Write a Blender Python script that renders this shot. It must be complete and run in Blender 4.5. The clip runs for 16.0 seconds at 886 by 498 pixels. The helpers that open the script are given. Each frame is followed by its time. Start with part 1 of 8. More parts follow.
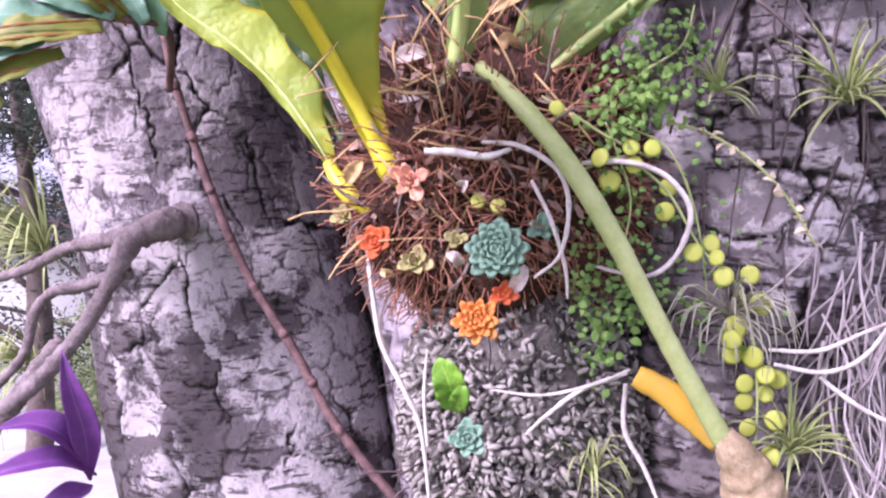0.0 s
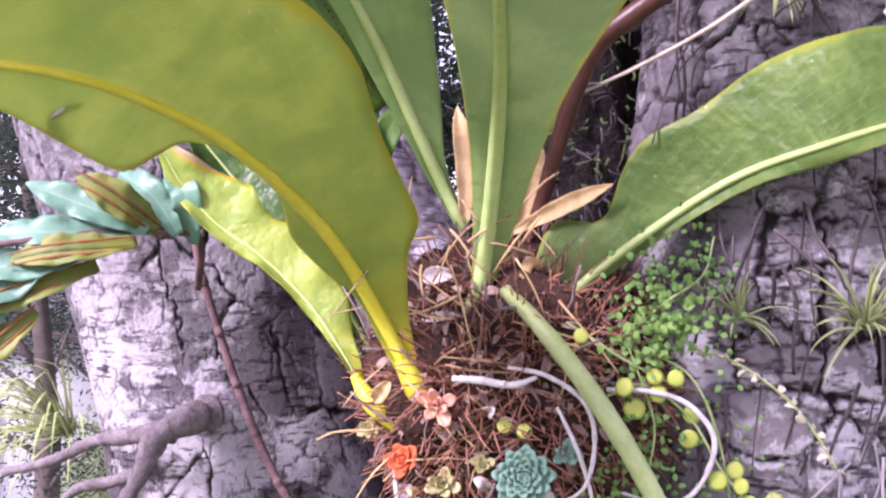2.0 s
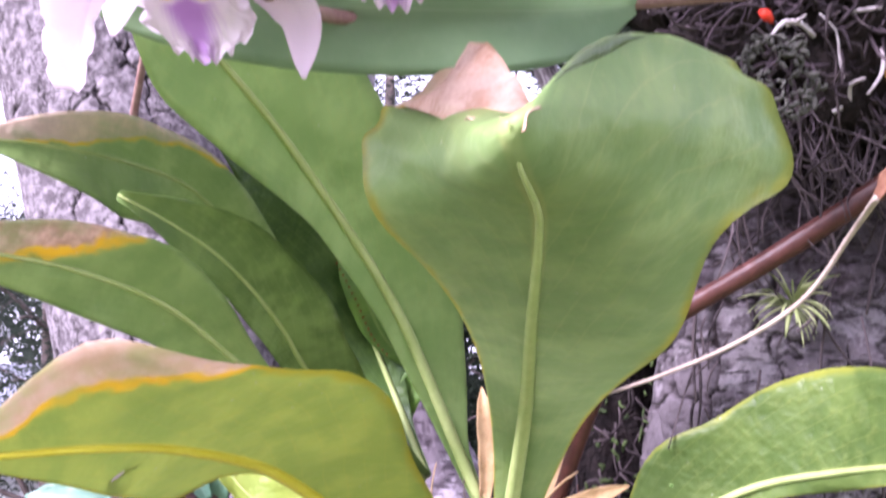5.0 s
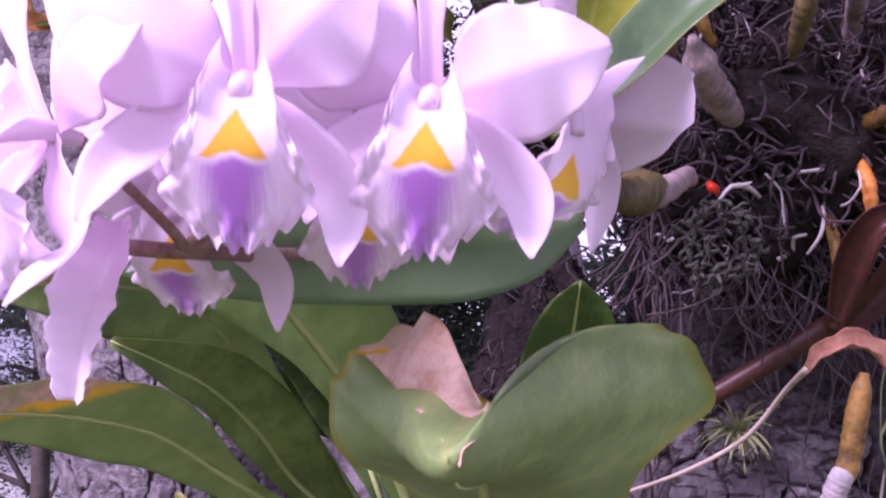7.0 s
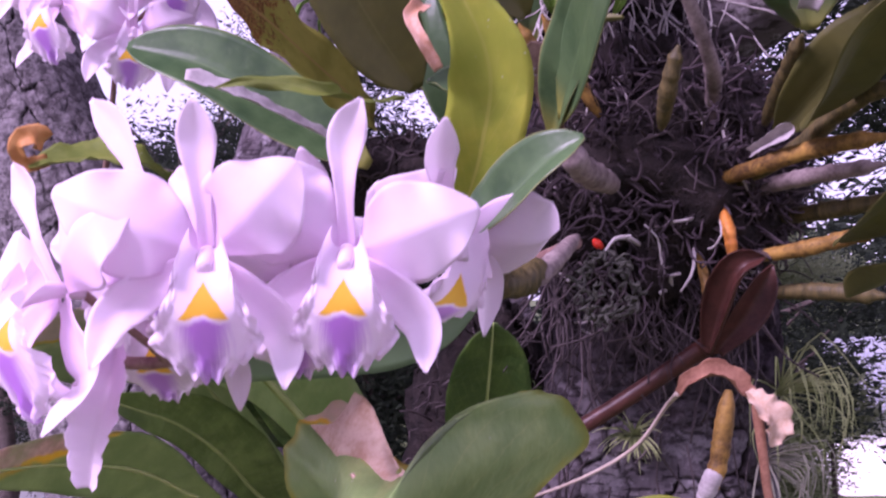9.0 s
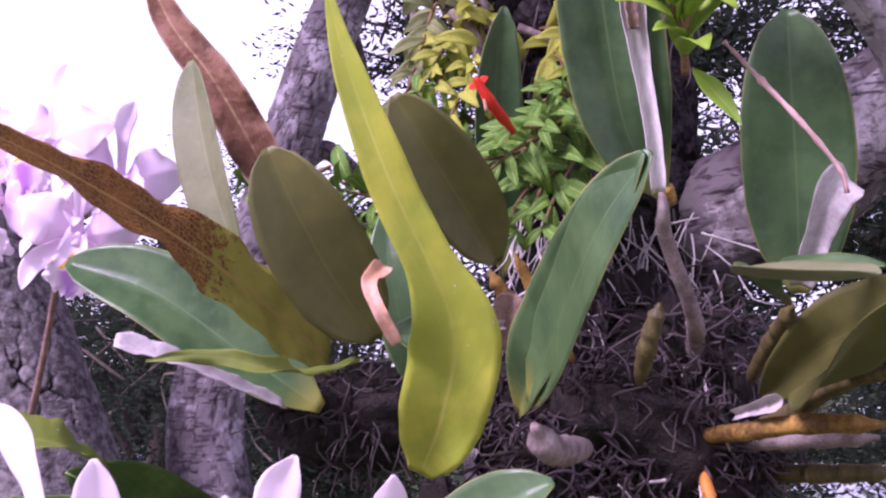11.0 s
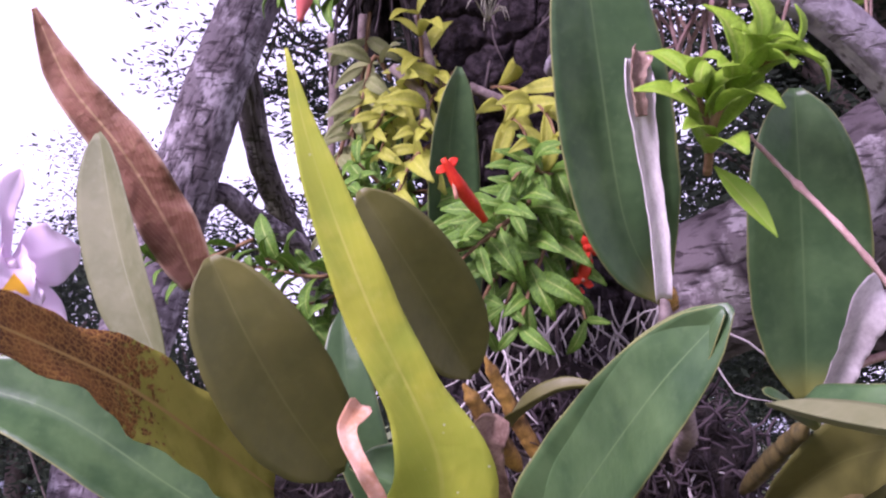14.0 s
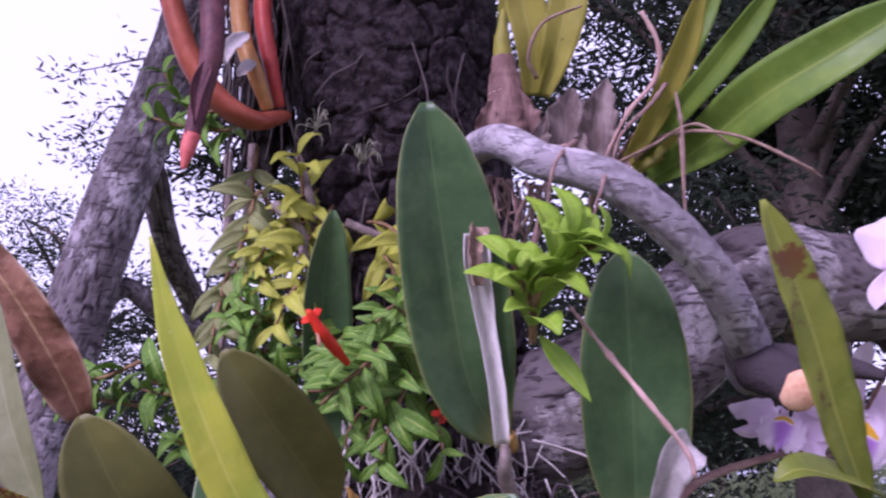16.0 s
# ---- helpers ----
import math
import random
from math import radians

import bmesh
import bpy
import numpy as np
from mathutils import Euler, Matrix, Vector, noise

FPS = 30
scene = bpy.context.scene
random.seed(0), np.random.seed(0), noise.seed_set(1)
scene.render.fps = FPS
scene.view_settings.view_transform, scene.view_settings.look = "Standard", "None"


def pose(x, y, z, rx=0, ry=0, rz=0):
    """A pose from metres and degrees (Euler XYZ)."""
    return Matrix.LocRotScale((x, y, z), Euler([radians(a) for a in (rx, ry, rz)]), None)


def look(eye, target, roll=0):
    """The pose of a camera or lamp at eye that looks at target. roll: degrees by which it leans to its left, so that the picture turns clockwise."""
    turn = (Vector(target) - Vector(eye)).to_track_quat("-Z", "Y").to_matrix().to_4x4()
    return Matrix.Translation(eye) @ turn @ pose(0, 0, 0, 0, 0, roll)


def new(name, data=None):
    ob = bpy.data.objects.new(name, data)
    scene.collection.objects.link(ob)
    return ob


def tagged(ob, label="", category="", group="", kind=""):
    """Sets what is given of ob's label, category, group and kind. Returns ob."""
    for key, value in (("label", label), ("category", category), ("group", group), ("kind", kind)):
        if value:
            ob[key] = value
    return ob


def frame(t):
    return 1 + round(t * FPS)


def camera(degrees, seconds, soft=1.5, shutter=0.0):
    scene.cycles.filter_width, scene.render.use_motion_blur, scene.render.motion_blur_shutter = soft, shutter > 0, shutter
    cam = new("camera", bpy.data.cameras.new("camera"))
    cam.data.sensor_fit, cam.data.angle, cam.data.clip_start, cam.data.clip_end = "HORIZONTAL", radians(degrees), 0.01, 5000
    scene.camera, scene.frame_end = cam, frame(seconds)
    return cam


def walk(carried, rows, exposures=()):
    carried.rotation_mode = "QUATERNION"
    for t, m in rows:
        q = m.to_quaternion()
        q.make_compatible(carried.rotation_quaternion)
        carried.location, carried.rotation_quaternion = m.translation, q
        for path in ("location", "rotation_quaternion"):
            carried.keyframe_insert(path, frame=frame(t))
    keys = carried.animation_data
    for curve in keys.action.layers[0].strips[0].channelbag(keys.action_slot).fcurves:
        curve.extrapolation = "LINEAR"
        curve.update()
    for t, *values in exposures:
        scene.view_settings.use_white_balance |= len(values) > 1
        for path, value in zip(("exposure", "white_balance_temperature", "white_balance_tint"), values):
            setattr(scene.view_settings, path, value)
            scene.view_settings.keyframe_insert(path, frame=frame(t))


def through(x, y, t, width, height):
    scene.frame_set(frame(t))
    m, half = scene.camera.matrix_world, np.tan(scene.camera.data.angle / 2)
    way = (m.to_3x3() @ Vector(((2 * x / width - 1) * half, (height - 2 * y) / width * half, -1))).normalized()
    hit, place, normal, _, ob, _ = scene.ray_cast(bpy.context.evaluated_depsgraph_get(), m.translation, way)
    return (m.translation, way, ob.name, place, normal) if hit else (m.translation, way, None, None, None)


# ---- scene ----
cam = camera(45.2, 16.0, soft=2.2, shutter=0.4)
PATH = [
    (0, (0.085, 0.079, 1.293), (-0.083, 2.064, 1.114), -1.4),
    (0.5, (0.085, 0.077, 1.311), (-0.09, 2.064, 1.174), -1.5),
    (1, (0.08, 0.073, 1.338), (-0.093, 2.064, 1.247), -1.4),
    (1.5, (0.075, 0.068, 1.37), (-0.097, 2.06, 1.32), -1.6),
    (2, (0.072, 0.065, 1.402), (-0.103, 2.057, 1.386), -1.4),
    (2.5, (0.064, 0.058, 1.431), (-0.108, 2.05, 1.436), -1.2),
    (3, (0.056, 0.051, 1.44), (-0.116, 2.044, 1.487), -0.7),
    (3.5, (0.054, 0.05, 1.461), (-0.125, 2.041, 1.521), -0.5),
    (4, (0.055, 0.047, 1.472), (-0.132, 2.036, 1.568), 0.1),
    (4.5, (0.058, 0.034, 1.489), (-0.127, 2.018, 1.66), 0.7),
    (5, (0.065, 0.013, 1.53), (-0.132, 1.989, 1.771), 1.2),
    (5.2, (0.066, 0.006, 1.533), (-0.134, 1.974, 1.825), 1.0),
    (7.3, (0.088, -0.086, 1.695), (-0.092, 1.902, 1.83), 2.0),
    (7.5, (0.088, -0.105, 1.708), (-0.079, 1.885, 1.823), 1.6),
    (8, (0.105, -0.162, 1.721), (-0.048, 1.83, 1.804), 0.5),
    (8.5, (0.114, -0.189, 1.716), (-0.005, 1.806, 1.79), -0.2),
    (9, (0.122, -0.223, 1.744), (0.028, 1.773, 1.84), -0.9),
    (9.5, (0.138, -0.247, 1.778), (0.046, 1.746, 1.909), -1.1),
    (10, (0.143, -0.235, 1.812), (0.042, 1.753, 2.011), -0.6),
    (10.2, (0.14, -0.221, 1.832), (0.035, 1.763, 2.057), -0.2),
    (12.3, (0.063, -0.057, 1.931), (0.127, 1.919, 2.236), 3.8),
    (12.5, (0.045, -0.047, 1.942), (0.124, 1.931, 2.231), 3.2),
    (13, (0.039, -0.038, 1.963), (0.185, 1.939, 2.224), 1.8),
    (13.5, (0.043, -0.035, 1.976), (0.246, 1.938, 2.235), 0.5),
    (14, (0.047, -0.037, 1.984), (0.266, 1.931, 2.267), -0.1),
    (14.5, (0.048, -0.047, 2.0), (0.288, 1.913, 2.318), -0.7),
    (15, (0.057, -0.085, 2.039), (0.304, 1.874, 2.359), -1.5),
    (15.5, (0.068, -0.109, 2.054), (0.344, 1.841, 2.404), -0.9),
    (16, (0.092, -0.134, 2.054), (0.434, 1.803, 2.417), -0.2),
]
EXPOSURES = [(0.0, 1.1, 5800, 46), (2.5, 1.22, 5750, 45), (4.4, 1.28, 5700, 44), (5.2, 1.48, 5700, 43), (7.0, 0.28, 5700, 68), (8.5, 0.05, 5700, 72), (9.5, 0.18, 5700, 68), (10.2, 0.34, 5700, 64), (12.5, 0.42, 5800, 58), (14.5, 0.46, 5700, 57), (16.0, 0.05, 5500, 57)]
walk(cam, [(t, look(eye, target, roll)) for t, eye, target, roll in PATH], EXPOSURES)

# ---- world and light: bright overcast afternoon ----
world = bpy.data.worlds.new("overcast")
scene.world = world
world.use_nodes = True
wn = world.node_tree.nodes
sky = wn.new("ShaderNodeTexSky")
sky.sky_type, sky.sun_disc = "NISHITA", False
sky.sun_elevation, sky.sun_rotation = radians(39), radians(227)
sky.air_density, sky.dust_density, sky.ozone_density = 1.0, 2.0, 1.0
# cloud sheet: the clear sky whitened by an even cover with soft darker drifts
cloud = wn.new("ShaderNodeTexNoise")
cloud.inputs["Scale"].default_value, cloud.inputs["Detail"].default_value = 2.0, 4
cover = wn.new("ShaderNodeMix")
cover.data_type = "RGBA"
cover.inputs[6].default_value, cover.inputs[7].default_value = (6.2, 6.3, 6.7, 1), (8.2, 8.2, 8.5, 1)
world.node_tree.links.new(cloud.outputs["Fac"], cover.inputs[0])
veil = wn.new("ShaderNodeMix")
veil.data_type = "RGBA"
veil.inputs[0].default_value = 0.85
world.node_tree.links.new(sky.outputs[0], veil.inputs[6])
world.node_tree.links.new(cover.outputs[2], veil.inputs[7])
wn["Background"].inputs[1].default_value = 0.15
world.node_tree.links.new(veil.outputs[2], wn["Background"].inputs[0])
sun = bpy.data.lights.new("sun", "SUN")
sun.energy, sun.angle, sun.color = 4.8, radians(18), (1.0, 0.96, 0.9)
sun_lamp = new("sun", sun)
sun_lamp.matrix_world = look((-3.6, -2.3, 5.0), (0, 1, 1))


# ---- materials ----
class Mat:
    """A node material, written as short calls."""

    def __init__(self, name):
        self.m = bpy.data.materials.new(name)
        self.m.use_nodes = True
        self.t = self.m.node_tree
        self.b = self.t.nodes["Principled BSDF"]
        self.out = self.t.nodes["Material Output"]
        self.tc = self.t.nodes.new("ShaderNodeTexCoord")

    def put(self, sock, v):
        if isinstance(v, bpy.types.NodeSocket):
            self.t.links.new(v, sock)
        elif isinstance(v, tuple) and len(v) == 3 and sock.type == "RGBA":
            sock.default_value = (*v, 1)
        else:
            sock.default_value = v

    def noise(self, scale, detail=4, rough=0.6, co=None, stretch=None, dist=0.0):
        n = self.t.nodes.new("ShaderNodeTexNoise")
        n.inputs["Scale"].default_value, n.inputs["Detail"].default_value = scale, detail
        n.inputs["Roughness"].default_value, n.inputs["Distortion"].default_value = rough, dist
        co = co or self.tc.outputs["Object"]
        if stretch:
            mp = self.t.nodes.new("ShaderNodeMapping")
            mp.inputs["Scale"].default_value = stretch
            self.t.links.new(co, mp.inputs["Vector"])
            co = mp.outputs[0]
        self.t.links.new(co, n.inputs["Vector"])
        return n.outputs["Fac"]

    def voro(self, scale, feature="F1", stretch=None):
        n = self.t.nodes.new("ShaderNodeTexVoronoi")
        n.feature = feature
        n.inputs["Scale"].default_value = scale
        co = self.tc.outputs["Object"]
        if stretch:
            mp = self.t.nodes.new("ShaderNodeMapping")
            mp.inputs["Scale"].default_value = stretch
            self.t.links.new(co, mp.inputs["Vector"])
            co = mp.outputs[0]
        self.t.links.new(co, n.inputs["Vector"])
        return n.outputs["Distance"]

    def math(self, op, a, b=0.0, c=0.0):
        n = self.t.nodes.new("ShaderNodeMath")
        n.operation = op
        for i, v in enumerate((a, b, c)):
            self.put(n.inputs[i], v)
        return n.outputs[0]

    def step(self, v, lo, hi):
        n = self.t.nodes.new("ShaderNodeMapRange")
        n.interpolation_type = "SMOOTHSTEP"
        self.put(n.inputs["Value"], v)
        n.inputs["From Min"].default_value, n.inputs["From Max"].default_value = lo, hi
        return n.outputs[0]

    def mix(self, f, a, b):
        n = self.t.nodes.new("ShaderNodeMix")
        n.data_type = "RGBA"
        self.put(n.inputs[0], f)
        self.put(n.inputs[6], a)
        self.put(n.inputs[7], b)
        return n.outputs[2]

    def uv(self):
        s = self.t.nodes.new("ShaderNodeSeparateXYZ")
        self.t.links.new(self.tc.outputs["UV"], s.inputs[0])
        return s.outputs[0], s.outputs[1]

    def attr(self, name):
        a = self.t.nodes.new("ShaderNodeAttribute")
        a.attribute_name = name
        return a.outputs["Fac"]

    def rand(self, island=False):
        if island:
            return self.t.nodes.new("ShaderNodeNewGeometry").outputs["Random Per Island"]
        return self.t.nodes.new("ShaderNodeObjectInfo").outputs["Random"]

    def bump(self, h, strength=0.4, dist=0.002):
        n = self.t.nodes.new("ShaderNodeBump")
        n.inputs["Strength"].default_value, n.inputs["Distance"].default_value = strength, dist
        self.put(n.inputs["Height"], h)
        self.t.links.new(n.outputs[0], self.b.inputs["Normal"])
        return n.outputs[0]

    def finish(self, col, rough=0.5, spec=0.5, through=0.0, tint=None):
        """Colour and gloss; through: the share of light that shines through a thin sheet."""
        self.put(self.b.inputs["Base Color"], col)
        self.put(self.b.inputs["Roughness"], rough)
        self.b.inputs["Specular IOR Level"].default_value = spec
        if through:
            tr = self.t.nodes.new("ShaderNodeBsdfTranslucent")
            # two skins in a row: each takes the square root of the leaf's colour
            half_tone = self.t.nodes.new("ShaderNodeGamma")
            half_tone.inputs[1].default_value = 0.5
            self.put(half_tone.inputs[0], tint if tint is not None else col)
            self.t.links.new(half_tone.outputs[0], tr.inputs[0])
            mx = self.t.nodes.new("ShaderNodeMixShader")
            mx.inputs[0].default_value = through
            self.t.links.new(self.b.outputs[0], mx.inputs[1])
            self.t.links.new(tr.outputs[0], mx.inputs[2])
            self.t.links.new(mx.outputs[0], self.out.inputs[0])
        return self.m


def leaf_mat(name, col, dark, vein, veins=9.0, slant=0.9, width=0.06, rim=None, burn=None, burn_at=(0.9, 1.0), side=0.5,
             rough=0.38, through=0.22, spots=None, stem=None, midw=0.03, mottle=0.5, spec=0.4, net=None, rim_at=0.42, puff=1.0):
    """A leaf: mottled green, midrib and side veins along its own u (across) and v (along); a dry end or rim where given."""
    k = Mat(name)
    u, v = k.uv()
    au = k.math("ABSOLUTE", k.math("SUBTRACT", u, 0.5))
    n1 = k.noise(26, 3)
    n2 = k.noise(120, 3)
    c = k.mix(k.step(n1, 0.5 - 0.3 * mottle, 0.5 + 0.3 * mottle), dark, col)
    c = k.mix(k.math("MULTIPLY", k.step(n2, 0.5, 0.75), 0.25), c, vein)
    if veins:
        ph = k.math("ADD", k.math("MULTIPLY", k.math("SUBTRACT", v, k.math("MULTIPLY", au, slant)), veins), k.math("MULTIPLY", n1, 0.5))
        fr = k.math("ABSOLUTE", k.math("SUBTRACT", k.math("FRACT", ph), 0.5))
        line = k.math("SUBTRACT", 1.0, k.step(fr, 0.0, width))
        c = k.mix(k.math("MULTIPLY", line, 0.35), c, vein)
    mid = k.math("SUBTRACT", 1.0, k.step(au, midw * 0.5, midw))
    c = k.mix(k.math("MULTIPLY", mid, 0.75), c, vein)
    if rim:
        e = k.math("ADD", au, k.math("MULTIPLY", k.math("SUBTRACT", n1, 0.5), 2 * (0.5 - rim_at)))
        c = k.mix(k.step(e, rim_at, 0.5), c, rim)
    if spots:
        sp = k.noise(spots[1], 5, 0.7)
        c = k.mix(k.step(sp, spots[2], spots[2] + 0.04), c, spots[0])
    if net:
        vn = k.voro(net[1], "DISTANCE_TO_EDGE")
        c = k.mix(k.math("MULTIPLY", k.math("SUBTRACT", 1.0, k.step(vn, 0.02, 0.09)), 0.6), c, net[0])
    if stem:
        c = k.mix(k.math("SUBTRACT", 1.0, k.step(v, stem[1], stem[2])), c, stem[0])
    if burn:
        w = k.math("ADD", v, k.math("MULTIPLY", k.math("SUBTRACT", n1, 0.5), 0.18))
        w = k.math("ADD", w, k.math("MULTIPLY", k.math("SUBTRACT", u, 0.5), side))
        c = k.mix(k.step(w, burn_at[0] - 0.05, burn_at[0] - 0.02), c, (0.74, 0.48, 0.015))
        br = k.mix(k.step(n2, 0.35, 0.7), burn, (0.68, 0.50, 0.38))
        c = k.mix(k.step(w, burn_at[0] - 0.012, burn_at[0] + 0.012), c, br)
    if veins:
        # the blade bulges between its side veins
        quilt = k.math("COSINE", k.math("MULTIPLY", ph, 6.2832))
        n4 = k.noise(17, 3, 0.55, dist=0.4)
        c = k.mix(k.math("MULTIPLY", k.step(k.math("ADD", k.math("MULTIPLY", quilt, 0.012), n4), 0.44, 0.64), 0.6), c, dark)
        k.bump(k.math("ADD", k.math("ADD", n1, k.math("MULTIPLY", n2, 0.25)), k.math("ADD", k.math("MULTIPLY", quilt, -0.012), k.math("MULTIPLY", n4, puff))), 0.4 + 0.3 * puff, 0.003 + 0.005 * puff)
        # a few pale specks of dust and lichen
        grit = k.math("MULTIPLY", k.math("SUBTRACT", 1.0, k.step(k.voro(75), 0.05, 0.09)), k.step(k.noise(13, 2), 0.52, 0.60))
        c = k.mix(k.math("MULTIPLY", grit, 0.7), c, (0.62, 0.64, 0.52))
    else:
        n3 = k.noise(9, 2)
        c = k.mix(k.math("MULTIPLY", k.step(n3, 0.42, 0.68), 0.4), c, dark)
        k.bump(k.math("ADD", n3, k.math("ADD", k.math("MULTIPLY", n1, 0.5), k.math("MULTIPLY", n2, 0.2))), 0.4, 0.005)
    return k.finish(c, k.math("ADD", rough, k.math("MULTIPLY", n2, 0.15)), spec, through)


def plain_mat(name, a, b, scale=60, rough=0.7, through=0.0, bump=0.4, island=False, obj=False, spec=0.3, stretch=None, dist=0.0015):
    """Two tones in noise of two sizes, with relief."""
    k = Mat(name)
    n1 = k.noise(scale, 5, 0.65, stretch=stretch)
    n2 = k.noise(scale * 6, 3, stretch=stretch)
    f = k.step(k.math("ADD", k.math("MULTIPLY", n1, 0.7), k.math("MULTIPLY", n2, 0.3)), 0.32, 0.68)
    if island or obj:
        f = k.math("ADD", k.math("MULTIPLY", f, 0.45), k.math("MULTIPLY", k.rand(island), 0.55))
    k.bump(k.math("ADD", n1, k.math("MULTIPLY", n2, 0.4)), bump, dist)
    return k.finish(k.mix(f, a, b), rough, spec, through)


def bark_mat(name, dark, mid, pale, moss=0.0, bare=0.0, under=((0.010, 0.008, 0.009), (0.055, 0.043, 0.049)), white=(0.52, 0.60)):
    """Plated bark: grey plates with pale lichen, dark brown in the fissures, short dark dashes across. Above the height
    bare, shade is painted in with the under tones.
    """
    k = Mat(name)
    crack = k.attr("plate")
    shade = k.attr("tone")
    n1 = k.noise(9, 5, 0.62)
    n2 = k.noise(70, 5, 0.7)
    n3 = k.noise(1, 3, 0.55, stretch=(38, 38, 190))
    n4 = k.noise(260, 3, 0.6)
    tone = k.math("ADD", k.math("MULTIPLY", n1, 0.62), k.math("ADD", k.math("MULTIPLY", n2, 0.28), k.math("MULTIPLY", n4, 0.10)))
    tone = k.math("SUBTRACT", k.math("ADD", tone, 0.16), k.math("MULTIPLY", shade, 0.32))
    c = k.mix(k.step(tone, *white), mid, pale)
    c = k.mix(k.math("MULTIPLY", k.step(n2, 0.52, 0.70), 0.45), c, (mid[0] * 0.5, mid[1] * 0.47, mid[2] * 0.46))
    c = k.mix(k.math("MULTIPLY", k.step(shade, 0.55, 0.95), 0.6), c, (mid[0] * 0.42, mid[1] * 0.39, mid[2] * 0.38))
    dash = k.math("MULTIPLY", k.step(n3, 0.56, 0.62), k.step(k.noise(11, 3), 0.40, 0.52))
    c = k.mix(k.math("MULTIPLY", dash, 0.75), c, dark)
    if moss:
        c = k.mix(k.math("MULTIPLY", k.step(k.noise(14, 4), 0.52, 0.66), moss), c, (0.09, 0.10, 0.07))
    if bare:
        # shade painted into the upper bark: it blends to the under tones with height
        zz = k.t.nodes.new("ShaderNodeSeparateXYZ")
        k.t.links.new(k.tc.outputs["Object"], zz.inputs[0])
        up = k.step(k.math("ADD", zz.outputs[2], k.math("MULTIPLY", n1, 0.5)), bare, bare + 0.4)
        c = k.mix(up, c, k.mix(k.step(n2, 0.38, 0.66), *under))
    c = k.mix(crack, dark, c)
    k.bump(k.math("ADD", k.math("MULTIPLY", n2, 0.7), k.math("ADD", k.math("MULTIPLY", dash, -0.5), k.math("MULTIPLY", n4, 0.4))), 0.7, 0.004)
    return k.finish(c, 0.95, 0.06)


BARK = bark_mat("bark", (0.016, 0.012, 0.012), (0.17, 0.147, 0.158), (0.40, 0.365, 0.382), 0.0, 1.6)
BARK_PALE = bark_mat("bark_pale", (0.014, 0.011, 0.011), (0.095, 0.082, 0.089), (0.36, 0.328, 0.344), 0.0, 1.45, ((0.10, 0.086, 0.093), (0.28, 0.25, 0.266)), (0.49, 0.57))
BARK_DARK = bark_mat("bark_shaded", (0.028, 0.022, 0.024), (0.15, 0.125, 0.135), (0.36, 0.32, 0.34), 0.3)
BARK_LIMB = bark_mat("bark_smooth", (0.05, 0.04, 0.046), (0.20, 0.17, 0.19), (0.42, 0.375, 0.415))
BARK_BRANCH = bark_mat("bark_branch", (0.12, 0.10, 0.115), (0.27, 0.24, 0.27), (0.42, 0.385, 0.42))


# ---- mesh helpers ----
ORIGIN = {}


def thing(name, at, label, category, group="", kind=""):
    """A top-level thing: an Empty at its base."""
    ob = tagged(new(name), label, category, group, kind)
    ob.empty_display_size = 0.02
    ob.location = at
    ORIGIN[ob.name] = Vector(at)
    return ob


def root_of(ob):
    while ob.parent:
        ob = ob.parent
    return ob


def mesh_of(name, verts, faces, material, uvs=None, attrs=None, smooth=True):
    me = bpy.data.meshes.new(name)
    me.from_pydata([tuple(v) for v in verts] if not isinstance(verts, np.ndarray) else verts.tolist(), [], faces)
    me.materials.append(material)
    if smooth:
        me.polygons.foreach_set("use_smooth", np.ones(len(me.polygons), dtype=bool))
    if uvs is not None:
        lay = me.uv_layers.new(name="uv")
        idx = np.empty(len(me.loops), dtype=np.int32)
        me.loops.foreach_get("vertex_index", idx)
        lay.data.foreach_set("uv", np.asarray(uvs, dtype=np.float32)[idx].ravel())
    for key, vals in (attrs or {}).items():
        a = me.attributes.new(key, "FLOAT", "POINT")
        a.data.foreach_set("value", np.asarray(vals, dtype=np.float32))
    me.update()
    return me


def part(name, geo, material, parent=None, label="", kind=""):
    """Links one mesh as a part of a thing; geo is (verts, faces[, uvs[, attrs]]) in world metres."""
    verts = np.asarray(geo[0], dtype=float)
    base = ORIGIN.get(root_of(parent).name, Vector((0, 0, 0))) if parent else Vector((0, 0, 0))
    me = mesh_of(name, verts - np.array(base), geo[1], material, geo[2] if len(geo) > 2 else None, geo[3] if len(geo) > 3 else None)
    ob = new(name, me)
    ob.parent = parent
    return tagged(ob, label, "", "", kind)


def spline(pts, n):
    """Catmull-Rom through the control points; n samples, even in arc length."""
    p = np.asarray(pts, dtype=float)
    q = np.vstack([2 * p[0] - p[1], p, 2 * p[-1] - p[-2]])
    out = []
    for i in range(len(p) - 1):
        a, b, c, d = q[i:i + 4]
        t = np.linspace(0, 1, 24, endpoint=False)[:, None]
        out.append(0.5 * (2 * b + (c - a) * t + (2 * a - 5 * b + 4 * c - d) * t ** 2 + (3 * b - a - 3 * c + d) * t ** 3))
    out = np.vstack(out + [p[-1:]])
    ln = np.r_[0, np.cumsum(np.linalg.norm(np.diff(out[:, :3], axis=0), axis=1))]
    s = np.linspace(0, ln[-1], n)
    return np.stack([np.interp(s, ln, out[:, j]) for j in range(p.shape[1])], axis=1)


def unit(v):
    return v / np.maximum(np.linalg.norm(v, axis=-1, keepdims=True), 1e-9)


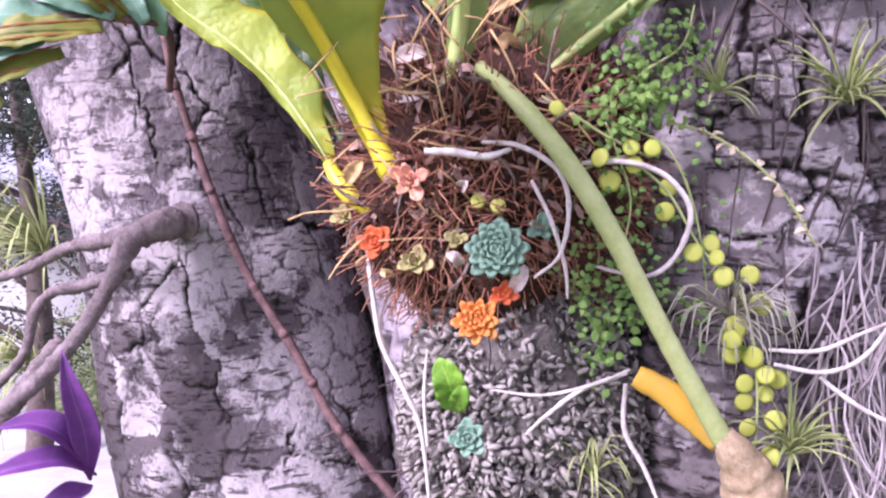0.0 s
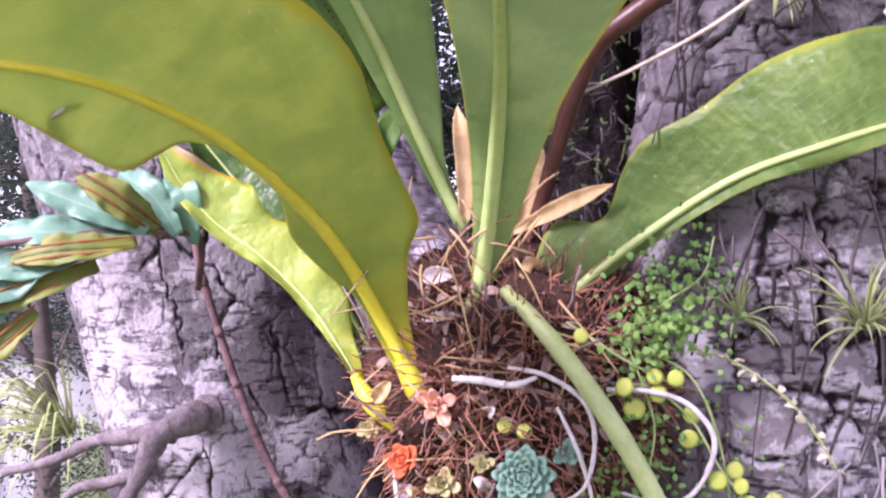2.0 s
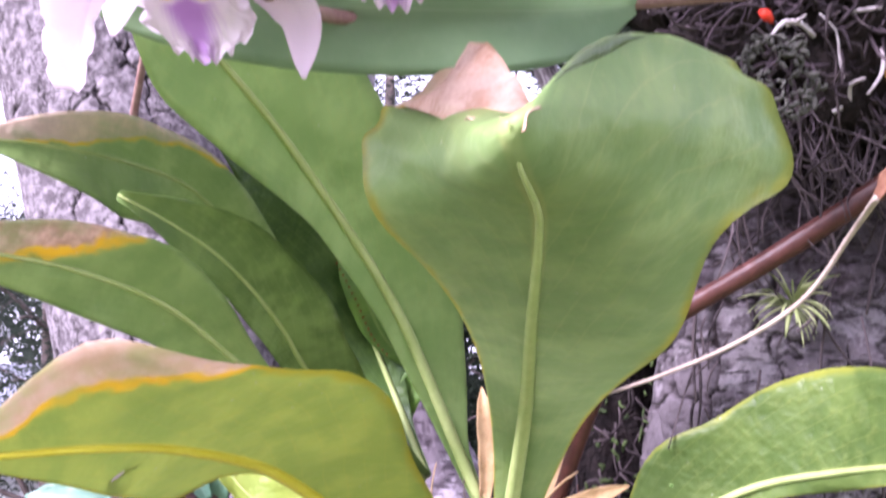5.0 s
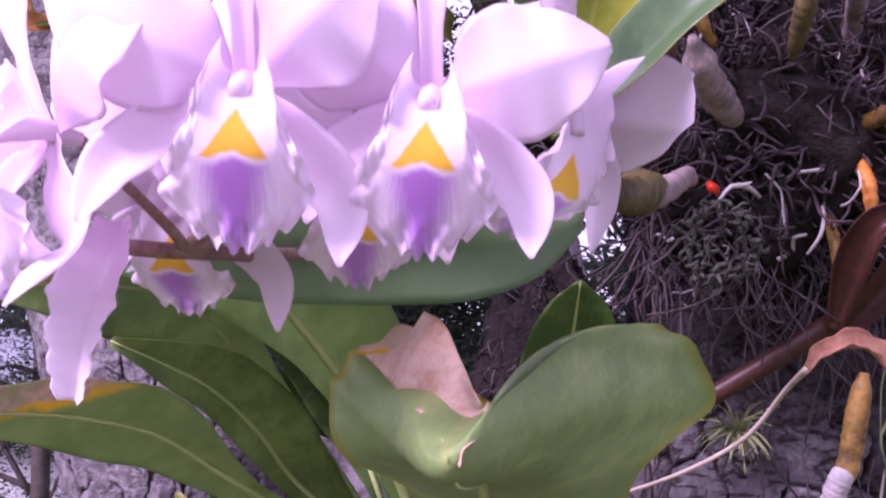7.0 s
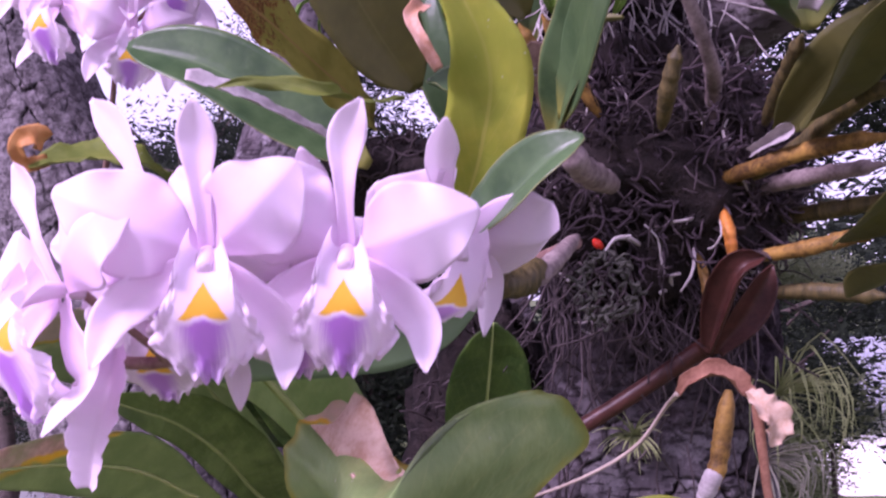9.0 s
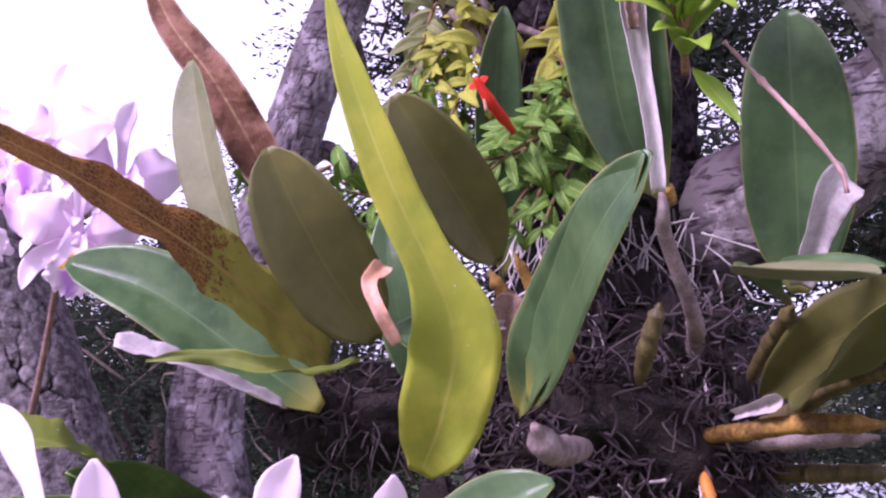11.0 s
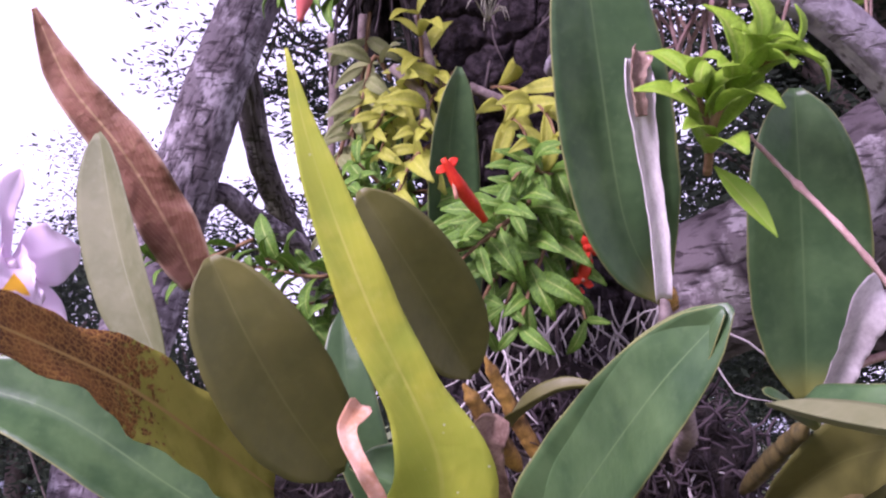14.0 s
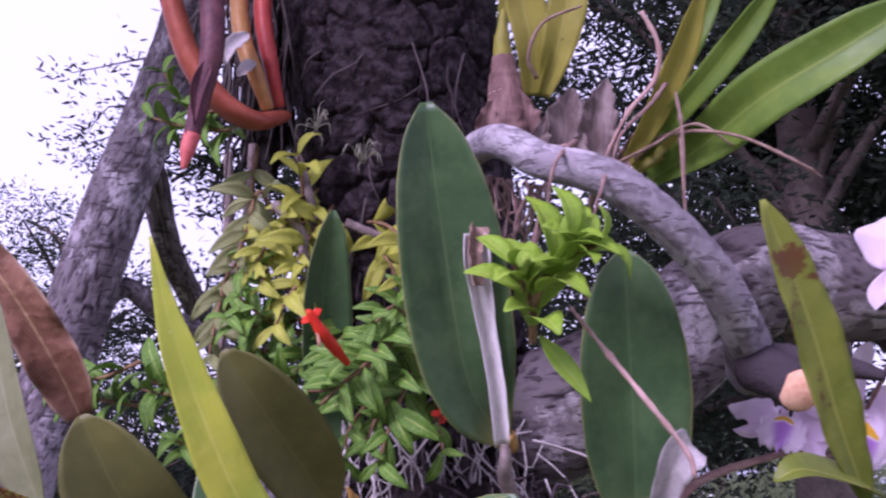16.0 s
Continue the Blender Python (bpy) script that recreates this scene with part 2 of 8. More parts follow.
def frames_along(c):
    tan = unit(np.gradient(c, axis=0))
    up = np.array([0.0, 0.0, 1.0]) if abs(tan[0][2]) < 0.85 else np.array([0.0, -1.0, 0.0])
    nor = np.zeros_like(c)
    nor[0] = unit(np.cross(np.cross(tan[0], up), tan[0]))
    for i in range(1, len(c)):
        v = nor[i - 1] - tan[i] * np.dot(nor[i - 1], tan[i])
        nor[i] = unit(v)
    return tan, nor, np.cross(tan, nor)


def tube(pts, radii, n=8, m=None, seed=0, rough=0.0, flat=1.0):
    """A round rod along control points; radii at even steps along it."""
    m = m or max(6, 6 * len(pts))
    c = spline(pts, m)
    r = np.interp(np.linspace(0, 1, m), np.linspace(0, 1, len(radii)), radii)
    if rough:
        rg = np.random.default_rng(seed)
        r = r * (1 + rough * rg.normal(size=m))
    tan, nor, bi = frames_along(c)
    a = np.linspace(0, 2 * np.pi, n, endpoint=False)
    v = c[:, None] + r[:, None, None] * (np.cos(a)[None, :, None] * nor[:, None] + flat * np.sin(a)[None, :, None] * bi[:, None])
    verts = np.vstack([v.reshape(-1, 3), c[:1], c[-1:]])
    faces = []
    for i in range(m - 1):
        for j in range(n):
            k = (j + 1) % n
            faces.append((i * n + j, i * n + k, (i + 1) * n + k, (i + 1) * n + j))
    b0, b1 = m * n, m * n + 1
    for j in range(n):
        k = (j + 1) % n
        faces.append((b0, k, j))
        faces.append((b1, (m - 1) * n + j, (m - 1) * n + k))
    uv = np.vstack([np.stack(np.broadcast_arrays(np.linspace(0, 1, n)[None, :], np.linspace(0, 1, m)[:, None]), -1).reshape(-1, 2), [[0.5, 0]], [[0.5, 1]]])
    return verts, faces, uv


def join(geos):
    """Several (verts, faces[, uvs]) as one."""
    vs, fs, us, o = [], [], [], 0
    for g in geos:
        vs.append(np.asarray(g[0]))
        fs += [tuple(i + o for i in f) for f in g[1]]
        us.append(np.asarray(g[2]) if len(g) > 2 else np.zeros((len(g[0]), 2)))
        o += len(g[0])
    return np.vstack(vs), fs, np.vstack(us)


OVAL = [(0, 0.06), (0.06, 0.30), (0.2, 0.68), (0.4, 0.96), (0.55, 1.0), (0.72, 0.9), (0.86, 0.62), (0.94, 0.36), (0.985, 0.14), (1, 0.02)]
BLUNT = [(0, 0.10), (0.05, 0.36), (0.15, 0.70), (0.3, 0.93), (0.48, 1.0), (0.66, 0.95), (0.8, 0.80), (0.9, 0.58), (0.96, 0.37), (0.99, 0.18), (1, 0.03)]
LANCE = [(0, 0.05), (0.1, 0.35), (0.3, 0.85), (0.45, 1.0), (0.65, 0.85), (0.85, 0.42), (0.95, 0.16), (1, 0.01)]
STRAP = [(0, 0.35), (0.15, 0.6), (0.4, 0.95), (0.6, 1.0), (0.8, 0.8), (0.92, 0.42), (1, 0.02)]
NEST = [(0, 0.09), (0.1, 0.10), (0.2, 0.3), (0.35, 0.72), (0.55, 0.98), (0.7, 1.0), (0.85, 0.82), (0.94, 0.5), (1, 0.03)]


def leaf(pts, half, shape=OVAL, face=(0, -1, 0.15), fold=0.15, wave=0.0, waves=4.0, seed=0, m=34, k=5, thick=0.0011, roll=0.0,
         curl=0.0, skew=0.0, left=None, right=None):
    """A leaf blade along control points: half is its half width, face the way its upper side looks, fold the V of its halves,
    wave the ripple of its margins, roll a twist in degrees from base to tip, curl bends the margins, skew widens one half;
    left and right give each half its own (along, width, forward sweep) in place of the shape."""
    c = spline(pts, m)
    s = np.linspace(0, 1, m)
    prof = np.array(shape)
    w = half * np.interp(s, prof[:, 0], prof[:, 1])
    w = np.convolve(np.r_[w[0], w, w[-1]], [0.25, 0.5, 0.25], "valid")
    tan = unit(np.gradient(c, axis=0))
    nf = np.broadcast_to(np.asarray(face, dtype=float), c.shape)
    side = unit(np.cross(tan, nf))
    nor = np.cross(side, tan)
    ang = np.radians(roll) * s
    side, nor = (side * np.cos(ang)[:, None] + nor * np.sin(ang)[:, None], nor * np.cos(ang)[:, None] - side * np.sin(ang)[:, None])
    u = np.linspace(-1, 1, 2 * k + 1)
    rg = np.random.default_rng(seed)
    ph = rg.uniform(0, 6.28, 4)
    rip = (np.sin(waves * 6.28 * s[:, None] + ph[0] + (u > 0) * ph[1]) + 0.5 * np.sin(waves * 14.1 * s[:, None] + ph[2])) * np.abs(u) ** 2
    body = 0.25 * np.sin(waves * 3.3 * s[:, None] + 2.2 * u + ph[3]) * np.abs(u)
    au = np.abs(u)[None, :]
    ww = w[:, None] * (1 + skew * u[None, :])
    fwd = 0.0
    if left:
        both = [[np.convolve(np.pad(np.interp(s, np.array(h)[:, 0], np.array(h)[:, q]), 1, mode="edge"), [0.25, 0.5, 0.25], "valid") for q in (1, 2)] for h in (left, right)]
        ww = np.where(u[None, :] < 0, both[0][0][:, None], both[1][0][:, None])
        fwd = np.where(u[None, :] < 0, both[0][1][:, None], both[1][1][:, None]) * au ** 1.2
        fwd = np.apply_along_axis(lambda col: np.convolve(np.pad(col, 2, mode="edge"), [0.1, 0.2, 0.4, 0.2, 0.1], "valid"), 0, fwd)
        w, half = ww.mean(axis=1), ww.mean()
    x = ww * u[None, :] * np.cos(fold * au)
    z = ww * (np.sin(fold) * au + curl * au ** 3) + wave * (rip + body) * np.minimum(1, w / half + 0.1)[:, None]
    top = c[:, None] + side[:, None] * x[..., None] + nor[:, None] * z[..., None]
    if left:
        top = top + tan[:, None] * fwd[..., None]
    th = thick * np.minimum(1, 1.3 - np.abs(u))[None, :, None]
    true_n = unit(np.cross(np.gradient(top, axis=1), np.gradient(top, axis=0)))
    true_n = true_n * np.sign((true_n * nor[:, None]).sum(-1, keepdims=True) + 1e-9)
    bot = top - true_n * th
    K = 2 * k + 1
    verts = np.vstack([top.reshape(-1, 3), bot.reshape(-1, 3)])
    o = m * K
    faces = []
    for i in range(m - 1):
        for j in range(K - 1):
            a, b, d, e = i * K + j, i * K + j + 1, (i + 1) * K + j + 1, (i + 1) * K + j
            faces += [(a, b, d, e), (o + a, o + e, o + d, o + b)]
        a, e = i * K, (i + 1) * K
        faces.append((a, e, o + e, o + a))
        a, e = i * K + K - 1, (i + 1) * K + K - 1
        faces.append((e, a, o + a, o + e))
    for j in range(K - 1):
        a = (m - 1) * K + j
        faces.append((a, a + 1, o + a + 1, o + a))
        faces.append((j + 1, j, o + j, o + j + 1))
    uv1 = np.stack(np.broadcast_arrays((u[None, :] + 1) / 2, s[:, None]), -1).reshape(-1, 2)
    return verts, faces, np.vstack([uv1, uv1])


def rib(pts, r0, r1, off=(0, -1, 0), n=7):
    """The raised midrib of a leaf, standing proud of its blade."""
    p = np.asarray(pts, dtype=float) + np.asarray(off, dtype=float) * r0 * 0.25
    return tube(p, [r0, 0.75 * r0 + 0.25 * r1, 0.4 * r0 + 0.6 * r1, r1], n, 30)


def through_points(p, n):
    """Catmull-Rom through the control points, even from point to point."""
    p = np.asarray(p, dtype=float)
    q = np.vstack([2 * p[0] - p[1], p, 2 * p[-1] - p[-2]])
    t = np.linspace(0, len(p) - 1, n)
    i = np.minimum(t.astype(int), len(p) - 2)
    f = (t - i)[:, None]
    a, b, c, d = q[i], q[i + 1], q[i + 2], q[i + 3]
    return 0.5 * (2 * b + (c - a) * f + (2 * a - 5 * b + 4 * c - d) * f ** 2 + (3 * b - a - 3 * c + d) * f ** 3)


def sheet(rows, m, n, thick=0.001, wave=0.0, seed=0):
    """A thin blade through a few cross lines, smooth both ways; wave ripples its margins."""
    across = np.stack([through_points(r_, n) for r_ in rows])
    top = np.stack([through_points(across[:, j], m) for j in range(n)], 1)
    u, s = np.linspace(-1, 1, n)[None, :], np.linspace(0, 1, m)[:, None]
    nor = unit(np.cross(np.gradient(top, axis=1), np.gradient(top, axis=0)))
    ph = np.random.default_rng(seed).uniform(0, 6.28, 3)
    rip = np.sin(21 * s + ph[0] + 2 * (u > 0)) * np.abs(u) ** 2 + 0.5 * np.sin(47 * s + ph[1]) * np.abs(u) ** 3 + 0.5 * np.sin(9 * s + 5 * u + ph[2]) * np.abs(u)
    top = top + nor * (wave * rip * soft(s, 0.1, 0.4))[..., None]
    bot = top + nor * thick * np.sign(nor[..., 1:2].mean())
    verts = np.vstack([top.reshape(-1, 3), bot.reshape(-1, 3)])
    o, faces = m * n, []
    for i in range(m - 1):
        for j in range(n - 1):
            a, b, d, e = i * n + j, i * n + j + 1, (i + 1) * n + j + 1, (i + 1) * n + j
            faces += [(a, b, d, e), (o + a, o + e, o + d, o + b)]
        for j in (0, n - 1):
            a, e = i * n + j, (i + 1) * n + j
            faces.append((a, e, o + e, o + a))
    for i in (0, m - 1):
        for j in range(n - 1):
            a = i * n + j
            faces.append((a, a + 1, o + a + 1, o + a))
    uv = np.stack(np.broadcast_arrays((u + 1) / 2, s), -1).reshape(-1, 2)
    return verts, faces, np.vstack([uv, uv])


def worley(x, y, seed, per=0):
    """Distance to the nearest and second nearest cell point on a jittered unit grid, and the cell's random tone."""
    rg = np.random.default_rng(seed)
    G = 64
    jx, jy, tone = rg.uniform(0.08, 0.92, (G, G)), rg.uniform(0.08, 0.92, (G, G)), rg.uniform(0, 1, (G, G))
    ix, iy = np.floor(x).astype(int), np.floor(y).astype(int)
    f1, f2, tn = np.full(x.shape, 9.0), np.full(x.shape, 9.0), np.zeros(x.shape)
    for dx in (-1, 0, 1):
        for dy in (-1, 0, 1):
            cx, cy = ix + dx, iy + dy
            gx = (cx % per if per else cx) % G
            d = np.hypot(cx + jx[gx, cy % G] - x, cy + jy[gx, cy % G] - y)
            near = d < f1
            f2 = np.where(near, f1, np.minimum(f2, d))
            tn = np.where(near, tone[gx, cy % G], tn)
            f1 = np.where(near, d, f1)
    return f1, f2, tn


def soft(x, lo, hi):
    t = np.clip((x - lo) / (hi - lo), 0, 1)
    return t * t * (3 - 2 * t)


def grain(x, y, seed, octaves=4):
    """Smooth value noise of several octaves, about 0 to 1."""
    out, amp, tot = 0.0, 1.0, 0.0
    for o in range(octaves):
        tab = np.random.default_rng(seed * 31 + o).uniform(0, 1, (128, 128))
        ix, iy = np.floor(x).astype(int), np.floor(y).astype(int)
        fx, fy = x - ix, y - iy
        fx, fy = fx * fx * (3 - 2 * fx), fy * fy * (3 - 2 * fy)
        a, b = tab[ix % 128, iy % 128], tab[(ix + 1) % 128, iy % 128]
        c, d = tab[ix % 128, (iy + 1) % 128], tab[(ix + 1) % 128, (iy + 1) % 128]
        out = out + amp * ((a * (1 - fx) + b * fx) * (1 - fy) + (c * (1 - fx) + d * fx) * fy)
        tot, amp, x, y = tot + amp, amp * 0.5, x * 2.03 + 7.1, y * 2.03 + 3.7
    return out / tot


def bark_limb(pts, radii, n=160, m=200, wide=0.05, tall=0.05, deep=0.007, seed=1, lump=0.05, dense=None, flaky=0.4, cross=0.5, sparse=0.0, slim=1.0):
    """A trunk or limb with bark plates wide by tall metres, fissures deep metres; flaky: how far thin layers peel,
    cross: how many short cracks run across the plates. The side that looks along -y has the finest mesh."""
    s = np.linspace(0, 1, m)
    if dense:
        s = np.interp(s, [0, 0.08, 0.95, 1], [0, dense[0], dense[1], 1])
    fine = spline(pts, 1600)
    c = np.stack([np.interp(s, np.linspace(0, 1, 1600), fine[:, j]) for j in range(3)], 1)
    r = np.interp(s, np.linspace(0, 1, len(radii)), radii)
    tan, nor, bi = frames_along(c)
    a = np.linspace(-np.pi, np.pi, n, endpoint=False)
    a = a - 0.6 * np.sin(a) if dense else a
    ln = np.r_[0, np.cumsum(np.linalg.norm(np.diff(c, axis=0), axis=1))]
    A, S = np.meshgrid(a, ln)
    rm = float(np.mean(r))
    X = A * rm
    p = np.random.default_rng(seed).uniform(0, 6.28, 12)
    q = wide
    wx = X + 0.55 * q * (grain(X / q, S / q, seed + 1, 3) - 0.5) + 0.22 * q * (grain(X / q * 5, S / q * 5, seed + 2, 3) - 0.5)
    wy = S + 0.55 * q * (grain(X / q + 9, S / q + 4, seed + 3, 3) - 0.5) + 0.22 * q * (grain(X / q * 5 + 5, S / q * 5, seed + 4, 3) - 0.5)
    f1, f2, tone = worley(wx / wide + 20, wy / tall + 20, seed)
    d1 = (f2 - f1) * min(wide, tall) * 0.5
    vary = grain(X / q * 0.9, S / q * 0.9, seed + 5, 2)
    cw = 0.045 * slim * q * soft(vary, 0.30 + sparse, 0.72 + sparse)
    fissure = (1 - soft(d1, 0.35 * cw, 1.3 * cw + 0.0006)) * soft(vary, 0.30 + sparse, 0.46 + sparse)
    # short thin cracks across the plates
    g1, g2, tone2 = worley(wx / (wide * 0.8) + 31, wy / (tall * 0.30) + 17, seed + 6)
    some = soft(grain(X / q * 1.4, S / q * 2.2, seed + 7, 3), 0.60 - 0.25 * cross, 0.74 - 0.25 * cross)
    split = (1 - soft((g2 - g1) * tall * 0.15, 0.0002, 0.0016)) * some
    # peeling layers: terraces with ragged outlines
    v = grain(wx / q * 1.1, wy / q * 1.5, seed + 8, 5) * 7
    step_ = v - np.floor(v)
    lip = (1 - soft(step_, 0.02, 0.16)) * soft(grain(X / q * 2, S / q * 2, seed + 9, 2), 0.4, 0.6)
    dark = np.clip(np.maximum(np.maximum(fissure, 0.75 * split), flaky * lip), 0, 1)
    terrace = (np.floor(v) + soft(step_, 0.0, 0.14)) / 7 - 0.5
    h = deep * (-fissure - 0.4 * split + 0.7 * (tone - 0.5) * soft(d1, 0, 0.004) + 1.6 * flaky * terrace - 0.25 * soft(-d1, -0.006, 0) + 0.25 * (grain(X / 0.004, S / 0.004, seed + 10, 2) - 0.5))
    big = lump * (np.sin(2 * A + S * 5 + p[6]) + 0.6 * np.sin(3 * A - S * 9 + p[7]) + 0.4 * np.sin(5 * A + S * 16 + p[8]))
    R = r[:, None] * (1 + big) + h
    v3 = c[:, None] + R[..., None] * (np.cos(A)[..., None] * nor[:, None] + np.sin(A)[..., None] * bi[:, None])
    verts = np.vstack([v3.reshape(-1, 3), c[:1], c[-1:]])
    i, j = np.meshgrid(np.arange(m - 1), np.arange(n), indexing="ij")
    k = (j + 1) % n
    quads = np.stack([i * n + j, i * n + k, (i + 1) * n + k, (i + 1) * n + j], -1).reshape(-1, 4).tolist()
    b0, b1 = m * n, m * n + 1
    for e in range(n):
        quads += [(b0, (e + 1) % n, e), (b1, (m - 1) * n + e, (m - 1) * n + (e + 1) % n)]
    shade = np.clip(0.45 * tone + 0.25 * tone2 + 0.6 * (grain(X / q * 0.6, S / q * 0.6, seed + 11, 3) - 0.25), 0, 1)
    return verts, quads, None, {"plate": np.r_[(1 - dark).ravel(), 1, 1], "tone": np.r_[shade.ravel(), 0, 0]}


# ---- the tree ----
tree = thing("cypress_tree", (0.15, 1.15, 0), "old grey forked conifer with cracked plated bark", "tree")
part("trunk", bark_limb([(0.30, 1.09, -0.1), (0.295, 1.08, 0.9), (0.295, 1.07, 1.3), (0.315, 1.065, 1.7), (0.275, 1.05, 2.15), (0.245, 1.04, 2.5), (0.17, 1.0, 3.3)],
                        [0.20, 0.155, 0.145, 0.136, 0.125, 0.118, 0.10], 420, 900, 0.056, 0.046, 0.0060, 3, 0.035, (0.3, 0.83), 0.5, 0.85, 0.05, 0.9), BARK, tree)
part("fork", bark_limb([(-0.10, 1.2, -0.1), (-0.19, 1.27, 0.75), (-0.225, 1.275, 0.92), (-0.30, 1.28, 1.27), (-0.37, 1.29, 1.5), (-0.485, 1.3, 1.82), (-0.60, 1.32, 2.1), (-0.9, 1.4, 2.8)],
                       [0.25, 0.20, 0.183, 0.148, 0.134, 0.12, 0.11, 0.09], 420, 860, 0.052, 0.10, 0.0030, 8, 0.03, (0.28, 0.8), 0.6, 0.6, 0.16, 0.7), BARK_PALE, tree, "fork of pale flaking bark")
part("limb", bark_limb([(0.06, 1.22, 0.3), (0.04, 1.25, 0.9), (-0.03, 1.3, 1.25), (-0.17, 1.42, 1.55), (-0.27, 1.52, 1.85), (-0.205, 1.60, 2.18), (-0.138, 1.58, 2.42), (-0.045, 1.60, 2.72), (0.12, 1.6, 3.4)],
                       [0.13, 0.12, 0.10, 0.075, 0.06, 0.05, 0.046, 0.042, 0.035], 140, 420, 0.035, 0.03, 0.0025, 11, 0.03), BARK_LIMB, tree, "bare grey limb against the sky")
part("limb", bark_limb([(-0.209, 1.620, 2.194), (-0.127, 1.620, 2.302), (-0.067, 1.650, 2.273), (0.013, 1.700, 2.237)], [0.022, 0.019, 0.016, 0.014], 40, 80, 0.02, 0.02, 0.0012, 12), BARK_LIMB, tree)
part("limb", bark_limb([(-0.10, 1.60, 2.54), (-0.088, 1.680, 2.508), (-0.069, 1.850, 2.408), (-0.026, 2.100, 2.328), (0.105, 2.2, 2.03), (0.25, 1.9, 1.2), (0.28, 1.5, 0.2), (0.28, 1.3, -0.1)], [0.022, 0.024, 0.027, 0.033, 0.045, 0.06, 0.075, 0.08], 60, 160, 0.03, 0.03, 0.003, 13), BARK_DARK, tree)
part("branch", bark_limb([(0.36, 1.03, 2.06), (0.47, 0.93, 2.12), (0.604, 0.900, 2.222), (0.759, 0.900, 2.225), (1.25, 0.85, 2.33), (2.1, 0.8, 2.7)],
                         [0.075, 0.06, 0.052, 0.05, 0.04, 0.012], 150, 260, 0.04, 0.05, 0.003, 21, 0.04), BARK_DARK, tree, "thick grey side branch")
part("branch", bark_limb([(0.525, 0.750, 2.116), (0.471, 0.650, 2.140), (0.416, 0.600, 2.191), (0.347, 0.585, 2.241), (0.302, 0.620, 2.265), (0.270, 0.680, 2.294), (0.262, 0.950, 2.300)],
                         [0.021, 0.018, 0.0165, 0.015, 0.0135, 0.013, 0.012], 90, 220, 0.03, 0.03, 0.0008, 22, 0.05, None, 0.15, 0.5, 0.2, 0.8), BARK_BRANCH, tree, "pale knobbly branch")

# ---- first big leaves: nest anthurium on the trunk ----
NEST_GREEN = leaf_mat("nest_leaf", (0.44, 0.64, 0.22), (0.30, 0.49, 0.14), (0.55, 0.62, 0.20), 12, 0.9, 0.05, rough=0.36, through=0.55)
NEST_YELLOW = leaf_mat("nest_leaf_yellowing", (0.52, 0.61, 0.11), (0.38, 0.51, 0.09), (0.64, 0.62, 0.10), 12, 0.9, 0.05, burn=(0.60, 0.43, 0.27), burn_at=(1.13, 1), rim=(0.58, 0.50, 0.025), rim_at=0.45,
                       side=0.75, rough=0.36, through=0.6, stem=((0.66, 0.56, 0.02), 0.0, 0.22))
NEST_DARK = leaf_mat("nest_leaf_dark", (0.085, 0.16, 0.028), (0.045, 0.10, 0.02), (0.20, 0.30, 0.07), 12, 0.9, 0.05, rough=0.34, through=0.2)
NEST_TOP = leaf_mat("nest_leaf_upper", (0.075, 0.135, 0.022), (0.04, 0.085, 0.015), (0.16, 0.24, 0.06), 12, 0.9, 0.05, rough=0.3, through=0.3)
NEST_TOP_Y = leaf_mat("nest_leaf_upper_yellowing", (0.15, 0.20, 0.03), (0.09, 0.14, 0.022), (0.26, 0.30, 0.07), 12, 0.9, 0.05, burn=(0.60, 0.43, 0.27), burn_at=(1.13, 1), side=0.75, rough=0.3, through=0.3)
NEST_TOP_B = leaf_mat("nest_leaf_upper_broad", (0.20, 0.26, 0.13), (0.14, 0.20, 0.09), (0.30, 0.36, 0.16), 12, 0.9, 0.05, rim=(0.46, 0.36, 0.06), rim_at=0.44, burn=(0.63, 0.47, 0.31), burn_at=(1.0, 1), side=-0.30, rough=0.28, through=0.4)
NEST_MID_TOP = leaf_mat("nest_leaf_mid_upper", (0.085, 0.14, 0.025), (0.045, 0.09, 0.016), (0.17, 0.24, 0.06), 12, 0.9, 0.05, burn=(0.45, 0.30, 0.20), burn_at=(0.9, 1), side=0.25, rough=0.3, through=0.2)
NEST_RIB = plain_mat("nest_rib", (0.36, 0.47, 0.15), (0.46, 0.55, 0.21), 40, 0.4, 0.1, 0.1)
NEST_RIB_Y = plain_mat("nest_rib_yellow", (0.60, 0.52, 0.02), (0.66, 0.60, 0.05), 40, 0.4, 0.1, 0.1)

NEST_MID = leaf_mat("nest_leaf_mid", (0.42, 0.59, 0.20), (0.28, 0.44, 0.13), (0.45, 0.54, 0.20), 12, 0.9, 0.05, burn=(0.45, 0.30, 0.20), burn_at=(0.9, 1), side=0.25, rough=0.34, through=0.6)
NEST_BURNT = leaf_mat("nest_leaf_burnt", (0.33, 0.47, 0.15), (0.20, 0.33, 0.09), (0.45, 0.54, 0.20), 12, 0.9, 0.05, burn=(0.58, 0.42, 0.32), burn_at=(0.95, 1), side=0.75, rough=0.34, through=0.4)
NEST_BROAD = leaf_mat("nest_leaf_broad", (0.39, 0.54, 0.19), (0.27, 0.42, 0.14), (0.54, 0.60, 0.22), 12, 0.9, 0.05, rim=(0.42, 0.42, 0.05), rim_at=0.46, burn=(0.63, 0.47, 0.31), burn_at=(1.0, 1), side=-0.30, rough=0.36, through=0.5)
# darker copy of the nest green: weaker light on the reaching leaf, put into colour
NEST_REACH = leaf_mat("nest_leaf_reaching", (0.18, 0.27, 0.065), (0.11, 0.19, 0.042), (0.40, 0.46, 0.12), 12, 0.9, 0.05, rim=(0.34, 0.38, 0.05), rim_at=0.46, rough=0.36, through=0.5)
